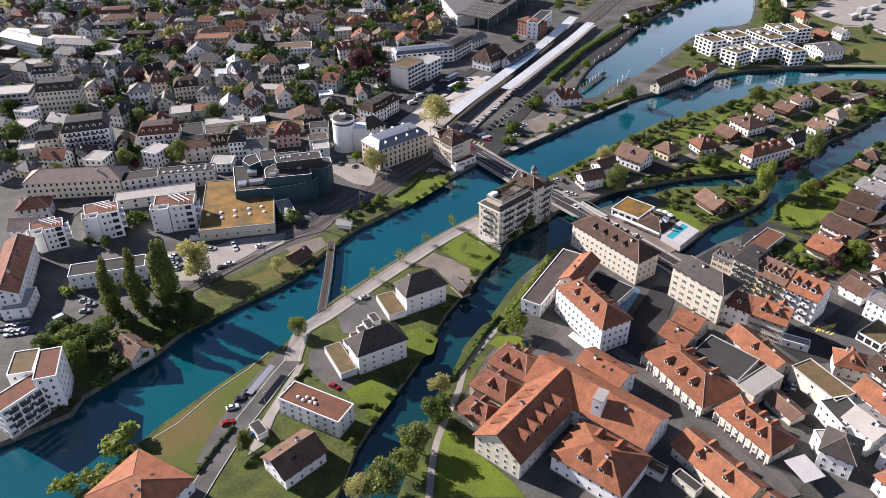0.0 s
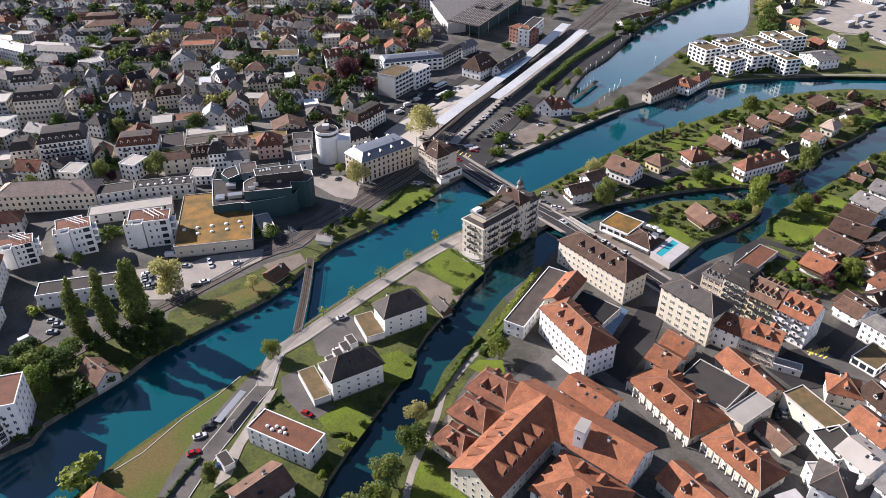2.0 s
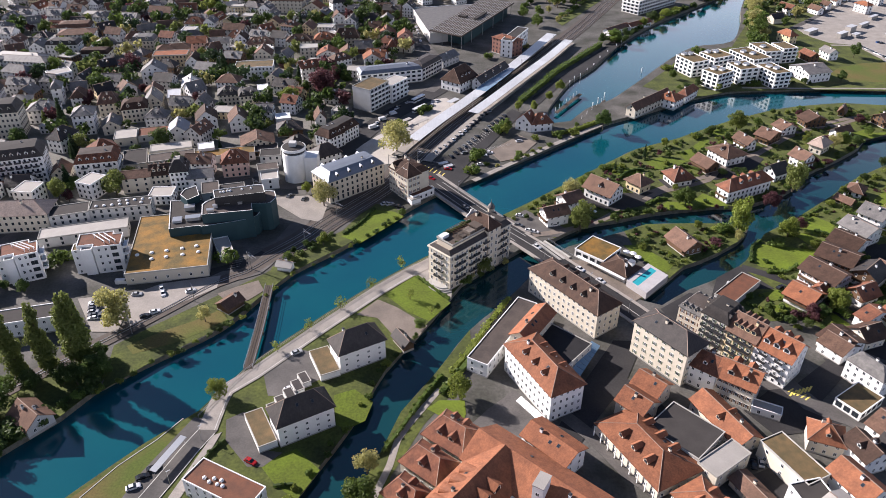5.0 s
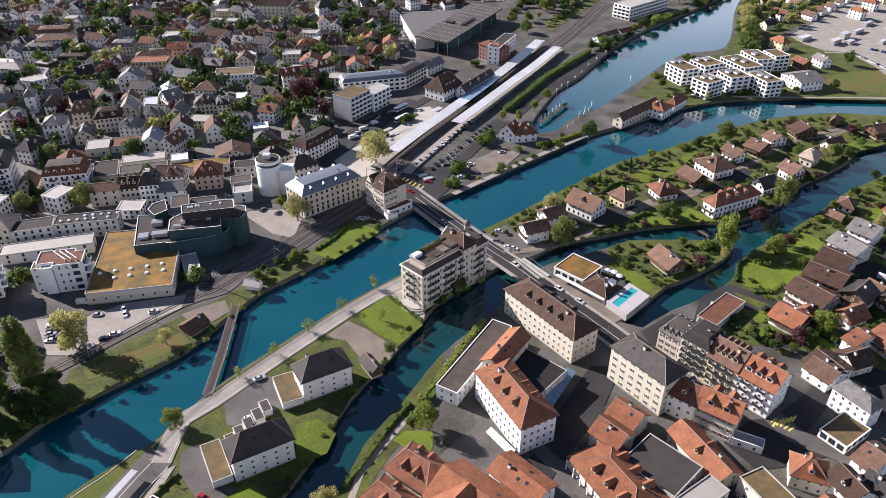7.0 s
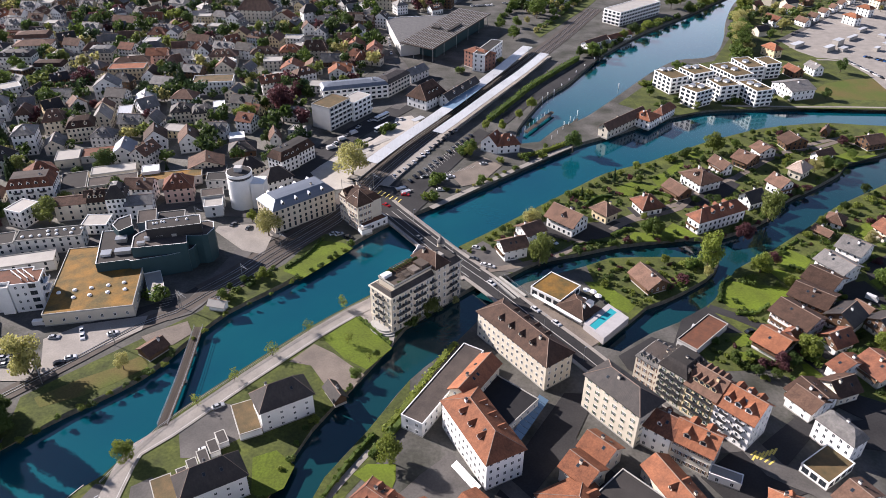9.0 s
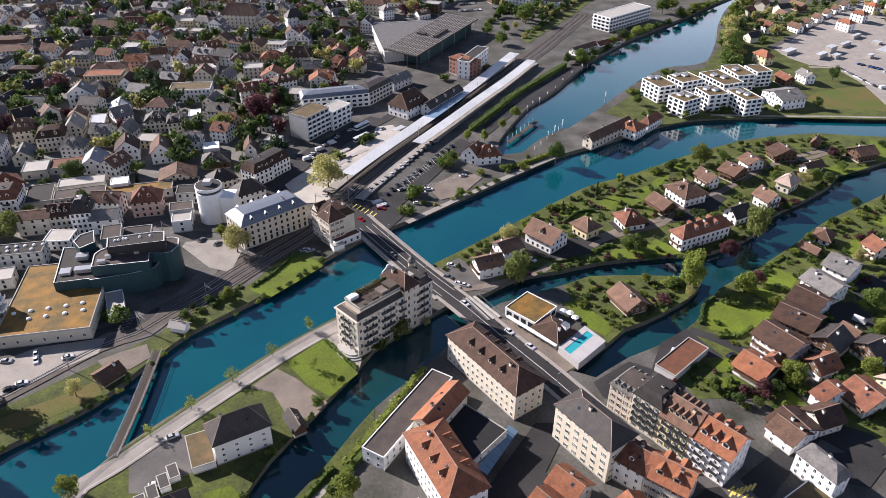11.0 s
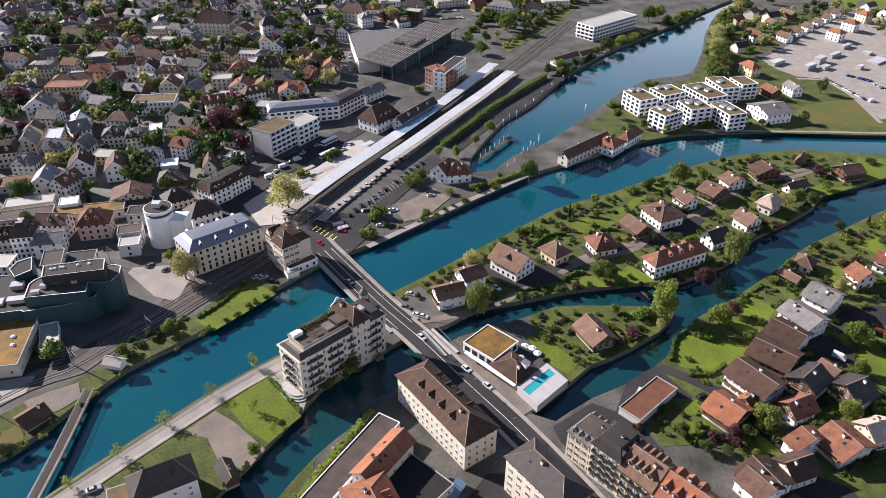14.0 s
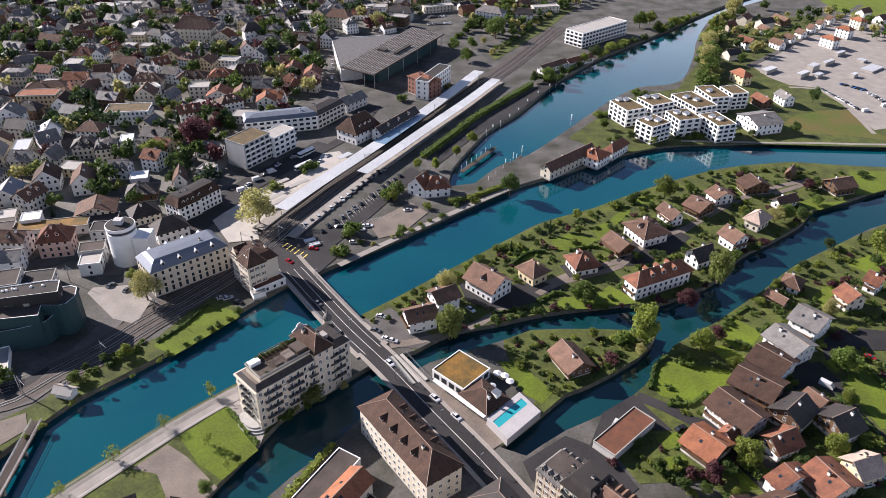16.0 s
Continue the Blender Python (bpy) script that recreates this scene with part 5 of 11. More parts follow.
def depot():
    """A wide hall under a dark slatted roof on columns, with a lower pale hall beside it."""
    ob = thing("depot", 0, 0, 0, "wide railway depot hall under a dark slatted metal roof", "hall")
    low = [(-5.4, 685.5), (11.3, 608.6), (28.4, 615.6), (52.5, 697.3)]
    prism("low_hall", low, -0.4, 8.5, "grey", "slate", ob)
    top = [Vector(p) for p in ((10.9, 608.9), (35.9, 591.7), (84.9, 691.3), (58.4, 709.2))]
    at = lambda u, v: top[0].lerp(top[1], u).lerp(top[3].lerp(top[2], u), v)
    # added solid dark block standing in for the shade under the open roof
    prism("hall", [tuple(at(u, v)) for u, v in ((0.06, 0.12), (0.86, 0.12), (0.86, 0.96), (0.06, 0.96))], -0.4, 9.6, "teal", "felt", ob)
    part("roof", Shape().slab([tuple(p) for p in top], 10.2, 11.0).mesh("roof", M["brownfelt"]), ob)
    for j in range(15):                            # pale standing seams, and cross bars over them
        u = 0.03 + 0.94 * j / 14
        a, b = at(u - 0.005, 0.01), at(u - 0.005, 0.99)
        c, d = at(u + 0.005, 0.99), at(u + 0.005, 0.01)
        part("seam", Shape().slab([tuple(p) for p in (a, b, c, d)], 11.0, 11.22).mesh("seam", M["light"]), ob)
    for j in range(12):
        v = 0.03 + 0.94 * j / 11
        part("cross_bar", Shape().slab([tuple(p) for p in (at(0.01, v - 0.002), at(0.99, v - 0.002), at(0.99, v + 0.002), at(0.01, v + 0.002))], 11.22, 11.34).mesh("cross_bar", M["steel"]), ob)
    for u, v, k, l in ((0.3, 0.42, 0.12, 0.02), (0.72, 0.5, 0.04, 0.1)):
        part("roof_lantern", Shape().slab([tuple(at(u + i * k, v + j * l)) for i, j in ((-1, -1), (1, -1), (1, 1), (-1, 1))], 11.0, 12.6).mesh("roof_lantern", M["felt"]), ob)
    col = Shape().tube((0, 0, 0), (0, 0, 10.2), 0.25, 0.25, 8).mesh("column", M["steel"])
    for u, v in ((0.05, 0.03), (0.35, 0.03), (0.65, 0.03), (0.95, 0.03), (0.96, 0.2), (0.96, 0.4), (0.96, 0.6), (0.96, 0.8), (0.96, 0.97)):
        part("column", col, ob, (*at(u, v), 0))
    for u, v in ((0.5, 0.15), (0.5, 0.5), (0.5, 0.85)):
        FOOTPRINTS.append((*at(u, v), 26))
    FOOTPRINTS.append((22, 655, 38))


def terrace_flats(x, y, rot, L, W, h):
    """White flats on a stepped plan, with a roof terrace behind a pale coping, slanting pergola beams and deep balconies."""
    ob = thing("terrace_flats", x, y, rot, "white stepped block of flats with a rusty roof terrace", "flats", "terraced flats near the railway")
    a, b, k = L / 2, W / 2, 2.4
    prism("body", [(-a + 0.1 * L, -b + k), (-0.06 * L, -b + k), (-0.06 * L, -b), (a, -b), (a, b - k), (a - 0.2 * L, b - k), (a - 0.2 * L, b), (-a + 0.1 * L, b)], -0.4, h, "white", "rust", ob)
    prism("wing", [(-a, -b + 0.6 * k), (-a + 0.34 * L, -b + 0.6 * k), (-a + 0.34 * L, b - 2 * k), (-a, b - 2 * k)], -0.4, h - 1.5, "white", "turf", ob)
    prism("stair_tower", [(-0.30 * L, -b - 0.4), (-0.08 * L, -b - 0.4), (-0.08 * L, -b + k + 0.3), (-0.30 * L, -b + k + 0.3)], -0.4, h - 0.8, "white", "light", ob)
    beam = Shape().box(-0.16, -0.46 * W, h + 1.1, 0.16, 0.3 * W, h + 1.45).mesh("pergola_beam", M["trim"])
    post = Shape().box(-0.1, -0.1, h - 0.35, 0.1, 0.1, h + 1.1).mesh("pergola_post", M["trim"])
    for j in range(3):
        u = (0.02 + 0.11 * j) * L
        part("pergola_beam", beam, ob, (u, 0, 0), radians(38))
        for v in (-0.4 * W, 0.26 * W):
            part("pergola_post", post, ob, (u - v * math.sin(radians(38)), v * math.cos(radians(38)), 0))
    wide, slim = kept(("window", "wide"), lambda: window_mesh("wide")), kept(("window", "plain"), lambda: window_mesh("plain"))
    deck = Shape().box(0, -0.34 * W, 0, 1.9, 0.2 * W, 0.22).box(1.8, -0.34 * W, 0.22, 1.9, 0.2 * W, 1.1).box(0, -0.34 * W, 0.22, 1.8, -0.34 * W + 0.1, 1.1).mesh("balcony", M["trim"])
    for fl in range(4):
        z = fl * h / 4
        for u in (0.06, 0.2, 0.36):
            part("window", slim if u < 0.3 else wide, ob, (u * L, -b, z + 0.9), 0, (1.0 if u < 0.3 else 2.6, 1, 1.5 if u < 0.3 else 1.9))
        part("window", slim, ob, (-0.42 * L, -b + 0.6 * k, z + 0.6), 0, (0.9, 1, 1.3))
        for v in (-0.22, 0.08):
            part("window", wide, ob, (a, v * W, z + 0.3), math.pi / 2, (2.8, 1, 2.1))
        if fl:
            part("balcony", deck, ob, (a, 0, z))
    for u in (-0.3, 0, 0.3):
        FOOTPRINTS.append((x + u * L * math.cos(radians(rot)), y + u * L * math.sin(radians(rot)), 0.55 * W))
    return ob


def jetty(a, b, width, count):
    """A dark plank deck on piles, with white mooring posts."""
    ob = thing("jetty", 0, 0, 0, "dark wooden jetty with white mooring posts in the harbour", "jetty")
    a, b = Vector(a), Vector(b)
    side = Vector((a.y - b.y, b.x - a.x)).normalized() * width / 2
    part("deck", Shape().slab([tuple(p) for p in (a - side, b - side, b + side, a + side)], -0.5, -0.15).mesh("deck", M["plank"]), ob)
    pile = kept("jetty_pile", lambda: Shape().tube((0, 0, -4), (0, 0, -0.5), 0.18, 0.18, 7).mesh("pile", M["plank"]))
    post = kept("mooring_post", lambda: Shape().tube((0, 0, -3.5), (0, 0, 2.2), 0.17, 0.15, 8).mesh("post", M["trim"]))
    for j in range(count):
        p = a.lerp(b, (j + 0.5) / count)
        part("pile", pile, ob, (p.x, p.y, 0))
        q = p + side * 1.3
        part("post", post, ob, (q.x, q.y, 0), label="white mooring post")
    return ob


# ---- river and ground ----
WATER = -2.2
MAIN_ARM = smooth_line([(-156.4, 145.1), (-143.2, 159.9), (-125.6, 173.3), (-124.7, 181.2), (-116.1, 192.4), (-106.6, 203.8), (-99.9, 216.8), (-83.9, 232.6), (-64.2, 251.3), (-53.6, 270.7), (-42.8, 289.7), (-23.9, 309), (1.2, 340), (18.4, 359.6)] + [(31.9, 370.7), (59.2, 393.6), (88.6, 420.5), (119, 448.1), (152, 468.7), (184.9, 491.3), (218.5, 506.2), (257.3, 510.4), (293, 513.8), (322.6, 510.4), (352.5, 509.6), (414.4, 503.2)], 8) + smooth_line([(400.6, 481.7), (336.2, 478), (305.9, 480.9), (284.4, 484), (253.1, 478.2), (231.4, 470.6), (198.6, 453), (174, 436.9), (160.7, 427.7), (133.1, 413.1), (115.1, 397.1), (88.1, 372.1), (64.3, 349.6), (51.2, 338)] + [(59.7, 342.2), (17.7, 304.4), (-6.8, 280.7), (-30.6, 253.2), (-50, 228.1), (-60.8, 206.8), (-74.4, 192.3), (-93, 168.2), (-97.7, 160), (-109.3, 139.9), (-118.1, 122.9)], 8)
HARBOUR = smooth_line([(88, 449.9), (89.1, 470), (109.8, 519.9), (120.2, 535.9), (133.3, 553.9), (152.5, 589.2), (164.5, 612.1), (201.5, 662.5), (229.5, 693.4), (279.3, 746.5), (323.8, 797.7), (376.3, 852.1), (466.2, 933.9)], 8) + smooth_line([(450.5, 895.1), (366.7, 823.8), (328.7, 780.8), (297.7, 715.9), (280.5, 668.1), (255.3, 616.2), (223.5, 603.6), (201.3, 581.1), (178.3, 550.5), (159.9, 524.6), (133.7, 490), (119.4, 478.6), (113.2, 472), (101.1, 453.5)], 8)
SOUTH_ARM = smooth_line([(73.6, 316.5), (87.7, 327.8), (105.8, 333.3), (124.7, 340.2), (143.8, 344.3), (158.4, 347.2), (170, 346.2), (189.1, 355.6), (204.6, 366.2), (220.8, 384.5), (242.2, 399.5), (262.5, 415.7), (274.3, 430.1), (296.2, 439.5), (323.8, 453.9), (400.6, 481.7)], 8) + smooth_line([(374.6, 441.1), (304, 415.4), (269.9, 395), (240.7, 375.6), (221.4, 358.1), (195.1, 336.5), (172.6, 320.5), (164.3, 309.2), (156.5, 298.6), (141.9, 286), (125, 276.7), (110.7, 265.7)], 8) + smooth_line([(102.7, 269.2), (118.3, 284.4), (127.4, 294), (136.1, 298.4), (145.4, 304.4), (157.9, 313.8), (167.7, 327.2), (157.1, 329.8), (141.5, 330.3), (119, 329.3), (107.3, 322.9), (98.4, 318.8), (79.1, 309.6)], 8) + smooth_line([(69.5, 301.5), (59.6, 286.3), (47.7, 268.9), (32.1, 249.7), (18.8, 225), (7.6, 206.6), (2.7, 191.5), (-2.2, 177.7), (-7.6, 162.6), (-14.5, 136.7), (-19.8, 120.2)], 8) + smooth_line([(-41.1, 116.8), (-31.7, 140.7), (-27.9, 158), (-22.4, 171.3), (-17, 182.5), (-8.6, 200.4), (0.8, 226.9), (12.4, 247.7), (23.7, 269), (29.6, 280.6), (39.8, 291.3), (59.8, 310.2)], 8)
RIVERS = (MAIN_ARM, HARBOUR, SOUTH_ARM)


def in_water(x, y):
    return any(inside(x, y, r) for r in RIVERS)


from mathutils.geometry import delaunay_2d_cdt
cv, ce = [Vector((x, y)) for x, y in ((-3200, -800), (3200, -800), (3200, 4600), (-3200, 4600))], []
for r in RIVERS:
    k = len(cv)
    cv += [Vector(p) for p in r]
    ce += [(k + j, k + (j + 1) % len(r)) for j in range(len(r))]
tv, te, tf, *_ = delaunay_2d_cdt(cv, ce, [], 0, 0.01)
land = [f for f in tf if not in_water(sum(tv[j].x for j in f) / 3, sum(tv[j].y for j in f) / 3)]
ground_shape = Shape().add([(p.x, p.y, 0) for p in tv], land)
tagged(new("ground", ground_shape.mesh("ground", M["town"])), "worn grey yards and paths between the houses", "ground", kind="structure")
edges = {}
for f in land:
    for a, b in ((f[0], f[1]), (f[1], f[2]), (f[2], f[0])):
        edges[(a, b)] = True
quay = Shape()
for a, b in edges:
    if (b, a) not in edges and abs(tv[a].x) < 3100 and -700 < tv[a].y < 4500:
        p, q = tv[a], tv[b]
        quay.add([(p.x, p.y, 0.0), (q.x, q.y, 0.0), (q.x, q.y, -4), (p.x, p.y, -4)], [(3, 2, 1, 0)])
tagged(new("quay_wall", quay.mesh("quay_wall", M["stone"])), "mossy stone embankment along the water", "embankment", kind="structure")
tagged(new("water", Shape().add([(-3200, -800, WATER), (3200, -800, WATER), (3200, 4600, WATER), (-3200, 4600, WATER)], [(0, 1, 2, 3)]).mesh("water", water_mat)),
       "clear teal river water with faint ripples", "water", kind="structure")

# river water copied darker: deeper body plus the banks' shade in its colour
side_mat = water_mat.copy()
side_mat.name = "side_arm_water"
for node in side_mat.node_tree.nodes:
    if node.bl_idname == "ShaderNodeMix":
        node.inputs["A"].default_value, node.inputs["B"].default_value = (0.003, 0.026, 0.036, 1), (0.006, 0.050, 0.052, 1)
tagged(new("water_side_arm", Shape().add([(x, y, WATER + 0.02) for x, y in SOUTH_ARM], [tuple(range(len(SOUTH_ARM)))]).mesh("water_side_arm", side_mat)),
       "deep green water of the side arms, darkened with bank shade", "water", kind="structure")

patch("lawn_island", [(-118.1, 122.9), (-109.3, 139.9), (-97.7, 160), (-93, 168.2), (-74.4, 192.3), (-60.8, 206.8), (-50, 228.1), (-30.6, 253.2), (-6.8, 280.7), (17.7, 304.4), (39.8, 291.3), (29.6, 280.6), (23.7, 269), (12.4, 247.7), (0.8, 226.9), (-8.6, 200.4), (-17, 182.5), (-22.4, 171.3), (-27.9, 158), (-31.7, 140.7), (-41.1, 116.8)], M["rough_grass"], 0.05, "rough grass covering the long river island", "grass")
patch("lawn_worn", [(-96, 159.6), (-91.3, 168.4), (-81.7, 180.1), (-74.8, 188.3), (-66.9, 198.4), (-62.6, 200.4), (-67.8, 181.3), (-71.1, 166.1), (-76.9, 147.8), (-87, 152.3)], M["worn_grass"], 0.0912, "worn lawn with bare brown patches", "lawn")
patch("lawn_house", [(-35.3, 183.8), (-25, 190.2), (-16.3, 181.8), (-21.7, 170.5), (-29.2, 176.4)], M["grass"], 0.0924, "bright mown lawn beside a house", "lawn")
patch("lawn_yard", [(-16.1, 214.2), (-9.2, 217.2), (-2.2, 211.1), (-4.1, 202.4), (-10.6, 198.2), (-13.6, 201)], M["grass"], 0.0936, "bright mown lawn beside a house", "lawn")
patch("lawn_hotel", [(-2, 272.3), (9.4, 286.4), (24.9, 267), (16.4, 255.1), (7.6, 261)], M["grass"], 0.1048, "bright mown lawn beside the hotel", "lawn")
patch("yard_gravel", [(-12.6, 259.1), (-4.9, 269.2), (3.1, 264), (15.7, 252.3), (11.6, 243.9), (1.9, 247.6), (-4.2, 257.1)], M["gravel"], 0.106, "dug brown gravel yard", "yard")
patch("yard_parking", [(-42.5, 224.4), (-31, 237.9), (-27.7, 237), (-21.8, 226), (-18.6, 224.4), (-25.4, 219.6), (-33.8, 213.9), (-38.8, 213.9)], M["asphalt"], 0.1072, "small asphalt car park by garages", "yard")
patch("yard_drive", [(-50.4, 202.7), (-45.1, 206.5), (-37.4, 190.1), (-29.2, 188.7), (-34.2, 183.1), (-39.1, 183.1), (-48.4, 193.7)], M["asphalt"], 0.1084, "asphalt driveway beside a house", "yard")
patch("hotel_terrace", [(7, 287.1), (14.5, 295.6), (19.5, 298), (25.7, 278.6), (25, 268), (20.6, 272.2), (11.7, 285.3)], M["paving"], 0.1296, "pale paved terrace at the hotel", "terrace")
patch("bank_north", [(-97.5, 216.1), (-83.9, 232.6), (-64.2, 251.3), (-53.6, 270.7), (-42.8, 289.7), (-49.9, 293.2), (-59.2, 283.4), (-76.8, 266.3), (-92.9, 250.2), (-102.1, 240.3)], M["rough_grass"], 0.0608, "rough grassy bank beside the railway", "grass")
patch("bank_north", [(-53.6, 270.7), (-42.8, 289.7), (-23.9, 309), (1.2, 340), (-3, 345.8), (-12.8, 348.8), (-19.2, 337.2), (-25.3, 323.5), (-41.8, 304.3), (-52.9, 292.5)], M["rough_grass"], 0.062, "rough grassy bank beside the railway", "grass")
patch("lawn_north", [(-25.7, 317.6), (-19.8, 324.7), (-11.9, 342.2), (-2.2, 340.7), (3, 336.2), (-7.1, 323.1), (-16.2, 312)], M["grass"], 0.1132, "bright lawn beside the river", "lawn")
patch("lawn_railway", [(-97.2, 239.9), (-85.6, 249.3), (-75.8, 255.2), (-67.1, 262.7), (-63.3, 255.9), (-72.7, 247.1), (-80.3, 241.4), (-93.2, 235.4)], M["worn_grass"], 0.1044, "worn lawn between railway and river", "lawn")
patch("bank_poplars", [(-124.7, 181.2), (-116.1, 192.4), (-106.6, 203.8), (-99.9, 216.8), (-97.8, 226.5), (-111.5, 232.7), (-124.3, 223.8), (-138, 213.6), (-143.2, 200.8), (-132.7, 186.2)], M["rough_grass"], 0.0656, "shady rough grass under trees", "grass")
patch("bank_south", [(-19.8, 120.2), (-14.5, 136.7), (-7.6, 162.6), (-2.2, 177.7), (2.7, 191.5), (7.6, 206.6), (18.8, 225), (32.1, 249.7), (32.6, 241.7), (25.6, 226.8), (25.9, 216.4), (15.3, 200.4), (5.5, 179), (8, 165), (19.5, 144.7), (28.2, 130.9), (17.5, 118.4)], M["rough_grass"], 0.0668, "rough grass along the south arm", "grass")
patch("lawn_path", [(-0.7, 165.9), (4.7, 161.5), (20.8, 144.2), (24.2, 138.9), (-1.8, 138.9), (-1.9, 156.2)], M["grass"], 0.108, "lawn beside the river path", "lawn")
patch("lawn_corner", [(16.3, 207.8), (20.3, 211.8), (29.2, 211.8), (29.5, 205.7), (28.1, 200.5), (22.8, 203.1)], M["grass"], 0.1092, "small lawn beside the restaurant", "lawn")
band("river_path", [(-4.8, 135.1), (-3.5, 154.1), (-0.7, 166.4), (5.1, 183.6), (7.1, 194), (13.2, 205.2), (20.6, 217.1)], 2.2, M["paving"], 0.1404, "narrow pale riverside path", "path")
patch("lawn_chalets", [(400.6, 481.7), (336.2, 478), (305.9, 480.9), (284.4, 484), (253.1, 478.2), (231.4, 470.6), (198.6, 453), (174, 436.9), (160.7, 427.7), (133.1, 413.1), (115.1, 397.1), (88.1, 372.1), (64.3, 349.6), (51.2, 338), (73.6, 316.5), (87.7, 327.8), (105.8, 333.3), (124.7, 340.2), (143.8, 344.3), (158.4, 347.2), (170, 346.2), (189.1, 355.6), (204.6, 366.2), (220.8, 384.5), (242.2, 399.5), (262.5, 415.7), (274.3, 430.1), (296.2, 439.5), (323.8, 453.9)], M["rough_grass"], 0.0716, "gardens covering the chalet island", "garden")
patch("lawn_point", [(311.4, 472.5), (333.5, 473), (322.3, 451.2), (309.5, 445.1), (298.4, 444.9), (308.3, 459.9)], M["grass"], 0.1228, "open lawn at the island end", "lawn")
band("island_lane", [(63.9, 319.1), (78.9, 323.3), (98.9, 333.4), (118.9, 353.5), (137.4, 366.3), (153.7, 374.5), (170.6, 382.6), (189.5, 396), (208, 413.7), (231.5, 434.1), (265.5, 453.6), (283.7, 460.6)], 3.6, M["gravel"], 0.164, "pale lane between island gardens", "lane")
patch("island_parking", [(53.5, 334.1), (62.4, 342.8), (73.1, 331.9), (82.1, 323.3), (74.7, 317.2), (63.9, 319.1)], M["asphalt"], 0.1452, "asphalt car park by the bridge", "parking")
patch("lawn_pool", [(102.7, 269.2), (118.3, 284.4), (127.4, 294), (136.1, 298.4), (145.4, 304.4), (157.9, 313.8), (167.7, 327.2), (157.1, 329.8), (141.5, 330.3), (119, 329.3), (107.3, 322.9), (108.6, 310), (119.5, 295.3)], M["rough_grass"], 0.0764, "garden between the two channels", "garden")
patch("lawn_pool", [(104.3, 310.6), (111.6, 310.7), (123.2, 294.5), (118.6, 288.9), (113.1, 293)], M["grass"], 0.1276, "bright mown lawn beside the pool", "lawn")
patch("gardens_right", [(374.6, 441.1), (304, 415.4), (269.9, 395), (240.7, 375.6), (221.4, 358.1), (195.1, 336.5), (172.6, 320.5), (164.3, 309.2), (156.5, 298.6), (141.4, 283.3), (137.8, 269.6), (144.6, 255), (164.3, 256.2), (181.9, 238.3), (234.4, 213.3)], M["rough_grass"], 0.0788, "riverside gardens with shrubs", "garden")
band("garden_lane", [(152.3, 293.1), (160.9, 287.6), (168.1, 281.6), (174.4, 279.4), (182.5, 272.6), (187.8, 264.1), (190.3, 256), (189.6, 248.3)], 4.5, M["dark_shaded_asphalt"], 0.15, "narrow asphalt garden lane", "lane")
band("garden_lane", [(218.6, 312.4), (219.8, 303.9), (224, 298.6), (225.4, 289.6), (227.5, 277.6), (232.1, 269.9)], 5, M["dark_shaded_asphalt"], 0.1512, "narrow asphalt garden lane", "lane")
# hotel shade is part of this car park's dark colour
patch("parking_right", [(138.9, 284.9), (151.5, 293.8), (155.8, 285.1), (160.7, 276.9), (152.1, 276.8), (141.2, 265.7), (134.2, 259.4), (130.7, 267.7)], M["dark_shaded_asphalt"], 0.1524, "dark asphalt car park by the channel, hotel shade in its colour", "parking")
patch("point_green", [(159.9, 513.7), (177.7, 537.7), (199.8, 567.2), (219.8, 588.8), (251, 601.9), (279.3, 654.6), (317.7, 738.7), (356.4, 794.8), (464.6, 799.6), (503.8, 618.2), (429.4, 506.8), (350.5, 507.2), (256, 508), (217.7, 504.6), (184.4, 490.4)], M["rough_grass"], 0.0736, "grassy ground on the river point", "grass")
patch("meadow", [(313.8, 553.2), (334.9, 562.7), (355.3, 565.5), (354.4, 529.2), (358.6, 515.6), (354.1, 506.8), (288.7, 510.7), (285.6, 523.3)], M["worn_grass"], 0.1348, "open meadow above the embankment", "meadow")
patch("meadow_bank", [(279.8, 507.9), (293, 517.7), (311.6, 524), (333.5, 522.6), (358, 514.4), (353.3, 505.4), (287.4, 507.3)], M["rough_grass"], 0.156, "bright strip of meadow", "meadow")
patch("building_site", [(321.9, 651), (401.6, 735.4), (465.4, 804.7), (525.7, 826), (477.8, 695.1), (392.7, 542.5), (355.4, 531.2), (355.7, 570.2), (350.6, 607), (334, 611.8), (325.1, 627.9)], M["paving"], 0.1272, "bare pale gravel building site", "site")
band("site_road", [(317.9, 650.9), (364.2, 697.7), (403.2, 739.3), (447.1, 786.1), (499.3, 844.3)], 5, M["asphalt"], 0.1784, "asphalt road beside the site", "road")
band("site_road", [(331.8, 606.4), (349.5, 604.4), (356.3, 586.9), (355.9, 563.3), (352.3, 525.1)], 3, M["paving"], 0.1996, "pale site track", "road")
patch("fields_far", [(468.6, 911.5), (545.2, 885.7), (658.4, 849.8), (558.5, 700.2), (491.6, 781.5), (463.1, 819.6)], M["grass"], 0.1408, "green field beyond the houses", "field")
patch("lawn_far", [(-193.6, 742.3), (-188.9, 767.3), (-178.7, 751), (-179.8, 735)], M["grass"], 0.162, "small green lawn in the town", "lawn")
patch("lawn_far", [(-99.9, 676.9), (-78.8, 674.4), (-74, 646.2), (-93.2, 648.6)], M["grass"], 0.1632, "small green lawn in the town", "lawn")
patch("lawn_far", [(-180.9, 472.2), (-175.2, 470.2), (-166.3, 446.8), (-170.9, 446.7)], M["grass"], 0.1644, "small green lawn in the town", "lawn")
patch("lawn_far", [(-417, 698.6), (-402.4, 698.4), (-397.9, 689.4), (-411.5, 687.7)], M["grass"], 0.1656, "small green lawn in the town", "lawn")
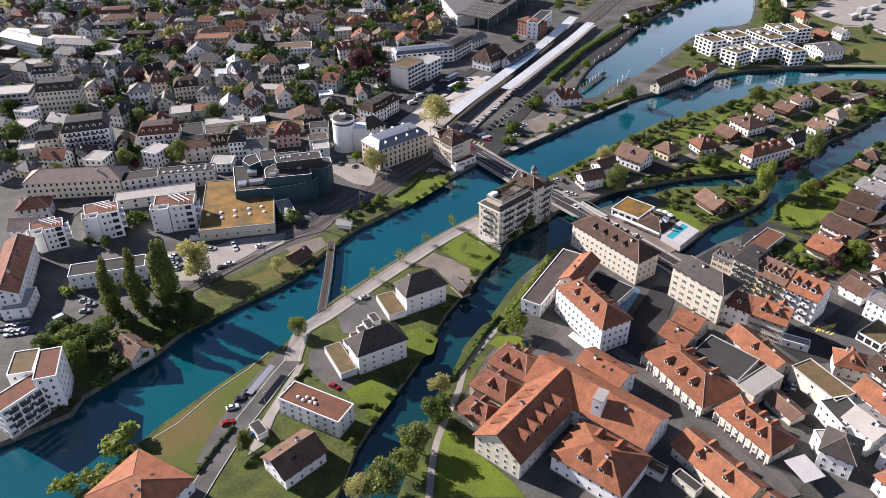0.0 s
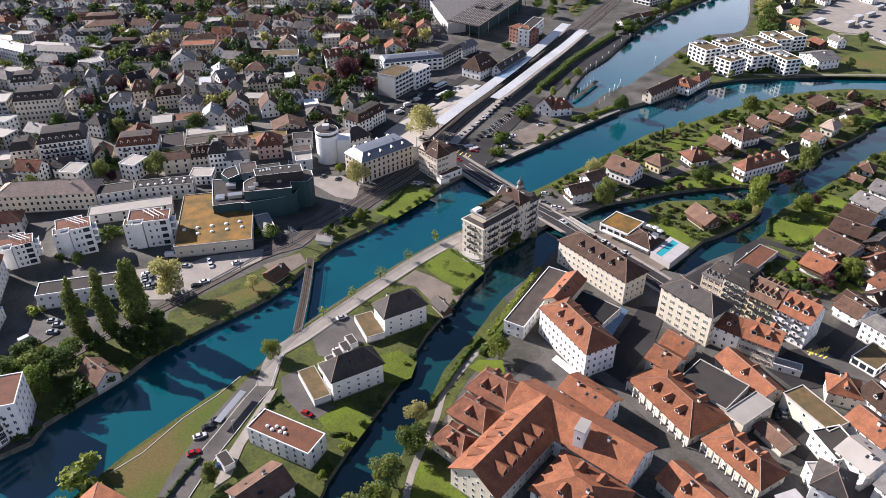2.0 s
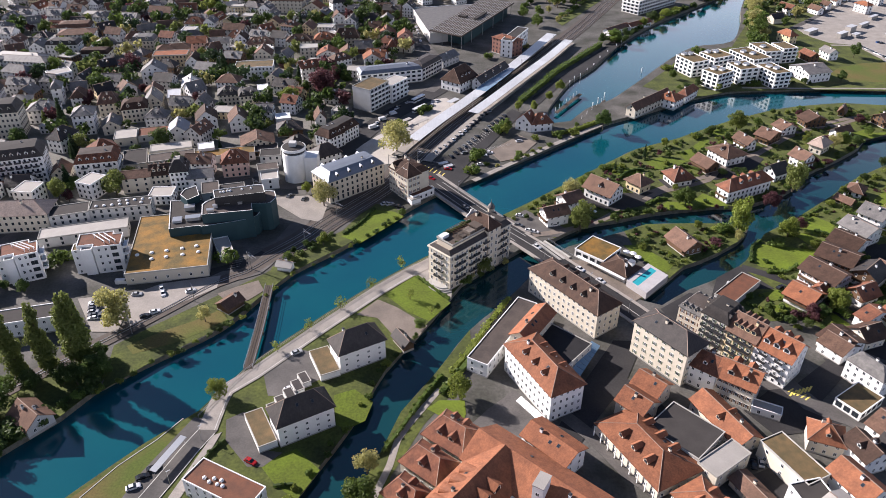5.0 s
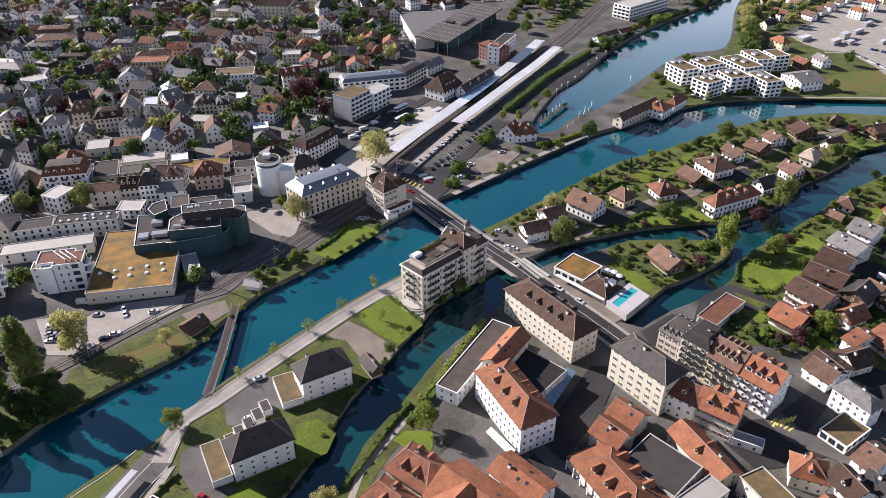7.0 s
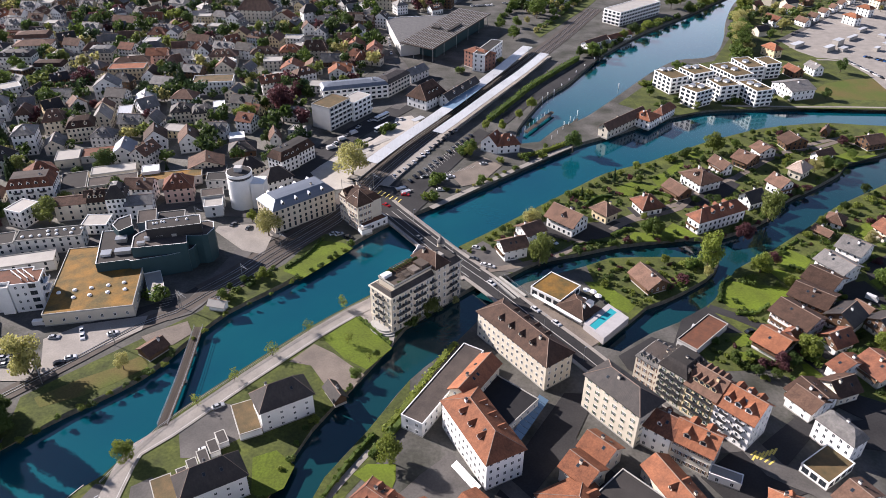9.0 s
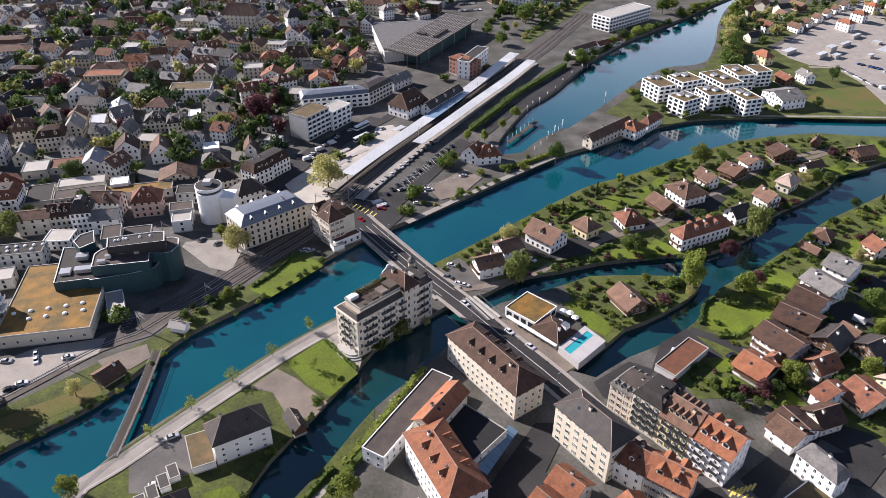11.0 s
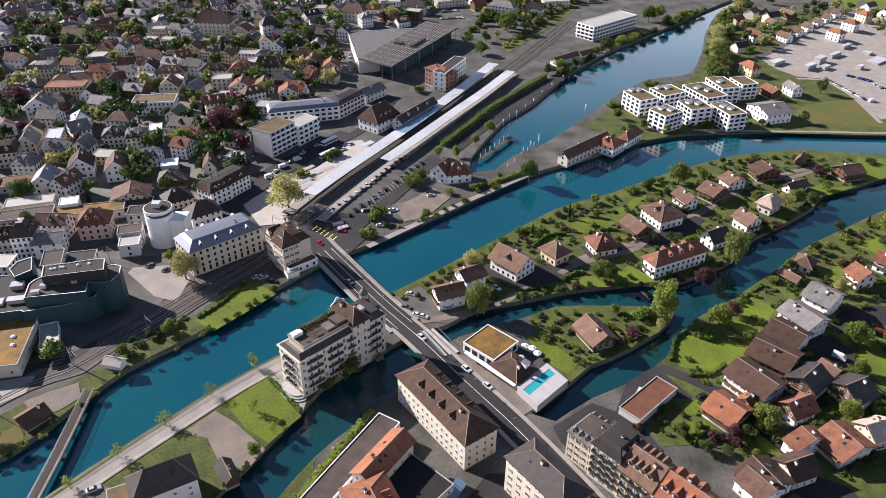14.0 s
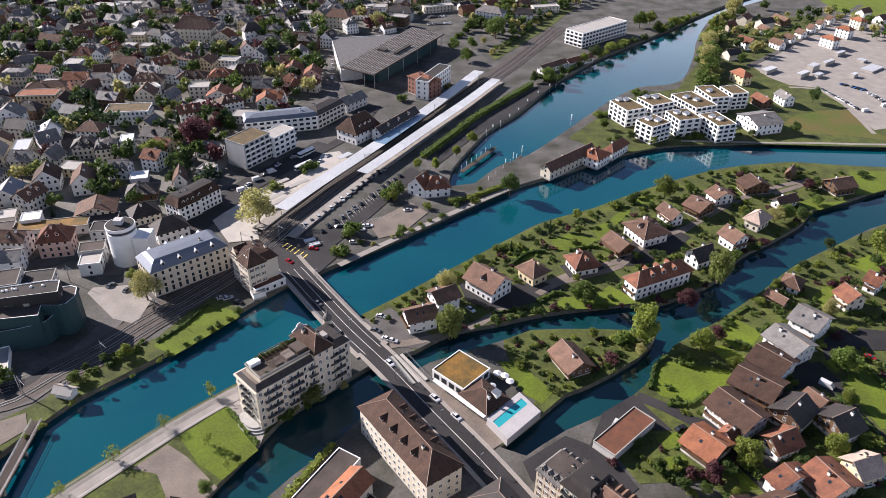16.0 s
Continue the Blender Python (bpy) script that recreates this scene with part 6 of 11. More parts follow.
patch("lawn_garden", [(135, 396.5), (145.2, 402.8), (157.8, 397.4), (152.9, 392.4), (143.1, 388.3), (136.3, 386.2)], M["grass"], 0.1468, "bright garden lawn on the island", "lawn")
patch("lawn_garden", [(166.9, 416.7), (178.8, 430.6), (178.5, 423.7), (167.6, 409.1)], M["grass"], 0.148, "bright garden lawn on the island", "lawn")
patch("lawn_garden", [(155.7, 408.8), (164.8, 413.3), (165.5, 403.8), (157.6, 396.4)], M["grass"], 0.1492, "bright garden lawn on the island", "lawn")
patch("lawn_garden", [(127.5, 342.7), (134.8, 351.3), (146.9, 349.9), (148.5, 343.4)], M["grass"], 0.1504, "bright garden lawn on the island", "lawn")
patch("lawn_garden", [(149.5, 354), (155.4, 359.8), (161, 354.1), (164.7, 347.5), (148.7, 344.5), (146.7, 349.1)], M["grass"], 0.1516, "bright garden lawn on the island", "lawn")
patch("lawn_garden", [(113.8, 381.6), (122.2, 388.9), (129.7, 385.6), (121.2, 378.5)], M["grass"], 0.1528, "bright garden lawn on the island", "lawn")
patch("lawn_garden", [(183, 439.2), (195.7, 442.5), (191.9, 433.3), (184.3, 431.9)], M["grass"], 0.154, "bright garden lawn on the island", "lawn")
patch("lawn_garden", [(268.7, 435.8), (279.2, 441.6), (282.2, 436.1), (295.1, 437.8), (275.9, 427.8), (271.2, 429.1)], M["grass"], 0.1552, "bright garden lawn on the island", "lawn")
patch("lawn_garden", [(237.8, 453), (252, 458.6), (253.5, 450.1), (240.6, 443.5)], M["grass"], 0.1564, "bright garden lawn on the island", "lawn")
patch("lawn_right", [(163, 309.8), (167.6, 311.5), (181.5, 308.5), (189.8, 306.8), (189.8, 303.2), (179.2, 293.2), (171, 290.3), (160.8, 293), (158.6, 298.7)], M["grass"], 0.1576, "bright garden lawn by the river", "lawn")
patch("lawn_right", [(191.6, 328.4), (202, 338.2), (209.5, 328.6), (203.2, 321), (197, 318.3), (191.8, 324.2)], M["grass"], 0.1588, "bright garden lawn by the river", "lawn")
patch("lawn_right", [(186.5, 319.1), (191.2, 321.5), (198.5, 313.8), (191, 308)], M["grass"], 0.16, "bright garden lawn by the river", "lawn")
patch("lawn_right", [(235.8, 312.4), (242.2, 312.5), (244, 300.3), (238.9, 278.5), (231.2, 278.4), (230, 288.3), (228.7, 297.2)], M["grass"], 0.1612, "bright garden lawn by the river", "lawn")
patch("lawn_right", [(241.2, 354.6), (252.6, 363.9), (252.7, 357.7), (241.2, 344.8)], M["grass"], 0.1624, "bright garden lawn by the river", "lawn")
patch("lawn_right", [(154.1, 273.8), (162.3, 276.3), (161.5, 270.2), (155.4, 267.8)], M["grass"], 0.1636, "bright garden lawn by the river", "lawn")
patch("lawn_right", [(176.1, 258.9), (182.7, 260.1), (181.2, 253.5), (174.8, 252.4)], M["grass"], 0.1648, "bright garden lawn by the river", "lawn")
patch("lawn_right", [(266.3, 377.4), (289, 392), (297.1, 387.3), (274.7, 368.6)], M["grass"], 0.166, "bright garden lawn by the river", "lawn")
patch("lawn_right", [(154.8, 265.4), (161.4, 266.4), (162.6, 261), (155.7, 258.7)], M["grass"], 0.1672, "bright garden lawn by the river", "lawn")
patch("lawn_right", [(227.2, 312.3), (235.9, 317.2), (236.8, 312.4), (228.7, 306.1)], M["grass"], 0.1684, "bright garden lawn by the river", "lawn")
patch("yard_chalets", [(97.2, 361.3), (112.2, 359.5), (127, 361.8), (133.9, 359), (135.9, 355.8), (123, 347.6), (110.9, 343.2), (101.6, 342.3), (93.7, 348.3), (90.9, 360.4)], M["dark_shaded_asphalt"], 0.1796, "dark asphalt yard between chalets, shade in its colour", "yard")
patch("yard_chalets", [(171.9, 394.7), (183.7, 405.2), (193.9, 410.7), (202, 400.3), (193, 389.2), (177.1, 377.6), (166.3, 374.7), (162.2, 379.2)], M["dark_shaded_asphalt"], 0.1808, "dark asphalt yard between chalets, shade in its colour", "yard")
patch("yard_chalets", [(136.1, 375.1), (149.1, 377.6), (156.2, 374.5), (152.6, 368.7), (139.5, 364.2)], M["dark_shaded_asphalt"], 0.182, "dark asphalt yard between chalets, shade in its colour", "yard")
patch("yard_gardens", [(213.1, 309), (225.1, 312.2), (229.7, 297.2), (223, 293.8), (217.4, 299.4), (208.9, 296.4)], M["dark_shaded_asphalt"], 0.1832, "dark asphalt yard between houses, shade in its colour", "yard")
patch("yard_gardens", [(230.3, 324.1), (245.3, 332.7), (266.2, 329.5), (260.3, 318.5), (238.8, 318.9), (227.7, 312.3)], M["dark_shaded_asphalt"], 0.1844, "dark asphalt yard between houses, shade in its colour", "yard")
patch("yard_gardens", [(206.3, 297), (215.2, 294.2), (203.4, 275.6), (194, 270.6), (190.2, 275.4), (202.7, 283.2)], M["dark_shaded_asphalt"], 0.1856, "dark asphalt yard between houses, shade in its colour", "yard")
patch("yard_gardens", [(168.5, 281.5), (180.4, 274.1), (183.1, 261.2), (186.9, 252.5), (182.6, 250.4), (177.8, 261.1), (168.7, 272.7)], M["dark_shaded_asphalt"], 0.1868, "dark asphalt yard between houses, shade in its colour", "yard")
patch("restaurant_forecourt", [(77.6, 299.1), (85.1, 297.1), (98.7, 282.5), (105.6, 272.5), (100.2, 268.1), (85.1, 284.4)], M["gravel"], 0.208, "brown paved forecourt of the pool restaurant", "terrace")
# old town ground: the shade between houses is painted in as near-black asphalt
patch("old_town_street", [(123.5, 207.3), (137.8, 218.6), (146.4, 219.8), (151, 210.7), (156.2, 202.1), (144.3, 198), (130.2, 195.9)], M["dark_shaded_asphalt"], 0.1792, "asphalt street in the old town, coloured dark with shade", "street")
patch("old_town_street", [(146.4, 219.8), (161, 231), (175.7, 243), (181.8, 239), (165.9, 224.7), (151, 210.7)], M["dark_shaded_asphalt"], 0.1804, "asphalt street in the old town, coloured dark with shade", "street")
patch("old_town_street", [(85.9, 224.3), (92.1, 217.2), (97.5, 208.2), (91.1, 201.8), (83.9, 210.3), (81.5, 219.4)], M["dark_shaded_asphalt"], 0.1816, "asphalt yard by the canal, coloured dark with shade", "street")
patch("theatre_street", [(-101.9, 273.2), (-93.2, 282.3), (-81, 289.9), (-65.9, 297.9), (-56, 310.4), (-51.2, 323.9), (-45.9, 314.9), (-52.9, 298), (-63.7, 286.2), (-79.5, 278.7), (-89.6, 269.8), (-98.4, 264.7)], M["dark_shaded_asphalt"], 0.1828, "asphalt street before the theatre, coloured dark with shade", "street")
patch("courtyard_terrace", [(37.2, 207.9), (46.9, 216.9), (57, 201.6), (46.6, 187.9), (32.1, 187.8), (29.8, 199.4)], M["asphalt"], 0.184, "grey asphalt restaurant courtyard", "terrace")
patch("plot_gravel", [(-71.6, 272.8), (-65.3, 277.4), (-56.7, 282.4), (-52.7, 275.1), (-57.9, 268.3), (-64.7, 265.9)], M["gravel"], 0.2052, "bare brown plot beside a wooden shed", "yard")
patch("old_street", [(115.6, 138.3), (122.4, 145.9), (132.3, 155.7), (142.6, 162.7), (144.8, 155.7), (132.2, 144.8), (123.9, 134.8)], M["asphalt"], 0.1864, "sunlit street in the old town", "street")
patch("old_yard", [(114.7, 179.2), (124.1, 183.2), (130.9, 176.5), (120.3, 165.2), (114.9, 170.1)], M["dark_shaded_asphalt"], 0.1876, "asphalt courtyard, coloured dark with shade", "yard")
patch("old_street", [(97.8, 243), (85.6, 219.1), (72.9, 202.7), (65.7, 192.1), (57.3, 195.3), (69.8, 217.8), (86.5, 243.5)], M["dark_shaded_asphalt"], 0.1888, "asphalt street beside the town hall, coloured dark with shade", "street")
patch("canal_yard", [(109.4, 263.1), (124.4, 274.2), (137.1, 267.6), (143.9, 253.2), (137.6, 247.9), (120.6, 247.8), (111.3, 256.1)], M["dark_shaded_asphalt"], 0.18, "asphalt yard behind the hotels, coloured dark with shade", "yard")
# paler ground under the far town, haze included in the colour
patch("town_ground", [(-303.9, 332.5), (-326.1, 447.8), (-397.5, 660.2), (-378.4, 710.7), (-391.3, 918.8), (-230.9, 985.3), (28.2, 1000.2), (94.6, 845.5), (40.2, 728.5), (-10.3, 726.5), (0.4, 601), (-36.6, 495.3), (-37.8, 388.3), (-73, 414.5), (-114.3, 351.2), (-150.7, 351.4), (-193.3, 339.8), (-252.1, 323.4)], M["town_hazed"], 0.1212, "pale streets and yards of the crowded town, lightened for haze", "ground")
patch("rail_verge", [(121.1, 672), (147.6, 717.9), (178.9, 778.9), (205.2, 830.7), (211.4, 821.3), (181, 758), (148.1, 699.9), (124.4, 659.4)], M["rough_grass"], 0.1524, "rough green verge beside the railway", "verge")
patch("old_street", [(162, 233.6), (170.5, 231), (183.8, 231.1), (194.3, 233.8), (197.1, 227.4), (186.1, 217.7), (174.8, 220), (165.4, 223.5)], M["dark_shaded_asphalt"], 0.1936, "asphalt street in the old town, coloured dark with shade", "street")
patch("old_street", [(177.7, 252.2), (182.2, 248.7), (189.6, 243.1), (197.1, 239.1), (199.8, 232.5), (191.1, 227.4), (183.2, 233.7), (175.1, 241.7)], M["dark_shaded_asphalt"], 0.2048, "asphalt lane in the old town, coloured dark with shade", "street")
band("island_lane", [(124, 353), (133.4, 360.7), (162.3, 374.1), (170.6, 385.1), (188.3, 399.9), (205.9, 411.3), (226.5, 429.1), (243.9, 441.0), (261.5, 446.2), (282.8, 457), (287.3, 451.7)], 3.2, M["gravel"], 0.1932, "pale gravel lane between the island chalets", "lane", thick=0.1)
band("bank_path", [(228, 511.5), (275.3, 510.1), (306.3, 510.4), (346.1, 509.2), (420, 510)], 2.4, M["paving"], 0.1944, "pale path along the far embankment", "path", thick=0.1)
patch("railway_lot", [(-108.3, 271.1), (-96.8, 279.9), (-73.5, 285.8), (-72.9, 276.8), (-85.9, 265.6), (-97.3, 255.2), (-100.2, 250.9)], M["paving"], 0.2472, "sunlit grey car park beside the railway", "parking")
patch("railway_lot", [(-127.8, 269.2), (-118.0, 271.1), (-104.3, 256.6), (-103.7, 248.1), (-113.6, 248.1)], M["paving"], 0.2484, "sunlit grey car park under trees", "parking")
patch("house_terrace", [(-61.7, 154.6), (-61.5, 165.6), (-58.7, 175.8), (-53.2, 195.5), (-50.5, 197.2), (-54, 180), (-56.3, 171.4), (-57.6, 158.9)], M["paving"], 0.226, "pale paved strip beside the road", "terrace")
band("bridge_deck", [(11.7, 379.7), (18.6, 369.5), (44.6, 332.5), (57.7, 315.7)], 14.5, M["dark_shaded_asphalt"], 0.2972, "asphalt road bridge over the river", "bridge", thick=0.8)
band("bridge_pavement", [(13.4, 377.4), (18.6, 369.5), (44.6, 332.5), (57.7, 315.7)], 1.9, M["paving"], 0.4384, "pale pavement on the road bridge", "pavement", thick=0.9, shift=6.3)
band("bridge_pavement", [(13.4, 377.4), (18.6, 369.5), (44.6, 332.5), (57.7, 315.7)], 1.9, M["paving"], 0.4396, "pale pavement on the road bridge", "pavement", thick=0.9, shift=-6.3)
band("main_road", [(55.3, 318.9), (64.6, 307), (80.4, 284.9), (96, 263.7), (108.5, 244.7), (119.3, 227.2)], 9.0, M["dark_shaded_asphalt"], 0.2608, "asphalt main road beyond the bridge", "road", thick=0.6)
band("pavement", [(56.5, 317.3), (64.6, 307), (80.4, 284.9), (96, 263.7), (108.5, 244.7), (119.3, 227.2)], 1.5, M["paving"], 0.382, "pale pavement beside the main road", "pavement", thick=0.6, shift=5.2)
band("pavement", [(56.5, 317.3), (64.6, 307), (80.4, 284.9), (96, 263.7), (108.5, 244.7), (119.3, 227.2)], 1.5, M["paving"], 0.3832, "pale pavement beside the main road", "pavement", thick=0.6, shift=-5.2)
band("road_line", [(18.6, 369.5), (44.6, 332.5), (57.7, 315.7)], 0.22, M["paint"], 0.4044, "white line on the road bridge", "road marking", thick=0.02, shift=3.4)
band("road_line", [(18.6, 369.5), (44.6, 332.5), (57.7, 315.7)], 0.22, M["paint"], 0.4056, "white line on the road bridge", "road marking", thick=0.02, shift=-3.4)
band("road_line", [(18.6, 369.5), (44.6, 332.5), (64.6, 307), (80.4, 284.9), (96, 263.7), (108.5, 244.7)], 0.25, M["paint"], 0.4068, "white line along the main road", "road marking", thick=0.02)
band("promenade", [(-55.4, 198.1), (-54, 216.6), (-46.1, 224.8), (-37.1, 236.2), (-26.5, 249.6), (-16.1, 262.1), (-4.9, 275.5), (7, 288), (17.6, 297.3)], 6.5, M["paving"], 0.268, "pale riverside promenade", "promenade")
band("promenade_line", [(-55.4, 198.1), (-54, 216.6), (-46.1, 224.8), (-37.1, 236.2), (-26.5, 249.6), (-16.1, 262.1), (-4.9, 275.5), (7, 288)], 0.25, M["paint"], 0.2942, "white line along the promenade", "road marking", thick=0.02, shift=-2.3)
band("island_road", [(-54.8, 199.4), (-58.8, 189.9), (-62.9, 178.1), (-66.3, 169.1), (-69.2, 158.9), (-72.4, 146.1), (-75.1, 134.2), (-78.8, 120.5)], 6.2, M["asphalt"], 0.2504, "asphalt road along the island", "road")
band("road_line", [(-55.4, 197.8), (-58.8, 189.9), (-62.9, 178.1), (-66.3, 169.1), (-69.2, 158.9), (-72.4, 146.1), (-75.1, 134.2)], 0.25, M["paint"], 0.2766, "white edge line on the road", "road marking", thick=0.02, shift=2.9)
band("road_line", [(-55.4, 197.8), (-58.8, 189.9), (-62.9, 178.1), (-66.3, 169.1), (-69.2, 158.9), (-72.4, 146.1), (-75.1, 134.2)], 0.25, M["paint"], 0.2778, "white edge line on the road", "road marking", thick=0.02, shift=-2.9)
patch("island_stalls", [(-61.4, 203.6), (-70.8, 181.4), (-75.8, 163.1), (-77.6, 151.4), (-70.5, 151.4), (-65.5, 170), (-58.5, 189), (-55, 203)], M["asphalt"], 0.244, "asphalt parking bays", "parking")
band("station_street", [(-41.5, 377.9), (-33, 413), (-24.5, 437), (-14.5, 456), (6, 488), (24, 518), (36.2, 563.8)], 14, M["dark_shaded_asphalt"], 0.2352, "asphalt street along the station", "street")
band("north_street", [(12.7, 502.8), (23, 533.3), (12.4, 590.7), (2, 619.6), (-4.8, 659.2), (-8.6, 694)], 7, M["asphalt"], 0.2464, "asphalt street into the town", "street")
patch("forecourt", [(-28.1, 411), (-24.3, 419.1), (-17, 431), (2.5, 454), (12.8, 472.4), (14.2, 487.9), (24, 491.4), (30, 480.4), (1.3, 422.6), (-4.7, 404), (-2, 394), (-15.4, 391)], M["bright_paving"], 0.2676, "bright pale paved station forecourt", "forecourt")
patch("crossing", [(-3.2, 381.1), (9, 402.5), (27.6, 402.4), (36.8, 380.9), (30, 367.5), (16.8, 361.2), (5.6, 371)], M["dark_shaded_asphalt"], 0.25, "asphalt junction at the bridge", "street")
band("rail_road", [(-122.8, 243.9), (-110.2, 258.6), (-92.7, 261.3), (-82.7, 273.3), (-71.6, 285.6), (-59.5, 290.1), (-49.7, 319.7), (-43.7, 339), (-32.3, 350.7)], 8, M["asphalt"], 0.2312, "asphalt road beside the railway", "road")
patch("yard_town", [(-64, 350.5), (-63.3, 354.5), (-46.3, 356.9), (-35.8, 347), (-36.8, 330.3), (-47, 333.7), (-54.4, 341)], M["paving"], 0.2624, "pale sunlit yard by the railway", "yard")
patch("station_lot", [(17.8, 388), (49.7, 442.5), (66.3, 472), (72.4, 464.9), (47.1, 413.7), (31.1, 384.4)], M["dark_shaded_asphalt"], 0.2436, "asphalt station car park", "parking")
patch("station_lot", [(48, 409.2), (67.2, 431.5), (76.6, 421.1), (64.7, 401.1), (54, 396.2)], M["gravel"], 0.2448, "gravel car park beside the river", "parking")
patch("quay_road", [(81.4, 475), (103.2, 514.6), (131.5, 552.3), (152.4, 588), (163.7, 606.3), (171.5, 622.8), (164.6, 628.2), (148.1, 598), (107.2, 534.6), (81.3, 492)], M["dark_shaded_asphalt"], 0.226, "asphalt quay beside the harbour", "quay")
band("river_walk", [(37.9, 373.3), (59.2, 393.6), (88.6, 420.7), (106.3, 436.3), (118.8, 447.1)], 3.2, M["paving"], 0.2672, "pale walk along the river wall", "path")
patch("parking_left", [(-162.6, 223.2), (-146, 234.8), (-140.1, 228.1), (-146.6, 216.9), (-160.3, 214.3)], M["asphalt"], 0.2284, "asphalt car park beside the railway", "parking")
band("town_street", [(-247.9, 350.3), (-230.4, 375.7), (-192, 378.8), (-148.5, 371.9), (-104, 368.3), (-77.4, 381.6), (-63.8, 368.1), (-46.4, 368)], 8, M["asphalt"], 0.2296, "asphalt town street", "street")
band("town_street", [(-207.2, 273.2), (-189.5, 275.2), (-175.7, 323), (-153.9, 328.3), (-129.3, 335.1), (-105.3, 348.1)], 7, M["asphalt"], 0.2308, "asphalt town street", "street")
band("town_street", [(-133.1, 483.2), (-145.5, 527.6), (-147, 548.6), (-153.1, 576.1), (-203.2, 669.8), (-229.7, 801.1)], 7, M["asphalt"], 0.232, "asphalt town street", "street")
band("town_street", [(2.2, 601.1), (-3.5, 657.9), (-22.3, 749.5), (-39.9, 839)], 8, M["asphalt"], 0.2332, "asphalt town street", "street")
band("canal_street", [(130.6, 220.4), (142.9, 220.4), (147.5, 210.1), (158, 203.6), (168.3, 191.5), (173.2, 180.4)], 8, M["asphalt"], 0.2344, "asphalt old town street", "street")
band("lane", [(59.6, 208), (70.3, 195.2), (78.6, 181), (86.8, 172.5), (95.1, 159.1), (100.7, 147.9), (103.3, 138.7)], 5, M["asphalt"], 0.2356, "asphalt lane between tiled halls", "lane")
patch("crosswalk", [(141.5, 214), (142.1, 213.7), (144.2, 216.2), (143.7, 216.6)], M["yellow_paint"], 0.3368, "yellow painted crosswalk bar", "road marking")
patch("crosswalk", [(143, 214.5), (143.5, 214.2), (145.7, 216.7), (145.2, 217)], M["yellow_paint"], 0.338, "yellow painted crosswalk bar", "road marking")
patch("crosswalk", [(144.4, 215), (145, 214.6), (147.2, 217.2), (146.6, 217.5)], M["yellow_paint"], 0.3392, "yellow painted crosswalk bar", "road marking")
patch("crosswalk", [(145.9, 215.4), (146.5, 215.1), (148.7, 217.6), (148.1, 218)], M["yellow_paint"], 0.3404, "yellow painted crosswalk bar", "road marking")
patch("crosswalk", [(147.4, 215.9), (147.9, 215.5), (150.2, 218.1), (149.6, 218.5)], M["yellow_paint"], 0.3416, "yellow painted crosswalk bar", "road marking")
patch("crosswalk", [(148.9, 216.4), (149.4, 216), (151.7, 218.6), (151.1, 218.9)], M["yellow_paint"], 0.3428, "yellow painted crosswalk bar", "road marking")
band("ballast", [(-146.9, 192.5), (-135.8, 209.7), (-120.6, 227.4), (-107, 242.4), (-90.4, 261.4), (-74.2, 280.5), (-63.1, 288.3), (-54.9, 299.5), (-42.7, 314.4), (-33.5, 329), (-22.2, 344.7), (-6, 367.8), (2.8, 391.6)], 7, M["ballast"], 0.244, "brown railway ballast", "ballast", thick=0.2)
band("ballast", [(-55, 300.7), (-42.7, 314.9), (-33.6, 330.4), (-22.3, 346.2), (-7.5, 369.4), (1.3, 391.6), (10.8, 414), (30.3, 453.7), (54.6, 497.2), (83.2, 550.8), (117.2, 614.7), (144, 665.9), (185.2, 750)], 15, M["ballast"], 0.2452, "brown railway ballast", "ballast", thick=0.2)
track([(-146.9, 192.5), (-135.8, 209.7), (-120.6, 227.4), (-107, 242.4), (-90.4, 261.4), (-74.2, 280.5), (-63.1, 288.3), (-54.9, 299.5), (-42.7, 314.4), (-33.5, 329), (-22.2, 344.7), (-7.4, 366.1), (1.3, 388.1), (10.8, 410.9), (30.2, 451.5), (54.3, 494.6), (82.8, 547.8), (116.6, 611), (143.2, 661.7), (185.2, 750)], "single railway line on brown ballast")
track([(-54.9, 299.5), (-42.7, 314.4), (-33.5, 329), (-22.2, 344.7), (-7.4, 366.1), (1.3, 388.1), (10.8, 410.9), (30.2, 451.5), (54.3, 494.6), (82.8, 547.8), (116.6, 611), (143.2, 661.7), (185.2, 750)], "railway line through the station", 4.2)
track([(-54.9, 299.5), (-42.7, 314.4), (-33.5, 329), (-22.2, 344.7), (-7.4, 366.1), (1.3, 388.1), (10.8, 410.9), (30.2, 451.5), (54.3, 494.6), (82.8, 547.8), (116.6, 611), (143.2, 661.7), (185.2, 750)], "railway line through the station", -4.2)
band("platform", [(4.4, 398.9), (10.8, 413.2), (30.3, 453.2), (54.5, 496.6), (83.1, 550.2), (117.1, 614)], 6.0, M["paving"], 0.9, "pale station platform", "platform", shift=9.5, thick=0.9)
band("platform", [(4.4, 398.9), (10.8, 413.2), (30.3, 453.2), (54.5, 496.6), (83.1, 550.2), (117.1, 614)], 5.0, M["paving"], 0.9012, "pale station platform", "platform", shift=-9.0, thick=0.9)
band("footbridge", [(-51.2, 278.7), (-49.4, 250.7), (-48.7, 227.2)], 3.4, M["plank"], .35, "brown plank footbridge over the river", "footbridge", thick=.5, kind="")
jetty((107.3, 453.2), (129.4, 489.2), 1.4, 5)
jetty((94.1, 467.5), (114.9, 500.3), 2.6, 7)
band("weir_walkway", [(64.9, 312.5), (73.9, 298)], 1.1, M["concrete"], 0.48, "narrow concrete walkway over the channel", "walkway", thick=.6, kind="")
band("weir_walkway", [(66.4, 313.3), (75.8, 298.8)], 1.1, M["concrete"], 0.48, "narrow concrete walkway over the channel", "walkway", thick=.6, kind="")
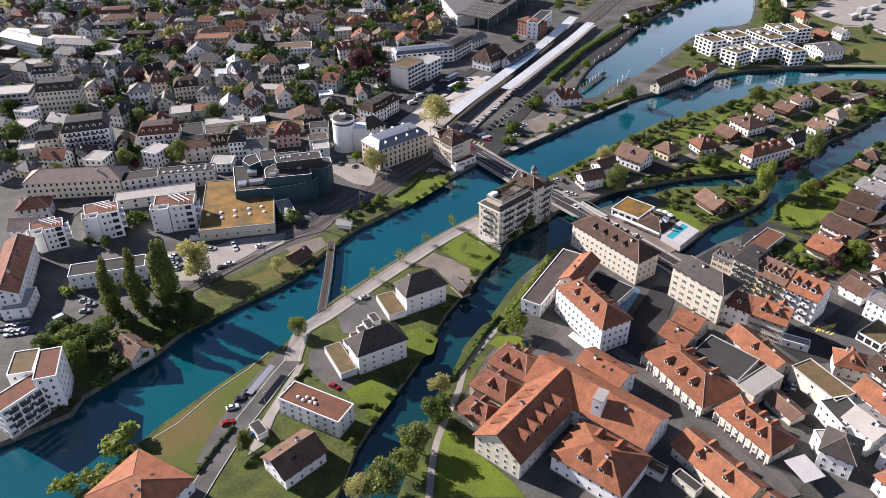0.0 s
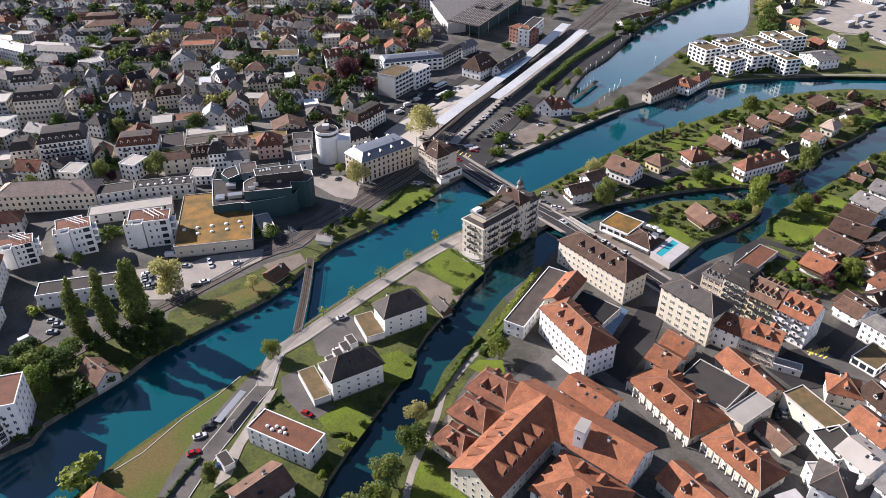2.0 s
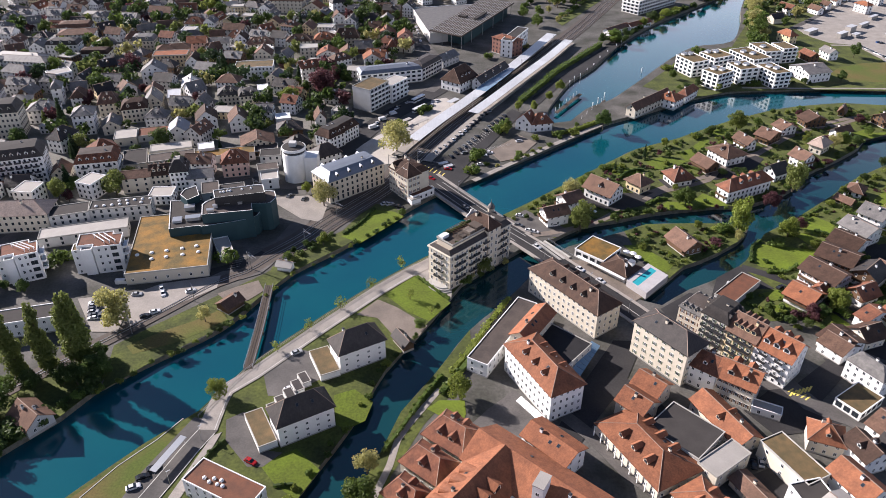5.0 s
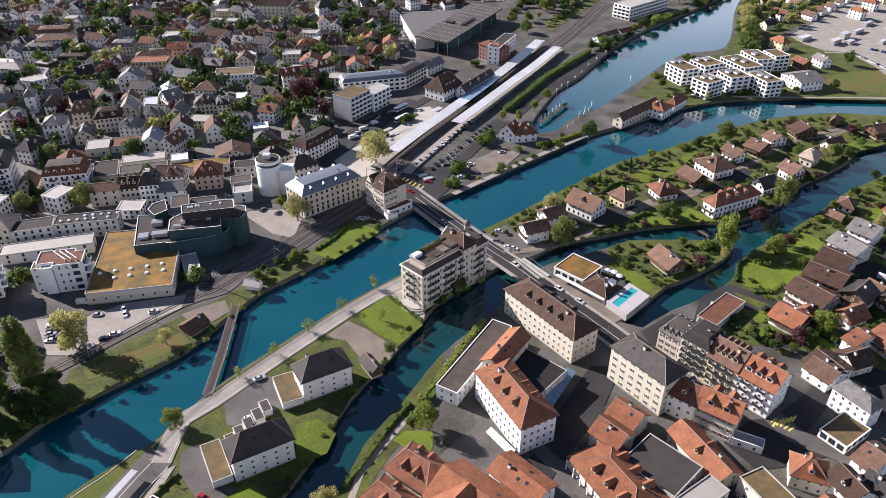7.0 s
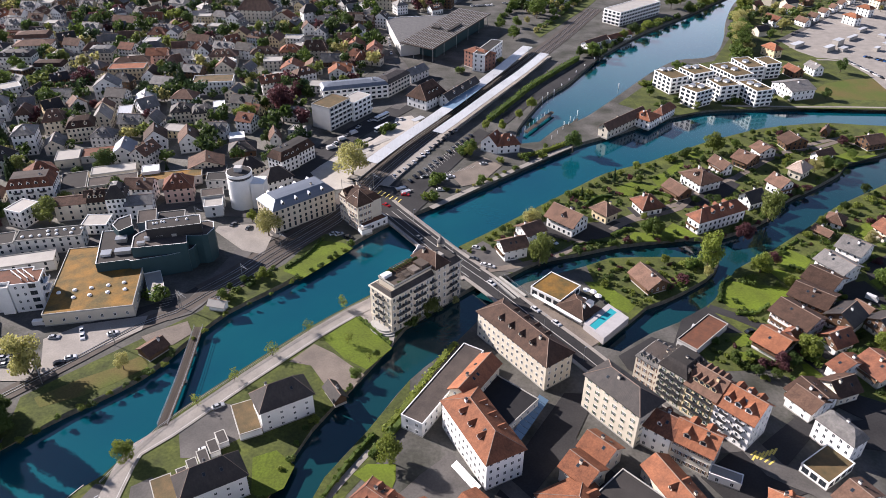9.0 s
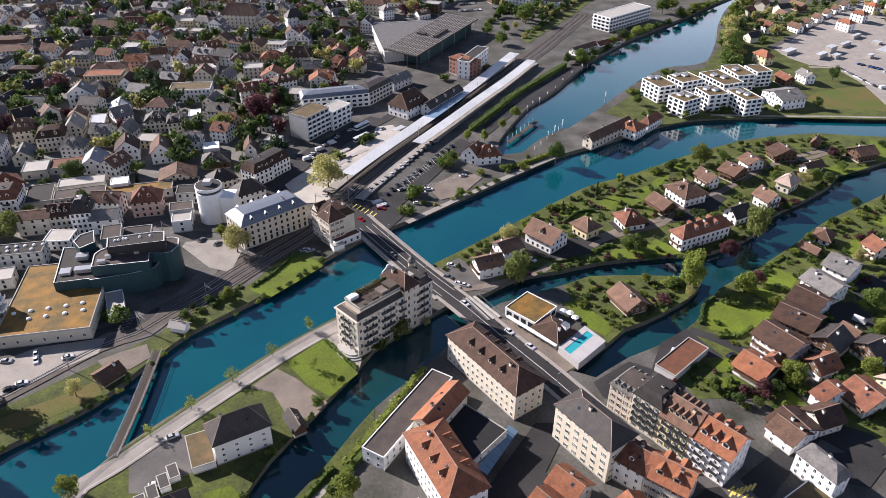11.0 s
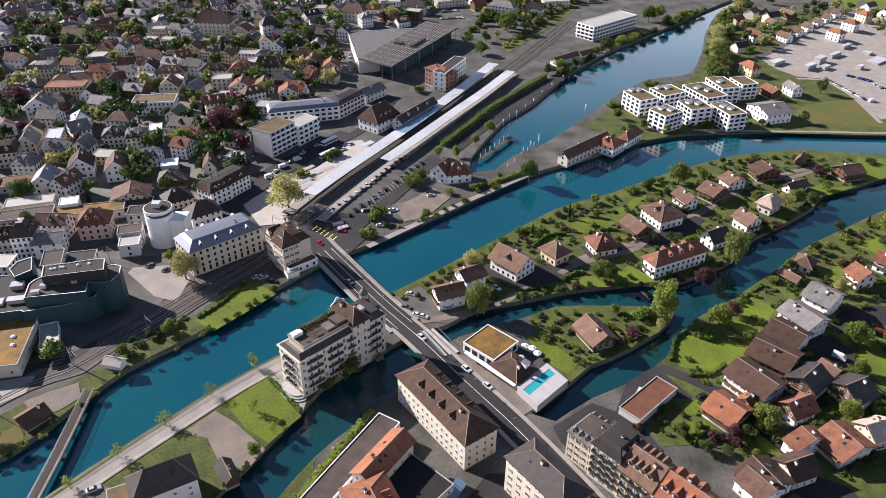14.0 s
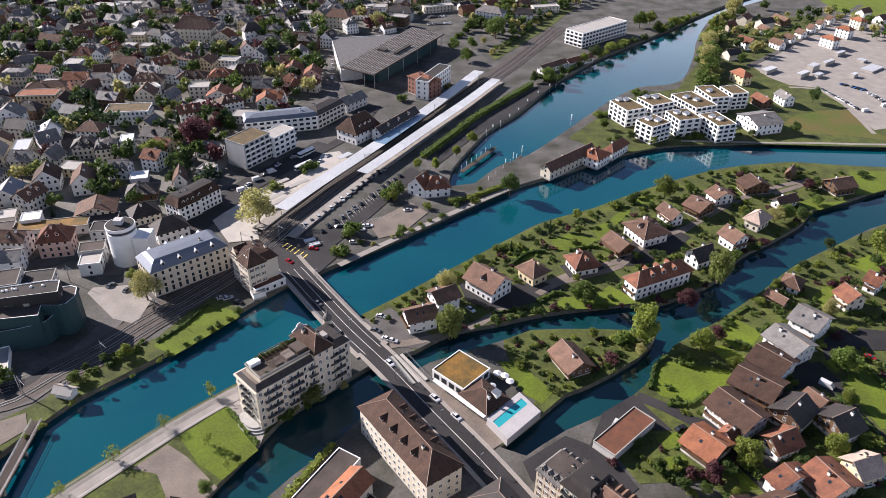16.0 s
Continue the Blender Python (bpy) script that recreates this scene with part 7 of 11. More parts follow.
band("weir_walkway", [(68.4, 313.8), (78.3, 300)], 1.1, M["concrete"], 0.48, "narrow concrete walkway over the channel", "walkway", thick=.6, kind="")
band("quay_coping", [(-94.9, 160.7), (-87.8, 168.4), (-79.4, 183.1), (-70.7, 193.8), (-64.9, 203.3)], .3, M["concrete"], .2, "pale concrete coping along the island quay", "coping", thick=.5)

# the strip between the two arms
house(-9.3, 233.1, -60.3, 9.5, 17.8, 10, "hip", 5.2, "white", "dark", floors=4, every=3.6, size=(1.0, 1.0), name='apartment_house', group='white island houses', label="white rendered apartment house with dark tiled hipped roof")
house(-24.1, 199.4, -60.3, 9.2, 18.8, 10, "hip", 5.2, "white", "dark", floors=4, every=3.6, size=(1.0, 1.0), name='apartment_house', group='white island houses', label="white rendered apartment house with dark tiled hipped roof")
house(-42.1, 170.9, -27.1, 23.5, 9.0, 7.2, "flat", 0, "white", "rust", floors=3, name='apartment_house', label="white rendered apartment house with rusty gravel flat roof by the road")
house(-46, 150.8, -134.6, 14.9, 11.5, 5.5, "gable", 3.2, "white", "brown", label="white rendered house with brown tiled gable roof by the south arm")
house(-88.6, 138.1, 151.5, 22.2, 19, 6, "hip", 4, "white", "orange", label="white rendered house with orange tiled hipped roof at the water's edge")

# restaurant, theatre and market halls
house(73.4, 263.5, -53.9, 37.7, 12.6, 12, "hip", 4.5, "cream", "umber", dormers=4, every=2.6, name='town_hall', label="cream rendered town hall with dark brown tiled hipped roof")
house(56.1, 217.4, -63, 28.6, 13, 12.5, "hip", 4, "white", "orange", dormers=3, every=2.4, name='hotel_wing', label="white rendered hotel wing with orange tiled hipped roof")
house(54.8, 240.1, 56.6, 19.9, 7.8, 11.5, "gable", 2.5, "cream", "orange", name='hotel_wing', label="cream rendered hotel wing with orange tiled gable roof between roofs")
house(44.5, 242.8, 59.2, 41.7, 8.2, 6, "flat", 0, "white", "brownfelt", name='terrace_building', label="white rendered terrace building with brown felt flat roof along the river")
house(61.4, 234, -41.6, 21.9, 18.9, 6.5, "flat", 0, "grey", "black", name='stage_house', label="grey rendered stage house with black felt flat roof behind")
house(27.9, 164.9, -40, 17, 37, 8, "gable", 6, "cream", "orange", axis='y', name='market_hall', label="cream rendered market hall with orange tiled gable roof")
house(49.6, 171.9, -131.4, 17.2, 44, 8, "gable", 5, "white", "orange", axis='y', name='market_hall', label="white rendered market hall with orange tiled gable roof with stair tower")
house(55.8, 186.4, -46, 17, 10, 8.2, "gable", 2.2, "white", "orange", name='market_hall', label="white rendered market hall with orange tiled gable roof")
house(47.2, 148.6, -40.2, 23.2, 17.9, 7, "hip", 4, "white", "orange", dormers=2, ds=1.35, name='market_hall', label="white rendered market hall with orange tiled hipped roof")
house(25.2, 192.6, -38, 15.2, 12.6, 5.4, "halfhip", 4.6, "cream", "red", dormers=2, ds=1.3, label="cream house with broad red-brown tiled half-hipped roof by the river path")
house(17.4, 181.0, -39, 14, 10.4, 5.4, "halfhip", 4.2, "cream", "red", dormers=1, ds=1.4, label="cream rendered house with red-brown tiled half-hipped roof by the river path")
house(11.4, 169.2, -42, 11.4, 9.4, 5.6, "halfhip", 3.6, "cream", "red", dormers=1, ds=1.3, label="cream rendered house with red-brown tiled hipped roof by the river path")
house(85.8, 187.8, -62.8, 29.4, 17.2, 5, "hip", 3.5, "cream", "orange", dormers=3, ds=1.25, posts=9, name='row_house', label="cream rendered row house with orange tiled hipped roof on a lane")
house(99.4, 163.1, -59.8, 21.8, 11.7, 5, "hip", 3.5, "cream", "orange", dormers=3, ds=1.25, posts=9, name='row_house', label="cream rendered row house with orange tiled hipped roof on a lane")
house(82.6, 146.7, -57.3, 25.8, 11.2, 5, "gable", 3.5, "cream", "orange", dormers=2, ds=1.25, name='row_house', label="cream rendered row house with orange tiled gable roof on a lane")
house(98.8, 193.1, -46.3, 18.4, 15.9, 6, "flat", 0, "grey", "felt", name='workshop', label="grey rendered workshop with dark felt flat roof in a courtyard")
house(107.5, 181.7, -55.3, 7.1, 16.2, 6, "flat", 0, "cream", "light", name='workshop', label="cream rendered workshop with pale gravel flat roof in a courtyard")
house(93, 213.7, -46.8, 9.8, 9.4, 6.5, "gable", 3, "cream", "orange", label="cream rendered house with orange tiled gable roof beside the canal")
house(86.3, 205.5, -48.2, 10, 9.7, 6.5, "gable", 3, "cream", "orange", label="cream rendered house with orange tiled gable roof beside the canal")
house(102.7, 231.4, -53.5, 23.2, 11.2, 15, "hip", 4, "cream", "dark", win='green', every=3.2, size=(0.95, 1.4), name='corner_building', label="cream rendered corner building with dark tiled hipped roof on the canal")
house(119.4, 250.3, -48.0, 11.0, 11, 11, "mansard", 3, "sandstone", "slate", win='brown', every=2.3, size=(0.95, 1.5), dormers=4, inset=1.6, deck='brownfelt', name='town_house', label="sandstone town house with grey slate mansard roof in a street row")
house(125.4, 243.5, -48.0, 10.6, 12, 14, "mansard", 4, "cream", "dark", win='green', every=2.5, size=(0.95, 1.5), bal=3, dormers=4, inset=2.0, deck='felt', name='hotel', label="cream rendered hotel with dark mansard roof in a street row")
house(132.7, 235.3, -48.0, 10.7, 12.5, 13, "gable", 4.6, "yellow", "brown", win='green', every=2.4, size=(0.95, 1.5), bal=3, dormers=4, ds=1.25, name='hotel', label="yellow rendered hotel with brown tiled gable roof in a street row")
house(140.7, 226.5, -48.0, 13.4, 12.5, 12.5, "gable", 4.8, "white", "orange", win='plain', every=2.4, size=(0.95, 1.5), bal=2, dormers=3, ds=1.5, name='hotel', label="white hotel with orange tiled gable roof in a street row")
house(114.2, 221.7, -39.3, 9.9, 10.5, 9.5, "gable", 3.6, "white", "red", every=2.5, dormers=1, name='shop_house', label="white rendered shop house with red-brown tiled gable roof")
house(123.3, 215.1, -36.9, 12.7, 11, 9.5, "gable", 4, "cream", "orange", win='brown', every=1.9, size=(0.85, 1.5), dormers=2, ds=1.5, name='shop_house', label="cream rendered shop house with orange tiled gable roof")
house(170.5, 219.9, -60.1, 13.6, 7.1, 8, "mansard", 3.5, "white", "slate", every=2.4, name='villa', label="white rendered villa with grey slate mansard roof in the old town")
house(167.7, 236.4, -58.6, 9.5, 9.8, 5, "gable", 2.5, "white", "brown", label="white rendered house with brown tiled gable roof in the old town")

# chalets on the garden island
house(179.8, 399.4, -64.5, 14.7, 13.6, 6, "hip", 3, "white", "brown", every=2.6, o=1.25, far=True, dormers=1, name='chalet', label="white rendered chalet with brown tiled hipped roof on the island")
house(195.7, 415.3, -66.4, 10.5, 6.5, 5.5, "gable", 2.5, "white", "brown", every=2.6, o=1.25, far=True, balcony='s', name='chalet', label="white rendered chalet with brown tiled gable roof on the island")
house(212.7, 424.4, -53.1, 8.7, 12.7, 5, "gable", 2.6, "wood", "brown", every=2.6, o=1.25, far=True, balcony='s', name='chalet', label="dark timber chalet with brown tiled gable roof on the island")
house(226.7, 436.0, -71.3, 7.7, 10.5, 5, "gable", 2.4, "white", "brown", every=2.6, o=1.25, far=True, name='chalet', label="small white chalet with brown tiled gable roof on the island")
house(248.4, 447.9, -78.2, 8.6, 13.2, 5, "gable", 3, "wood", "umber", every=2.6, o=1.25, far=True, balcony='s', name='chalet', label="dark timber chalet with broad brown gable roof on the island")
house(236.8, 411.0, -49.1, 7.1, 10.3, 6, "hip", 3, "cream", "beige", every=2.6, o=1.25, far=True, name='chalet', label="cream rendered chalet with faded beige tiled hipped roof on the island")
house(219.3, 393.2, -64.4, 8.9, 8.9, 6, "gable", 3, "white", "brown", every=2.6, o=1.25, far=True, balcony='e', name='chalet', label="white rendered chalet with brown tiled gable roof on the island")
house(198.9, 377.9, -61.7, 7.8, 9.4, 5.5, "gable", 3.4, "white", "dark", every=2.6, o=1.25, far=True, axis='y', name='chalet', label="white gabled chalet with dark tiled steep roof on the island")
house(164.8, 388.3, -63.1, 11.1, 8.4, 4.5, "gable", 2.6, "wood", "brown", every=2.6, o=1.25, far=True, balcony='s', name='chalet', label="dark timber chalet with brown tiled gable roof on the island")
house(145.4, 372.3, -72.1, 10.1, 10.6, 5.5, "hip", 4, "white", "red", every=2.6, o=1.25, far=True, boards=True, dormers=1, name='chalet', label="white and timber chalet with red-brown steep hipped roof on the island")
house(122.8, 364.5, -52.4, 9.3, 8.4, 6, "hip", 3, "yellow", "brown", every=2.6, o=1.25, far=True, win='brown', name='chalet', label="yellow rendered chalet with brown tiled hipped roof on the island")
house(103.1, 355.5, -45.3, 14.9, 12.1, 6.5, "gable", 4, "white", "brown", every=2.6, o=1.25, far=True, dormers=1, name='chalet', label="large white chalet with brown tiled gable roof on the island")
house(175.2, 359, -63.2, 7.6, 29.2, 8, "hip", 3.5, "white", "red", win='plain', every=2.6, balcony='s', o=1.0, dormers=3, ds=1.3, far=True, chimneys=1, name='chalet', label="white rendered chalet with red-brown tiled hipped roof on the island")
house(258.7, 432, -63.5, 5.6, 11.9, 4, "gable", 2.2, "white", "brown", win='plain', every=2.6, o=1.0, far=True, chimneys=1, axis='y', name='chalet', label="white rendered chalet with brown tiled gable roof on the island")
house(274.7, 464.2, -34.1, 3.4, 7.3, 4, "gable", 2.5, "wood", "brown", win='brown', every=2.6, o=1.0, far=True, chimneys=1, axis='y', name='chalet', label="dark timber chalet with brown tiled gable roof on the island")
house(294.5, 449, -72.5, 10.3, 12, 5, "gable", 2.8, "wood", "brown", win='brown', every=2.6, balcony='s', o=1.0, far=True, chimneys=1, axis='y', name='chalet', label="dark timber chalet with brown tiled gable roof on the island")
house(84.2, 343.9, -58.4, 9.2, 9.7, 7, "gable", 2.5, "white", "brown", win='plain', every=2.6, balcony='s', o=1.0, axis='y', name='chalet', label="white rendered chalet with brown tiled gable roof on the island")
house(74.9, 331.6, -67.8, 8.6, 11.1, 6.5, "gable", 2.5, "white", "brown", win='plain', every=2.6, balcony='s', o=1.0, axis='y', name='chalet', label="white rendered chalet with brown tiled gable roof on the island")

# garden houses on the right bank
house(213.9, 316.4, -60.7, 13.4, 12, 7, "gable", 2.6, "white", "slate", every=2.6, balcony='s', o=1.0, name='chalet', label="white rendered chalet with grey slate gable roof in the riverside gardens")
house(203.9, 306.6, -50, 12, 13.2, 6, "gable", 2.6, "white", "umber", every=2.6, balcony='s', o=1.0, name='chalet', label="white rendered chalet with dark brown tiled roof in riverside gardens")
house(194.3, 294.6, -44, 14.4, 14, 6, "gable", 2.6, "wood", "umber", every=2.6, balcony='s', o=1.0, name='chalet', label="dark timber chalet with dark brown tiled roof in riverside gardens")
house(182.2, 280.9, -56, 15.2, 13, 6.5, "gable", 3, "white", "umber", every=2.6, win='brown', balcony='s', o=1.0, name='chalet', label="large white chalet with dark brown tiled roof in the riverside gardens")
house(168.7, 268.2, -51.4, 10.4, 12, 4.5, "gable", 3, "white", "orange", every=2.6, boards=True, balcony='s', o=1.1, name='chalet', label="white chalet with orange tiled gable roof beside a lawn")
house(177.6, 272.6, -51.4, 5.2, 5.0, 4, "gable", 2.2, "white", "red", every=2.6, o=0.7, axis='y', name='garden_house', label="white garden house with red-brown tiled gable roof")
house(201.4, 281.6, -50, 10.4, 11, 6.2, "gable", 3.2, "white", "dark", every=2.6, boards=True, balcony='s', o=1.0, axis='y', name='chalet', label="white and timber chalet with dark tiled gable roof")
house(192.6, 269.2, -66, 8.2, 9.2, 5, "gable", 3, "white", "red", every=2.6, boards=True, o=1.0, axis='y', name='chalet', label="white and timber chalet with red-brown tiled gable roof")
house(215.4, 277.2, -64.7, 11.2, 9.2, 5.5, "gable", 3.2, "white", "dark", every=2.4, boards=True, balcony='s', o=1.0, axis='y', name='chalet', label="white framed chalet with dark tiled gable roof")
house(213.9, 290.6, -60, 7.0, 5.0, 3, "gable", 1.2, "wood", "brown", every=2.8, name='garage', label="dark timber garage with brown tiled gable roof")
house(170.3, 239.2, -66, 10.2, 12.4, 5, "gable", 2.6, "white", "umber", every=2.6, balcony='s', o=1.0, name='chalet', label="white chalet with dark brown tiled gable roof near the main street")
house(181.8, 243.4, -70, 8.8, 9.2, 5, "gable", 3, "cream", "umber", every=2.6, balcony='s', o=0.9, axis='y', name='chalet', label="cream chalet with dark brown tiled gable roof near the main street")
house(201.2, 253.6, -66, 10.5, 13.6, 5, "gable", 3, "cream", "red", every=2.6, balcony='s', o=1.1, name='chalet', label="cream chalet with red-brown tiled gable roof in the riverside gardens")
house(214.2, 259, -72, 8.4, 8.6, 5, "gable", 2.8, "yellow", "beige", every=2.6, o=0.9, axis='y', name='chalet', label="yellow rendered chalet with faded beige tiled gable roof")
house(131.1, 308.4, -66, 12.2, 9.4, 4.5, "gable", 3, "wood", "brown", every=2.6, balcony='s', o=1.3, axis='x', name='chalet', label="dark timber chalet with brown tiled gable roof on a lawn")
house(143.6, 273.9, 43, 22.5, 8.4, 3, "flat", 0, "grey", "rust", skip='snew', name='parking_deck', label="grey rendered parking deck with rusty gravel flat roof by the channel")
house(233.2, 359.2, -37.8, 7, 8.5, 4, "hip", 2.5, "white", "brown", every=2.8, o=1.0, far=True, chimneys=1, name='chalet', label="white rendered chalet with brown tiled hipped roof in the riverside gardens")
house(251.5, 347, -72.3, 7.4, 9.1, 6, "gable", 3, "cream", "red", every=2.8, balcony='s', o=1.0, far=True, chimneys=1, name='chalet', label="cream rendered chalet with red-brown tiled gable roof in the riverside gardens")
house(267.3, 358.2, -52.1, 5.1, 6.4, 6, "gable", 3, "white", "red", every=2.8, balcony='s', o=1.0, far=True, chimneys=1, name='chalet', label="white rendered chalet with red-brown tiled gable roof in the riverside gardens")
house(227.7, 329.9, -50.7, 10.6, 13.2, 7, "gable", 3, "white", "slate", every=2.8, balcony='s', o=1.0, name='chalet', label="white rendered chalet with grey slate gable roof in the riverside gardens")
house(222.9, 349.2, -55.3, 7.8, 3.5, 3, "gable", 1.5, "wood", "brown", every=2.8, o=1.0, far=True, chimneys=1, name='chalet', label="dark timber chalet with brown tiled gable roof in the riverside gardens")

# white apartment blocks on the point
house(200.8, 542.2, -66.4, 18.6, 14.2, 11, "flat", 0, "white", "turf", win='wide', every=3.6, floors=4, size=(2.6, 1.7), far=True, bands='e', chimneys=1, name='apartment_building', group='white apartment blocks', label="white rendered apartment building with brown turf flat roof")
house(220.6, 550.7, -64.6, 15.5, 17.7, 11, "flat", 0, "white", "turf", win='wide', every=3.6, floors=4, size=(2.6, 1.7), far=True, bands='e', chimneys=1, name='apartment_building', group='white apartment blocks', label="white rendered apartment building with brown turf flat roof")
house(210.5, 515.2, -57.1, 13.6, 15.8, 11, "flat", 0, "white", "turf", win='wide', every=3.6, floors=4, size=(2.6, 1.7), far=True, bands='e', chimneys=1, name='apartment_building', group='white apartment blocks', label="white rendered apartment building with brown turf flat roof")
house(245.4, 551.4, -68.6, 26, 16.1, 11, "flat", 0, "white", "turf", win='wide', every=3.6, floors=4, size=(2.6, 1.7), far=True, bands='e', chimneys=1, name='apartment_building', group='white apartment blocks', label="white rendered apartment building with brown turf flat roof")
house(231.5, 526.1, -73.2, 16, 15.2, 11, "flat", 0, "white", "turf", win='wide', every=3.6, floors=4, size=(2.6, 1.7), far=True, bands='e', chimneys=1, name='apartment_building', group='white apartment blocks', label="white rendered apartment building with brown turf flat roof")
house(262.2, 566.5, -77.3, 21.6, 13.4, 11, "flat", 0, "white", "turf", win='wide', every=3.6, floors=4, size=(2.6, 1.7), far=True, bands='e', chimneys=1, name='apartment_building', group='white apartment blocks', label="white rendered apartment building with brown turf flat roof")
house(250.5, 519.7, -71.7, 19.9, 12.9, 11, "flat", 0, "white", "turf", win='wide', every=3.6, floors=4, size=(2.6, 1.7), far=True, bands='e', chimneys=1, name='apartment_building', group='white apartment blocks', label="white rendered apartment building with brown turf flat roof")
house(277.9, 570.6, -74.5, 14.8, 12.2, 11, "flat", 0, "white", "turf", win='wide', every=3.6, floors=4, size=(2.6, 1.7), far=True, bands='e', chimneys=1, name='apartment_building', group='white apartment blocks', label="white rendered apartment building with brown turf flat roof")
house(282, 531.9, -72.3, 20.2, 18.6, 7, "gable", 3, "white", "slate", far=True, chimneys=1, axis='y', name='apartment_house', label="white rendered apartment house with grey slate gable roof by the river")
house(154.0, 473.8, -46.6, 6.7, 39.9, 6, "gable", 3, "cream", "brown", axis='y', every=3.4, far=True, name='boat_house', label="cream rendered boat house with brown tiled gable roof")
house(169.3, 480.5, -42.7, 13.5, 12.9, 6, "hip", 3, "white", "orange", dormers=1, every=2.6, far=True, name='boat_house', label="white rendered boat house with orange tiled hipped roof")
house(184.0, 491.0, -42.0, 5.8, 17.5, 6, "hip", 3, "white", "red", every=2.6, far=True, name='boat_house', label="white rendered boat house with red-brown tiled hipped roof")

# houses behind the point
house(332.6, 699.9, -63.7, 14.2, 8.8, 6, "gable", 3, "white", "red", every=3.2, far=True, chimneys=0, label="white rendered house with red-brown tiled gable roof behind the river point")
house(298.1, 570.4, -73.4, 12.4, 7.8, 5, "gable", 2.5, "wood", "red", every=3.2, far=True, chimneys=1, label="dark timber house with red-brown tiled gable roof behind the river point")
house(314.7, 574.6, -74.9, 11.1, 7.8, 6, "gable", 2.5, "white", "slate", every=3.2, far=True, chimneys=1, label="white rendered house with grey slate gable roof behind the river point")
house(299.3, 615.6, -67.5, 13.5, 7.8, 7, "hip", 3, "yellow", "orange", every=3.2, far=True, chimneys=0, label="yellow ochre rendered house with orange tiled hipped roof")
house(389.7, 770.8, -72.9, 16.4, 7.8, 5, "gable", 2.5, "wood", "brown", every=3.2, far=True, chimneys=0, label="dark timber house with brown tiled gable roof behind the river point")
house(362.9, 738.8, -73, 10.9, 6.8, 5, "gable", 2.5, "white", "brown", every=3.2, far=True, chimneys=0, label="white rendered house with brown tiled gable roof behind the river point")
house(403.2, 703.5, -64.5, 12.8, 7.8, 8, "hip", 2, "white", "orange", every=3.2, far=True, chimneys=0, label="white rendered house with orange tiled hipped roof behind the river point")
house(428.9, 732.1, -58.6, 12.1, 7.8, 8, "hip", 2, "white", "orange", every=3.2, far=True, chimneys=0, label="white rendered house with orange tiled hipped roof behind the river point")
house(454.3, 760.5, -70.2, 11.9, 7.8, 8, "hip", 2, "cream", "orange", every=3.2, far=True, chimneys=0, label="cream rendered house with orange tiled hipped roof behind the river point")
house(358.5, 699, -66.8, 11.6, 6.8, 5, "gable", 2.5, "white", "brown", every=3.2, far=True, chimneys=0, label="white rendered house with brown tiled gable roof behind the river point")
house(374.6, 714.2, -56.4, 7.3, 6.8, 5, "gable", 2.5, "white", "brown", every=3.2, far=True, chimneys=0, label="white rendered house with brown tiled gable roof behind the river point")
house(390.4, 729.3, -64.6, 7.1, 6.8, 5, "gable", 2.5, "white", "brown", every=3.2, far=True, chimneys=0, label="white rendered house with brown tiled gable roof behind the river point")
house(406, 744.7, -58.3, 5.2, 6.8, 5, "gable", 2.5, "white", "brown", every=3.2, far=True, chimneys=0, label="white rendered house with brown tiled gable roof behind the river point")
house(420.2, 758.9, -59.6, 5.3, 6.8, 5, "gable", 2.5, "white", "brown", every=3.2, far=True, chimneys=0, label="white rendered house with brown tiled gable roof behind the river point")
house(435.3, 773.8, -66.9, 6.1, 6.8, 5, "gable", 2.5, "white", "brown", every=3.2, far=True, chimneys=0, label="white rendered house with brown tiled gable roof behind the river point")

# station quarter
house(-24.6, 478.5, -32, 14, 20, 14.7, "flat", 0, "grey", "turf", skip='s', bands='e', win='wide', every=3.6, size=(2.4, 1.5), far=True, chimneys=1, name='apartment_block', label="grey rendered apartment block with brown turf flat roof by the station")
house(-11.2, 491.9, -33, 11, 17.5, 12, "flat", 0, "white", "light", bands='e', win='wide', every=3.6, size=(2.4, 1.5), far=True, chimneys=1, name='apartment_block', label="white rendered apartment block with pale gravel flat roof by the station")
house(-15.4, 522.6, 17.1, 43.6, 13, 9, "mansard", 3, "white", "zinc", bands='s', win='wide', every=3.6, size=(2.4, 1.4), far=True, chimneys=1, name='office_building', label="white rendered office building with zinc mansard roof near the station")
house(8.6, 537.3, 58.7, 26.1, 13, 9, "mansard", 3.5, "grey", "dark", win='wide', every=3.6, size=(2.4, 1.4), far=True, chimneys=1, name='office_building', label="grey rendered office building with dark tiled mansard roof near the station")
house(23.4, 559.9, 51.6, 19.1, 10.8, 6, "gable", 3, "grey", "slate", far=True, chimneys=1, label="grey rendered house with grey slate gable roof near the station")
house(33, 512.4, -36, 15.5, 21, 7.5, "halfhip", 7.5, "white", "umber", win='green', dormers=3, far=True, chimneys=1, name='station_building', label="white station building with dark brown half-hipped roof beside the platforms")
house(55, 523.5, 58.1, 40, 6.8, 6, "gable", 3, "white", "dark", dormers=3, far=True, chimneys=1, name='station_building', label="white rendered station building with dark tiled gable roof beside the platforms")
house(71.1, 585.1, -46.4, 20.4, 12, 12, "hip", 2, "brick", "red", far=True, chimneys=1, name='apartment_block', label="red brick apartment block with red-brown tiled hipped roof behind the platforms")
house(77.3, 591.6, 65.7, 37.3, 9, 13, "flat", 0, "white", "felt", far=True, chimneys=1, name='apartment_block', label="white rendered apartment block with dark felt flat roof behind the platforms")
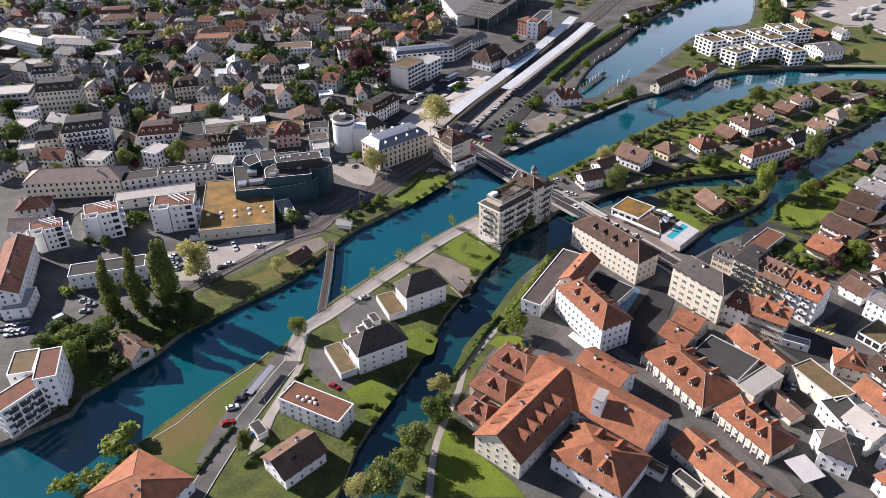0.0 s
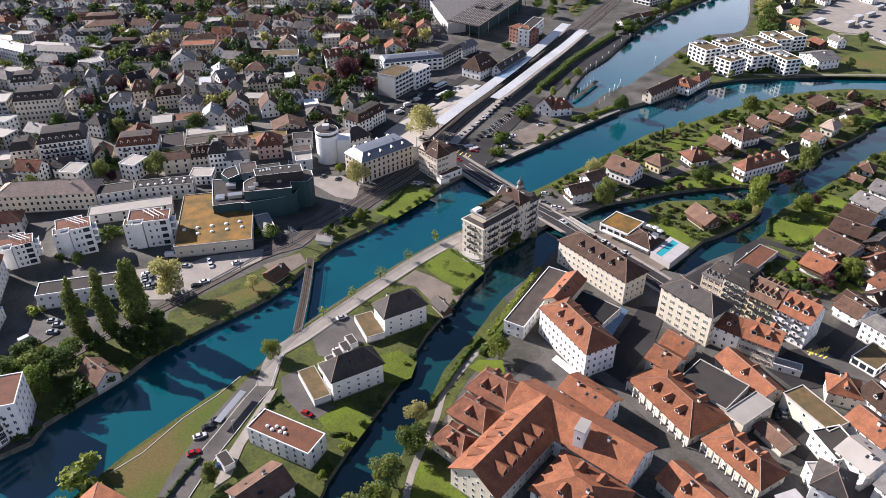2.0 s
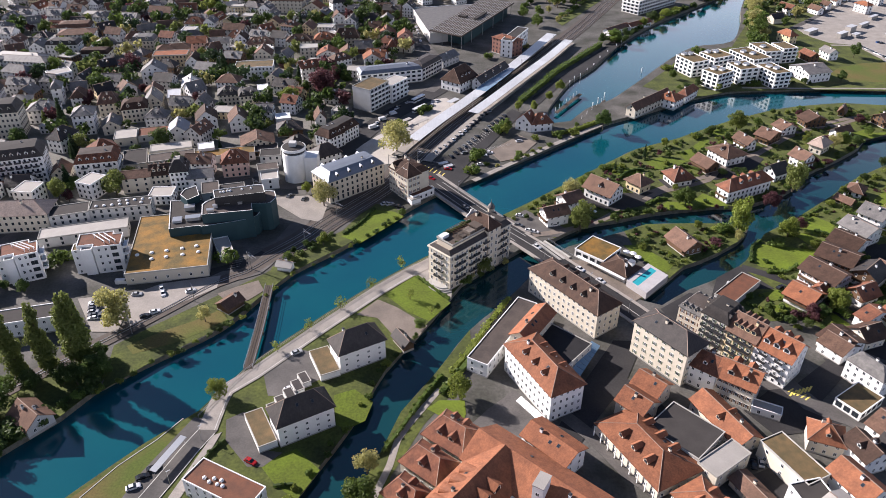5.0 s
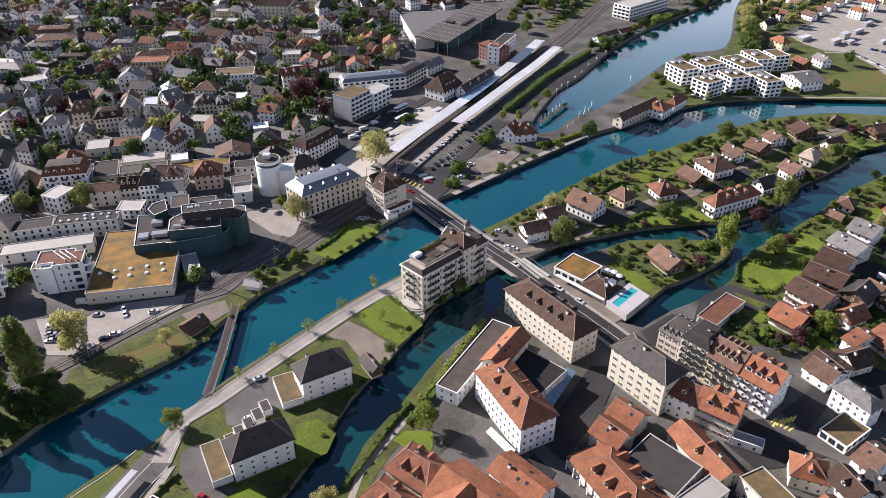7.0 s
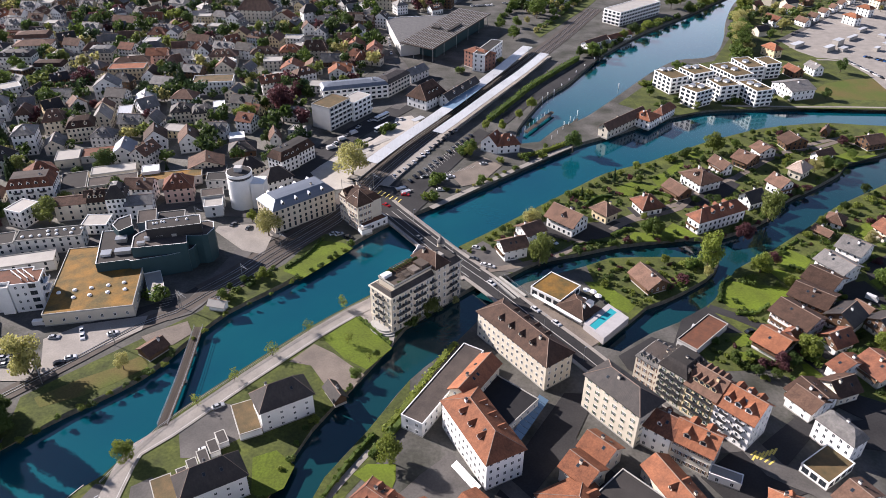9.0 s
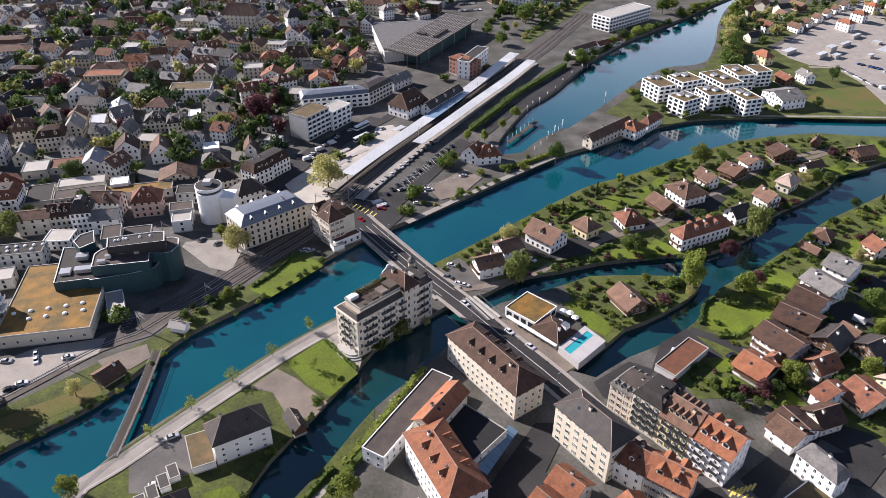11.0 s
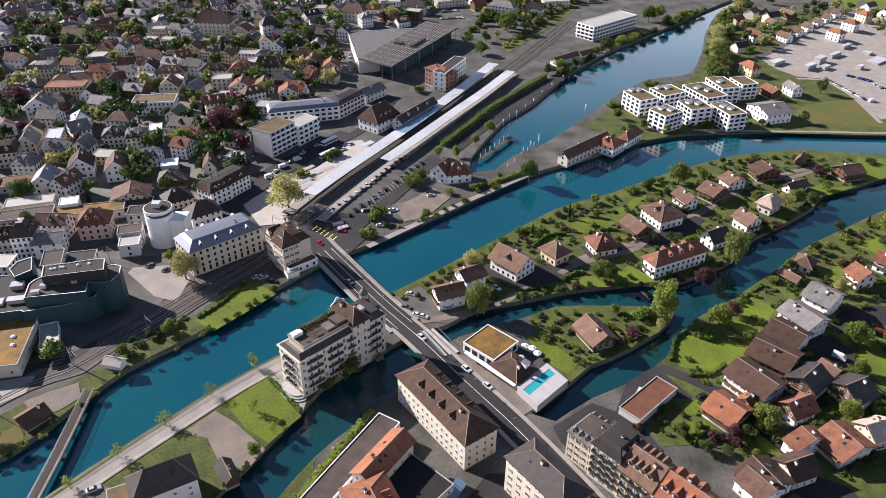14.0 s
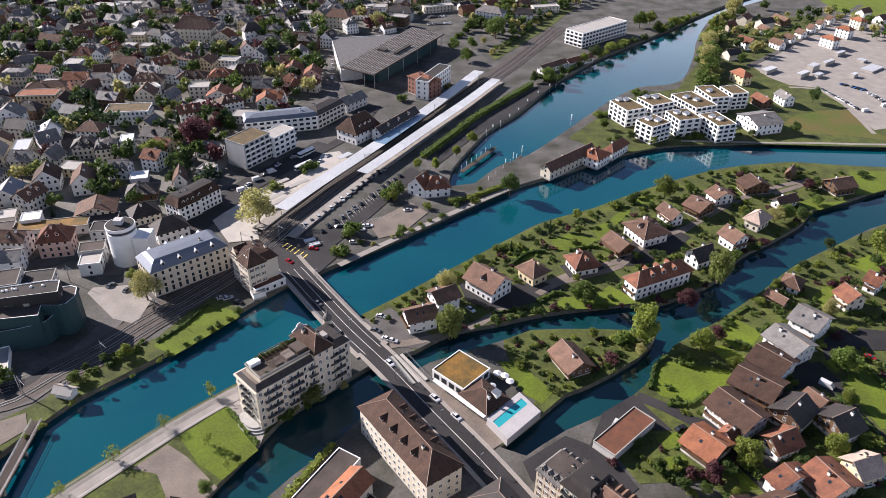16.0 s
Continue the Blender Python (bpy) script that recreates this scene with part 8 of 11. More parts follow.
house(-26.8, 364.8, -49.5, 15.6, 33.5, 12, "mansard", 4, "sandstone", "zinc", every=2.8, inset=3.6, deck='zinc', arcade=True, dormers=4, far=True, chimneys=1, name='office_building', label="sandstone office building with zinc mansard roof by the crossing")
corner_house(4.3, 362.1, -48.8, 15.2, 13.5, 13)
house(72.4, 441.7, -31.4, 10.4, 8.8, 6, "gable", 5, "white", "red", far=True, chimneys=1, axis='y', name='boat_station', label="white rendered boat station with red-brown tiled gable roof by the harbour")
house(80.5, 441.4, 12.8, 12.9, 8.8, 6, "hip", 4.5, "white", "red", dormers=1, far=True, chimneys=1, name='boat_station', label="white rendered boat station with red-brown tiled hipped roof by the harbour")
depot()
house(212.4, 718, -48.3, 18, 58.2, 12, "flat", 0, "white", "light", bands='se', win='wide', every=4, size=(2.6, 1.6), far=True, chimneys=0, name='apartment_block', label="white rendered apartment block with pale gravel flat roof")
house(166, 638.4, 41.6, 26.5, 6.8, 4.5, "gable", 2, "white", "brown", far=True, chimneys=0, name='boat_shed', label="white rendered boat shed with brown tiled gable roof on the quay")
house(187.7, 652.8, 37.1, 25.5, 6.8, 4.5, "gable", 2, "white", "red", far=True, chimneys=0, name='boat_shed', label="white rendered boat shed with red-brown tiled gable roof on the quay")

# the north bank quarter
house(-238.9, 431.7, 12.9, 24.5, 15, 16, "mansard", 5, "cream", "dark", every=2.3, floors=5, dormers=5, inset=2.2, deck='felt', far=True, name='hotel', label="cream rendered hotel with dark tiled mansard roof in town")
house(-266.2, 429.4, 11.8, 20.2, 15, 15, "flat", 0, "grey", "light", win='wide', every=3.0, floors=5, size=(2.5, 1.5), far=True, name='office_building', label="grey rendered office building with pale gravel flat roof in town")
house(-268.5, 474.8, 14.2, 14.9, 13, 11, "mansard", 4.5, "white", "dark", every=2.4, dormers=4, inset=2.0, deck='felt', far=True, name='town_house', label="white rendered town house with dark tiled mansard roof in town")
house(-276.9, 537.8, -8.0, 40.5, 12, 11, "hip", 2.2, "white", "slate", every=2.8, floors=4, far=True, name='apartment_house', label="white rendered apartment house with grey slate hipped roof in town")
house(-314.8, 544.4, -28.0, 52.9, 13, 12, "hip", 2.5, "white", "light", every=3.0, floors=4, far=True, name='apartment_house', label="white rendered apartment house with pale gravel hipped roof in town")
house(-283.3, 575.4, 3.2, 11.2, 13, 9, "gable", 4, "white", "slate", every=2.6, axis='y', far=True, name='town_house', label="white rendered town house with grey slate gable roof in town")
house(-265.2, 577.4, 2.5, 23.1, 12, 10, "mansard", 4, "white", "dark", every=2.6, dormers=3, far=True, name='town_house', label="white rendered town house with dark tiled mansard roof in town")
house(-270.7, 612.3, 9.9, 26.7, 14, 8, "hip", 2.5, "white", "brown", every=2.8, far=True, name='town_house', label="white rendered town house with brown tiled hipped roof in town")
house(-191.6, 436.6, 14.2, 11.6, 13, 13, "hip", 3.5, "white", "slate", every=2.6, floors=4, far=True, name='apartment_house', label="white rendered apartment house with grey slate hipped roof in town")
house(-199.2, 375.3, 18.3, 23.9, 16, 15, "mansard", 5, "white", "dark", every=2.3, floors=5, dormers=6, inset=2.6, deck='felt', bal=5, far=True, name='hotel', label="white rendered hotel with dark tiled mansard roof in town")
house(-218.7, 369.1, 17.4, 11.1, 12, 12, "mansard", 4.5, "cream", "dark", every=2.4, floors=4, inset=2.0, deck='felt', far=True, name='town_house', label="cream rendered town house with dark tiled mansard roof in town")
house(-233.3, 371.5, 17.1, 8.7, 13, 5, "flat", 0, "grey", "light", every=3.0, floors=1, far=True, name='shop_building', label="grey rendered shop building with pale gravel flat roof in town")
house(-161.4, 380.3, 12.8, 21.1, 13, 10, "mansard", 4.5, "white", "red", every=2.4, dormers=5, inset=2.4, deck='brownfelt', bal=3, win='green', far=True, name='hotel', label="white rendered hotel with red-brown tiled mansard roof in town")
house(-179.9, 376.0, 15.3, 8.5, 10, 5.5, "gable", 3.6, "cream", "brown", every=2.6, axis='y', far=True, name='chalet', label="cream rendered chalet with brown tiled gable roof in town")
house(-135.4, 363.9, 13.2, 14.0, 9, 9, "gable", 2, "cream", "brown", every=4.0, far=True, name='town_house', label="cream rendered town house with brown tiled gable roof in town")
house(-124.3, 367.9, 12.4, 9.8, 10, 9, "gable", 3.5, "cream", "umber", every=2.2, dormers=3, far=True, name='town_house', label="cream rendered town house with dark brown tiled gable roof")
house(-113.7, 366.6, 11.8, 9.2, 11, 11, "mansard", 6, "white", "dark", every=2.0, dormers=2, inset=3.4, deck='light', far=True, name='town_house', label="white rendered town house with dark tiled mansard roof in town")
house(-103.4, 366.4, 12.7, 11.7, 10, 8, "gable", 2.5, "white", "slate", every=4.5, far=True, name='town_house', label="white rendered town house with grey slate gable roof in town")
house(-146.4, 391.2, 18.4, 12.3, 19, 5, "flat", 0, "cream", "felt", every=4.0, floors=1, far=True, name='shop_building', label="cream rendered shop building with dark felt flat roof in town")
house(-126.9, 392.6, 17.6, 24.0, 10, 5, "flat", 0, "grey", "brownfelt", every=4.0, floors=1, far=True, name='shop_building', label="grey rendered shop building with brown felt flat roof in town")
house(-131.2, 405.0, 17.5, 22.1, 9, 5, "flat", 0, "cream", "light", every=4.0, floors=1, far=True, name='shop_building', label="cream rendered shop building with pale gravel flat roof in town")
house(-110.9, 403.4, 17.4, 8.6, 8, 6, "flat", 0, "white", "trim", every=6.0, floors=1, far=True, name='shop_building', label="white rendered shop building with white sheeted flat roof in town")
house(-99.9, 398.7, 13.6, 33.2, 9, 4.5, "flat", 0, "grey", "moss", every=4.0, floors=1, far=True, name='shop_building', label="grey rendered shop building with ochre sedum flat roof in town")
house(-89.4, 382.6, 12.5, 13.5, 11, 9, "hip", 5, "pink", "red", every=2.6, dormers=2, far=True, name='town_house', label="pink rendered town house with red-brown tiled hipped roof in town")
house(-68.4, 368.2, 13.5, 8.7, 10, 6, "flat", 0, "white", "light", every=4.0, floors=2, far=True, name='shop_building', label="white rendered shop building with pale gravel flat roof in town")
house(-70.8, 375.9, 16.0, 10.7, 8, 7, "flat", 0, "grey", "brownfelt", every=4.0, floors=2, far=True, name='shop_building', label="grey rendered shop building with brown felt flat roof in town")
house(-93.4, 348.7, 16.9, 8.2, 12, 9, "flat", 0, "grey", "brownfelt", every=4.0, floors=2, far=True, name='shop_building', label="grey rendered shop building with brown felt flat roof in town")
house(-121.6, 443.8, 17.8, 12.0, 12, 7.5, "gable", 5, "white", "umber", every=2.8, axis='y', win='brown', far=True, label="white rendered house with dark brown tiled gable roof in town")
house(-101.7, 441.3, 18.0, 10.8, 13, 7.5, "gable", 5, "white", "brown", every=2.8, axis='y', far=True, label="white rendered house with brown tiled gable roof in town")
house(-133.7, 428.1, 11.7, 10.8, 14, 6.5, "gable", 4, "white", "zinc", every=4.0, axis='y', far=True, name='workshop', label="white rendered workshop with blue-grey metal gable roof in town")
house(-148.6, 428.2, 15.8, 17.7, 12, 4, "flat", 0, "grey", "rust", every=5.0, floors=1, far=True, name='workshop', label="grey rendered workshop with rusty gravel flat roof in town")
house(-162.7, 421.6, 16.4, 12.3, 13, 5, "flat", 0, "cream", "light", every=4.0, floors=1, far=True, name='workshop', label="cream rendered workshop with pale gravel flat roof in town")
house(-84.8, 415.0, 15.0, 17.0, 12, 5, "gable", 3.2, "cream", "brown", every=2.8, axis='y', o=1.2, far=True, name='chalet', label="cream rendered chalet with brown tiled gable roof in town")
house(-79.2, 407.0, 12.4, 14.4, 9, 3.5, "flat", 0, "wood", "brownfelt", every=4.0, floors=1, far=True, name='workshop', label="dark timber workshop with brown felt flat roof in town")
house(-77.0, 451.0, 14.8, 8.8, 9, 4, "flat", 0, "white", "trim", every=5.0, floors=1, far=True, name='workshop', label="white rendered workshop with white sheeted flat roof in town")
house(-69.8, 434.7, 11.7, 14.5, 11, 4.5, "hip", 3.5, "wood", "dark", every=4.0, far=True, name='workshop', label="dark timber workshop with dark tiled hipped roof in town")
house(-42.9, 416.4, -39.6, 11.0, 12, 8, "mansard", 4.5, "white", "umber", every=2.4, dormers=2, inset=2.2, deck='felt', far=True, name='corner_building', label="white rendered corner building with dark brown tiled mansard roof")
house(-39.6, 421.9, 57.1, 25.4, 11, 8, "mansard", 4.5, "white", "umber", every=2.4, dormers=3, inset=2.2, deck='felt', far=True, name='corner_building', label="white rendered corner building with dark brown mansard roof in town")
house(-53.2, 445.1, 15.4, 6.1, 10, 7, "gable", 4, "grey", "brown", every=2.8, axis='y', far=True, label="grey rendered house with brown tiled gable roof in town")
house(-117.5, 482.6, 13.4, 13.2, 11, 8, "hip", 3.5, "cream", "dark", every=2.4, dormers=2, far=True, name='villa', label="cream rendered villa with dark tiled hipped roof in town")
house(-104.7, 479.1, 18.3, 11.0, 11, 8, "mansard", 3.5, "cream", "dark", every=2.4, dormers=2, far=True, name='villa', label="cream rendered villa with dark tiled mansard roof in town")
house(-96.7, 489.6, 15.6, 7.0, 10, 8, "flat", 0, "white", "trim", every=2.4, far=True, name='villa', label="white rendered villa with white sheeted flat roof in town")
house(-111.3, 532.3, 8.0, 26.2, 14, 9, "flat", 0, "white", "turf", every=2.4, floors=3, far=True, name='apartment_house', label="white rendered apartment house with brown turf flat roof in town")
house(-168.7, 455.5, 18.1, 15.2, 13, 9, "mansard", 5, "cream", "umber", every=2.4, dormers=2, inset=2.4, far=True, name='villa', label="cream rendered villa with dark brown tiled mansard roof in town")
house(-188.6, 465.3, 17.8, 12.1, 12, 9, "halfhip", 5, "cream", "brown", every=2.4, dormers=2, far=True, name='villa', label="cream rendered villa with brown tiled half-hipped roof in town")
house(-176.3, 436.8, 15.1, 9.7, 12, 6, "gable", 3.5, "cream", "slate", every=3.0, axis='y', far=True, label="cream rendered house with grey slate gable roof in town")
house(-162.2, 470.5, 14.3, 9.8, 13, 8, "gable", 5.5, "cream", "slate", every=2.6, axis='y', far=True, name='villa', label="cream rendered villa with grey slate gable roof in town")
house(-152.6, 480.9, 15.8, 8.5, 16, 7, "flat", 0, "cream", "metal", every=3.0, far=True, name='workshop', label="cream rendered workshop with pale metal flat roof in town")
house(-148.2, 504.2, 14.4, 11.8, 18, 6, "gable", 3, "white", "metal", every=3.5, axis='y', far=True, name='workshop', label="white rendered workshop with pale metal gable roof in town")
house(-224.2, 454.1, 12.3, 16.9, 13, 9, "hip", 3.5, "white", "slate", every=2.6, dormers=2, far=True, name='town_house', label="white rendered town house with grey slate hipped roof in town")
house(-246.0, 468.0, 13.4, 12.9, 12, 8, "hip", 3, "cream", "slate", every=2.6, far=True, name='town_house', label="cream rendered town house with grey slate hipped roof in town")
house(-228.4, 482.7, 17.5, 5.9, 11, 12, "hip", 3, "white", "slate", every=2.6, far=True, name='town_house', label="white rendered town house with grey slate hipped roof in town")
house(-212.1, 477.4, 11.3, 9.1, 11, 8, "halfhip", 4, "white", "brown", every=2.6, far=True, name='villa', label="white rendered villa with brown tiled half-hipped roof in town")
house(-237.2, 565.4, 2.4, 21.0, 11, 7, "mansard", 3.5, "white", "umber", every=2.6, far=True, name='town_house', label="white rendered town house with dark brown tiled mansard roof")
house(-178.1, 556.8, 7.0, 24.4, 12, 9, "flat", 0, "yellow", "orange", every=2.4, floors=3, far=True, name='apartment_house', label="yellow ochre rendered apartment house with orange tiled flat roof")
house(-209.4, 590.7, 4.2, 17.0, 12, 9, "mansard", 4, "cream", "slate", every=2.4, dormers=2, far=True, name='villa', label="cream rendered villa with grey slate mansard roof in town")
house(-168.5, 590.2, 6.3, 13.7, 11, 8, "gable", 3.5, "pink", "orange", every=2.6, far=True, name='town_house', label="pink rendered town house with orange tiled gable roof in town")
house(-151.1, 592.9, 5.8, 13.5, 10, 7, "gable", 3, "white", "slate", every=2.8, far=True, name='town_house', label="white rendered town house with grey slate gable roof in town")
house(-135.5, 595.7, 4.7, 9.3, 11, 9, "gable", 4.5, "white", "umber", every=2.6, axis='y', far=True, name='villa', label="white rendered villa with dark brown tiled gable roof in town")
house(-120.2, 591.5, 10.0, 20.7, 11, 7, "hip", 3.5, "cream", "brown", every=2.6, dormers=3, far=True, name='town_house', label="cream rendered town house with brown tiled hipped roof in town")
house(-158.3, 546.6, 3.6, 11.2, 12, 7, "gable", 5, "white", "umber", every=2.6, axis='y', far=True, name='villa', label="white rendered villa with dark brown tiled gable roof in town")
house(-151.7, 565.3, 5.3, 8.1, 11, 7, "gable", 5, "white", "brown", every=2.6, axis='y', far=True, name='villa', label="white rendered villa with brown tiled gable roof in town")
house(-112.1, 564.9, 3.6, 12.8, 11, 7, "gable", 5, "cream", "brown", every=2.6, axis='y', far=True, name='villa', label="cream rendered villa with brown tiled gable roof in town")
house(-90.3, 595.5, 7.1, 19.0, 11, 8, "hip", 3.5, "white", "umber", every=2.6, dormers=2, far=True, name='town_house', label="white rendered town house with dark brown tiled hipped roof")
house(-71.1, 600.1, 4.2, 15.2, 11, 8, "hip", 4, "pink", "orange", every=2.6, dormers=2, far=True, name='town_house', label="pink rendered town house with orange tiled hipped roof in town")
house(-53.9, 605.1, 4.8, 18.4, 12, 8, "halfhip", 5.5, "cream", "umber", every=2.6, dormers=2, far=True, name='villa', label="cream rendered villa with dark brown tiled half-hipped roof in town")
house(-80.0, 576.7, 8.0, 13.3, 10, 8, "flat", 0, "cream", "light", every=2.6, far=True, name='town_house', label="cream rendered town house with pale gravel flat roof in town")
house(-64.3, 568.2, 4.6, 15.8, 12, 6, "gable", 4, "grey", "red", every=2.8, axis='y', far=True, label="grey rendered house with red-brown tiled gable roof in town")
house(-49.8, 570.4, 6.5, 12.3, 11, 6, "gable", 4, "grey", "brown", every=2.8, axis='y', far=True, label="grey rendered house with brown tiled gable roof in town")
house(-30.3, 553.4, 9.2, 11.8, 10, 8, "gable", 3.5, "grey", "orange", every=3.0, axis='y', far=True, label="grey rendered house with orange tiled gable roof in town")
house(-23.4, 614.1, 2.8, 13.1, 11, 8, "gable", 4, "cream", "red", every=2.6, axis='y', far=True, name='villa', label="cream rendered villa with red-brown tiled gable roof in town")
house(-8.3, 605.8, 2.5, 11.1, 11, 8, "gable", 4, "pink", "red", every=2.6, axis='y', far=True, name='villa', label="pink rendered villa with red-brown tiled gable roof in town")
house(-34.0, 632.9, 3.8, 10.2, 11, 7, "gable", 4, "white", "brown", every=2.8, far=True, name='villa', label="white rendered villa with brown tiled gable roof in town")
house(-186.1, 326.6, 6.2, 46.3, 13.8, 9.5, "hip", 4, "cream", "beige", every=2.8, far=True, chimneys=1, name='school_building', label="cream rendered school building with faded beige tiled hipped roof")
terrace_flats(-178.5, 276.5, 26, 15, 11, 11)
terrace_flats(-157.2, 286.2, 25, 16, 12, 13.5)
terrace_flats(-126.2, 293.6, 13, 20, 12, 13.5)
house(-99.3, 305.5, 11.3, 33.5, 47.7, 5.5, "flat", 0, "cream", "moss", every=4.5, floors=1, name='shop_hall', label="cream rendered shop hall with ochre sedum flat roof beside the railway")
theatre([("front_block", [(-100.9, 307.9), (-88.4, 311), (-86.9, 310.2), (-72.6, 314.7), (-66, 317.5), (-63.8, 320.3), (-63.2, 323.6), (-64.6, 327.9), (-69.4, 330.7), (-91.6, 332.5), (-94.1, 335.5), (-108.2, 333.9)], -0.4, 10, "teal", "felt"), ("roof_block", [(-86.8, 313), (-64.9, 317.3), (-66.6, 323.4), (-60.2, 323.4), (-57.9, 324.4), (-56.4, 329.3), (-58.1, 335.2), (-60.9, 336.2), (-83.8, 330), (-88.2, 325.1), (-89.2, 322.2)], -0.4, 14.5, "teal", "brownfelt"), ("stage_tower", [(-82.3, 320.5), (-84.9, 327.8), (-66.3, 333.4), (-62.8, 333.5), (-60.4, 326)], 8, 19, "dark_shaded_asphalt", "felt"), ("side_tower", [(-102.9, 333.5), (-102.4, 339.1), (-97.9, 342.8), (-93.6, 333.1), (-98, 328.1)], -0.4, 13.5, "teal", "felt"), ("annex", [(-83.1, 310.8), (-76.9, 313.4), (-70.2, 298.7), (-76.1, 296.2)], -0.3, 3.2, "white", "light")], 'dark teal clad theatre of stepped blocks with brown flat roofs')
house(-177.5, 244.5, 107.1, 40.8, 10.8, 10.5, "gable", 3, "white", "red", name='apartment_house', label="white rendered apartment house with red-brown tiled gable roof")
house(-187.2, 279.6, 3.7, 14.5, 8.8, 9, "gable", 3.5, "white", "beige", name='apartment_house', label="white rendered apartment house with faded beige tiled gable roof")
house(-196.5, 302.5, 15.5, 13.9, 9.8, 7, "hip", 3, "grey", "red", far=True, chimneys=1, label="grey rendered house with red-brown tiled hipped roof in the lower town")
house(-140.7, 249.5, 15.2, 29.8, 9, 7, "flat", 0, "white", "felt", name='shop_building', label="white rendered shop building with dark felt flat roof behind the poplars")
house(-168.7, 229.3, 11.2, 9.8, 14, 5, "flat", 0, "white", "light", name='warehouse', label="white rendered warehouse with pale gravel flat roof beside the car park")
house(-132.2, 181, 16.5, 7.1, 15, 15, "flat", 0, "white", "rust", every=2.6, name='apartment_building', label="white rendered apartment building with rusty gravel flat roof")
house(-142.3, 183.8, 14.3, 7.9, 12, 13, "flat", 0, "white", "turf", every=2.6, name='apartment_building', label="white rendered apartment building with brown turf flat roof")
house(-137.5, 171.8, 57.8, 19.1, 8, 12, "flat", 0, "white", "rust", win='green', bal=4, every=2.6, name='apartment_building', label="white rendered apartment building with rusty gravel flat roof")
house(-113.8, 201.4, -36.9, 11.5, 9, 4, "gable", 3.4, "grey", "brown", chimneys=2, name='garden_house', label="grey rendered garden house with brown tiled gable roof under trees")
silo(-55.9, 375.8, 6.2, 19)
house(9.6, 356.4, -49.5, 7.3, 14.1, 3.6, "flat", 0, "white", "rust", every=3, far=True, chimneys=1, name='podium', label="white rendered podium with rusty gravel flat roof by the bridge")
house(-287, 553.9, -9.6, 38.6, 10.8, 8, "hip", 2.6, "white", "light", every=3.4, far=True, chimneys=1, label="white rendered house with pale gravel hipped roof in the crowded town")
house(-334.4, 572.6, -14, 27.4, 8.8, 8, "hip", 2.6, "grey", "light", every=3.4, far=True, chimneys=1, label="grey rendered house with pale gravel hipped roof in the crowded town")
house(-279.1, 629.5, 9.9, 25.6, 14, 8, "mansard", 3.9, "white", "brown", every=3.4, far=True, chimneys=0, label="white rendered house with brown tiled mansard roof in the crowded town")
house(-178.1, 520.1, 9.4, 15.4, 10.8, 10, "gable", 5.2, "white", "slate", every=3.4, far=True, chimneys=1, axis='y', label="white rendered house with grey slate gable roof in the crowded town")
house(-168.1, 488.8, 12.4, 10.3, 6.8, 7, "gable", 3.9, "cream", "brown", every=3.4, far=True, chimneys=1, axis='y', label="cream rendered house with brown tiled gable roof in the crowded town")
house(-181.5, 573.6, 15, 23.7, 9.8, 8, "hip", 2.6, "pink", "brown", every=3.4, far=True, chimneys=1, label="pink rendered house with brown tiled hipped roof in the crowded town")
house(-187.8, 493.2, 42.7, 10.2, 6.8, 7, "gable", 3.9, "white", "brown", every=3.4, far=True, chimneys=1, axis='y', label="white rendered house with brown tiled gable roof in the crowded town")
house(-220, 495.1, 13.8, 9.3, 7.8, 6, "gable", 3.9, "white", "slate", every=3.4, far=True, chimneys=1, label="white rendered house with grey slate gable roof in the crowded town")
house(-291.6, 489.2, -18.3, 15.6, 8.8, 8, "hip", 3.9, "white", "slate", every=3.4, far=True, chimneys=1, label="white rendered house with grey slate hipped roof in the crowded town")
house(-241.7, 615.2, -15.3, 13.5, 7.8, 7, "gable", 3.9, "white", "brown", every=3.4, far=True, chimneys=0, label="white rendered house with brown tiled gable roof in the crowded town")
house(-221.1, 604.4, 12.3, 15.1, 8.8, 7, "hip", 3.9, "cream", "brown", every=3.4, far=True, chimneys=0, label="cream rendered house with brown tiled hipped roof in the crowded town")
house(-152.2, 576.2, 37.3, 9.8, 7.8, 7, "gable", 3.9, "white", "brown", every=3.4, far=True, chimneys=1, label="white rendered house with brown tiled gable roof in the crowded town")
house(-177.3, 607.7, 12.2, 15.3, 8.8, 7, "hip", 3.9, "white", "slate", every=3.4, far=True, chimneys=0, label="white rendered house with grey slate hipped roof in the crowded town")
house(-217.3, 626.3, 17.3, 11.4, 7.8, 7, "gable", 3.9, "white", "slate", every=3.4, far=True, chimneys=0, label="white rendered house with grey slate gable roof in the crowded town")
house(-272.4, 519.7, -15.5, 20.8, 8.8, 9, "hip", 3.9, "white", "slate", every=3.4, far=True, chimneys=1, label="white rendered house with grey slate hipped roof in the crowded town")
house(-240.5, 501.1, -10.2, 14.6, 7.8, 9, "hip", 3.9, "grey", "slate", every=3.4, far=True, chimneys=1, label="grey rendered house with grey slate hipped roof in the crowded town")
house(-84.4, 354.1, 14.2, 12.2, 9, 6, "flat", 0, "grey", "felt", every=3.4, far=True, chimneys=1, label="grey rendered house with dark felt flat roof in the crowded town")
house(-21.6, 593.8, -15.7, 12.3, 8.8, 7, "hip", 3.9, "pink", "red", every=3.4, far=True, chimneys=1, label="pink rendered house with red-brown tiled hipped roof in the crowded town")
house(-7.8, 589.7, -15, 12.8, 7.8, 7, "hip", 3.9, "cream", "red", every=3.4, far=True, chimneys=1, label="cream rendered house with red-brown tiled hipped roof in the crowded town")
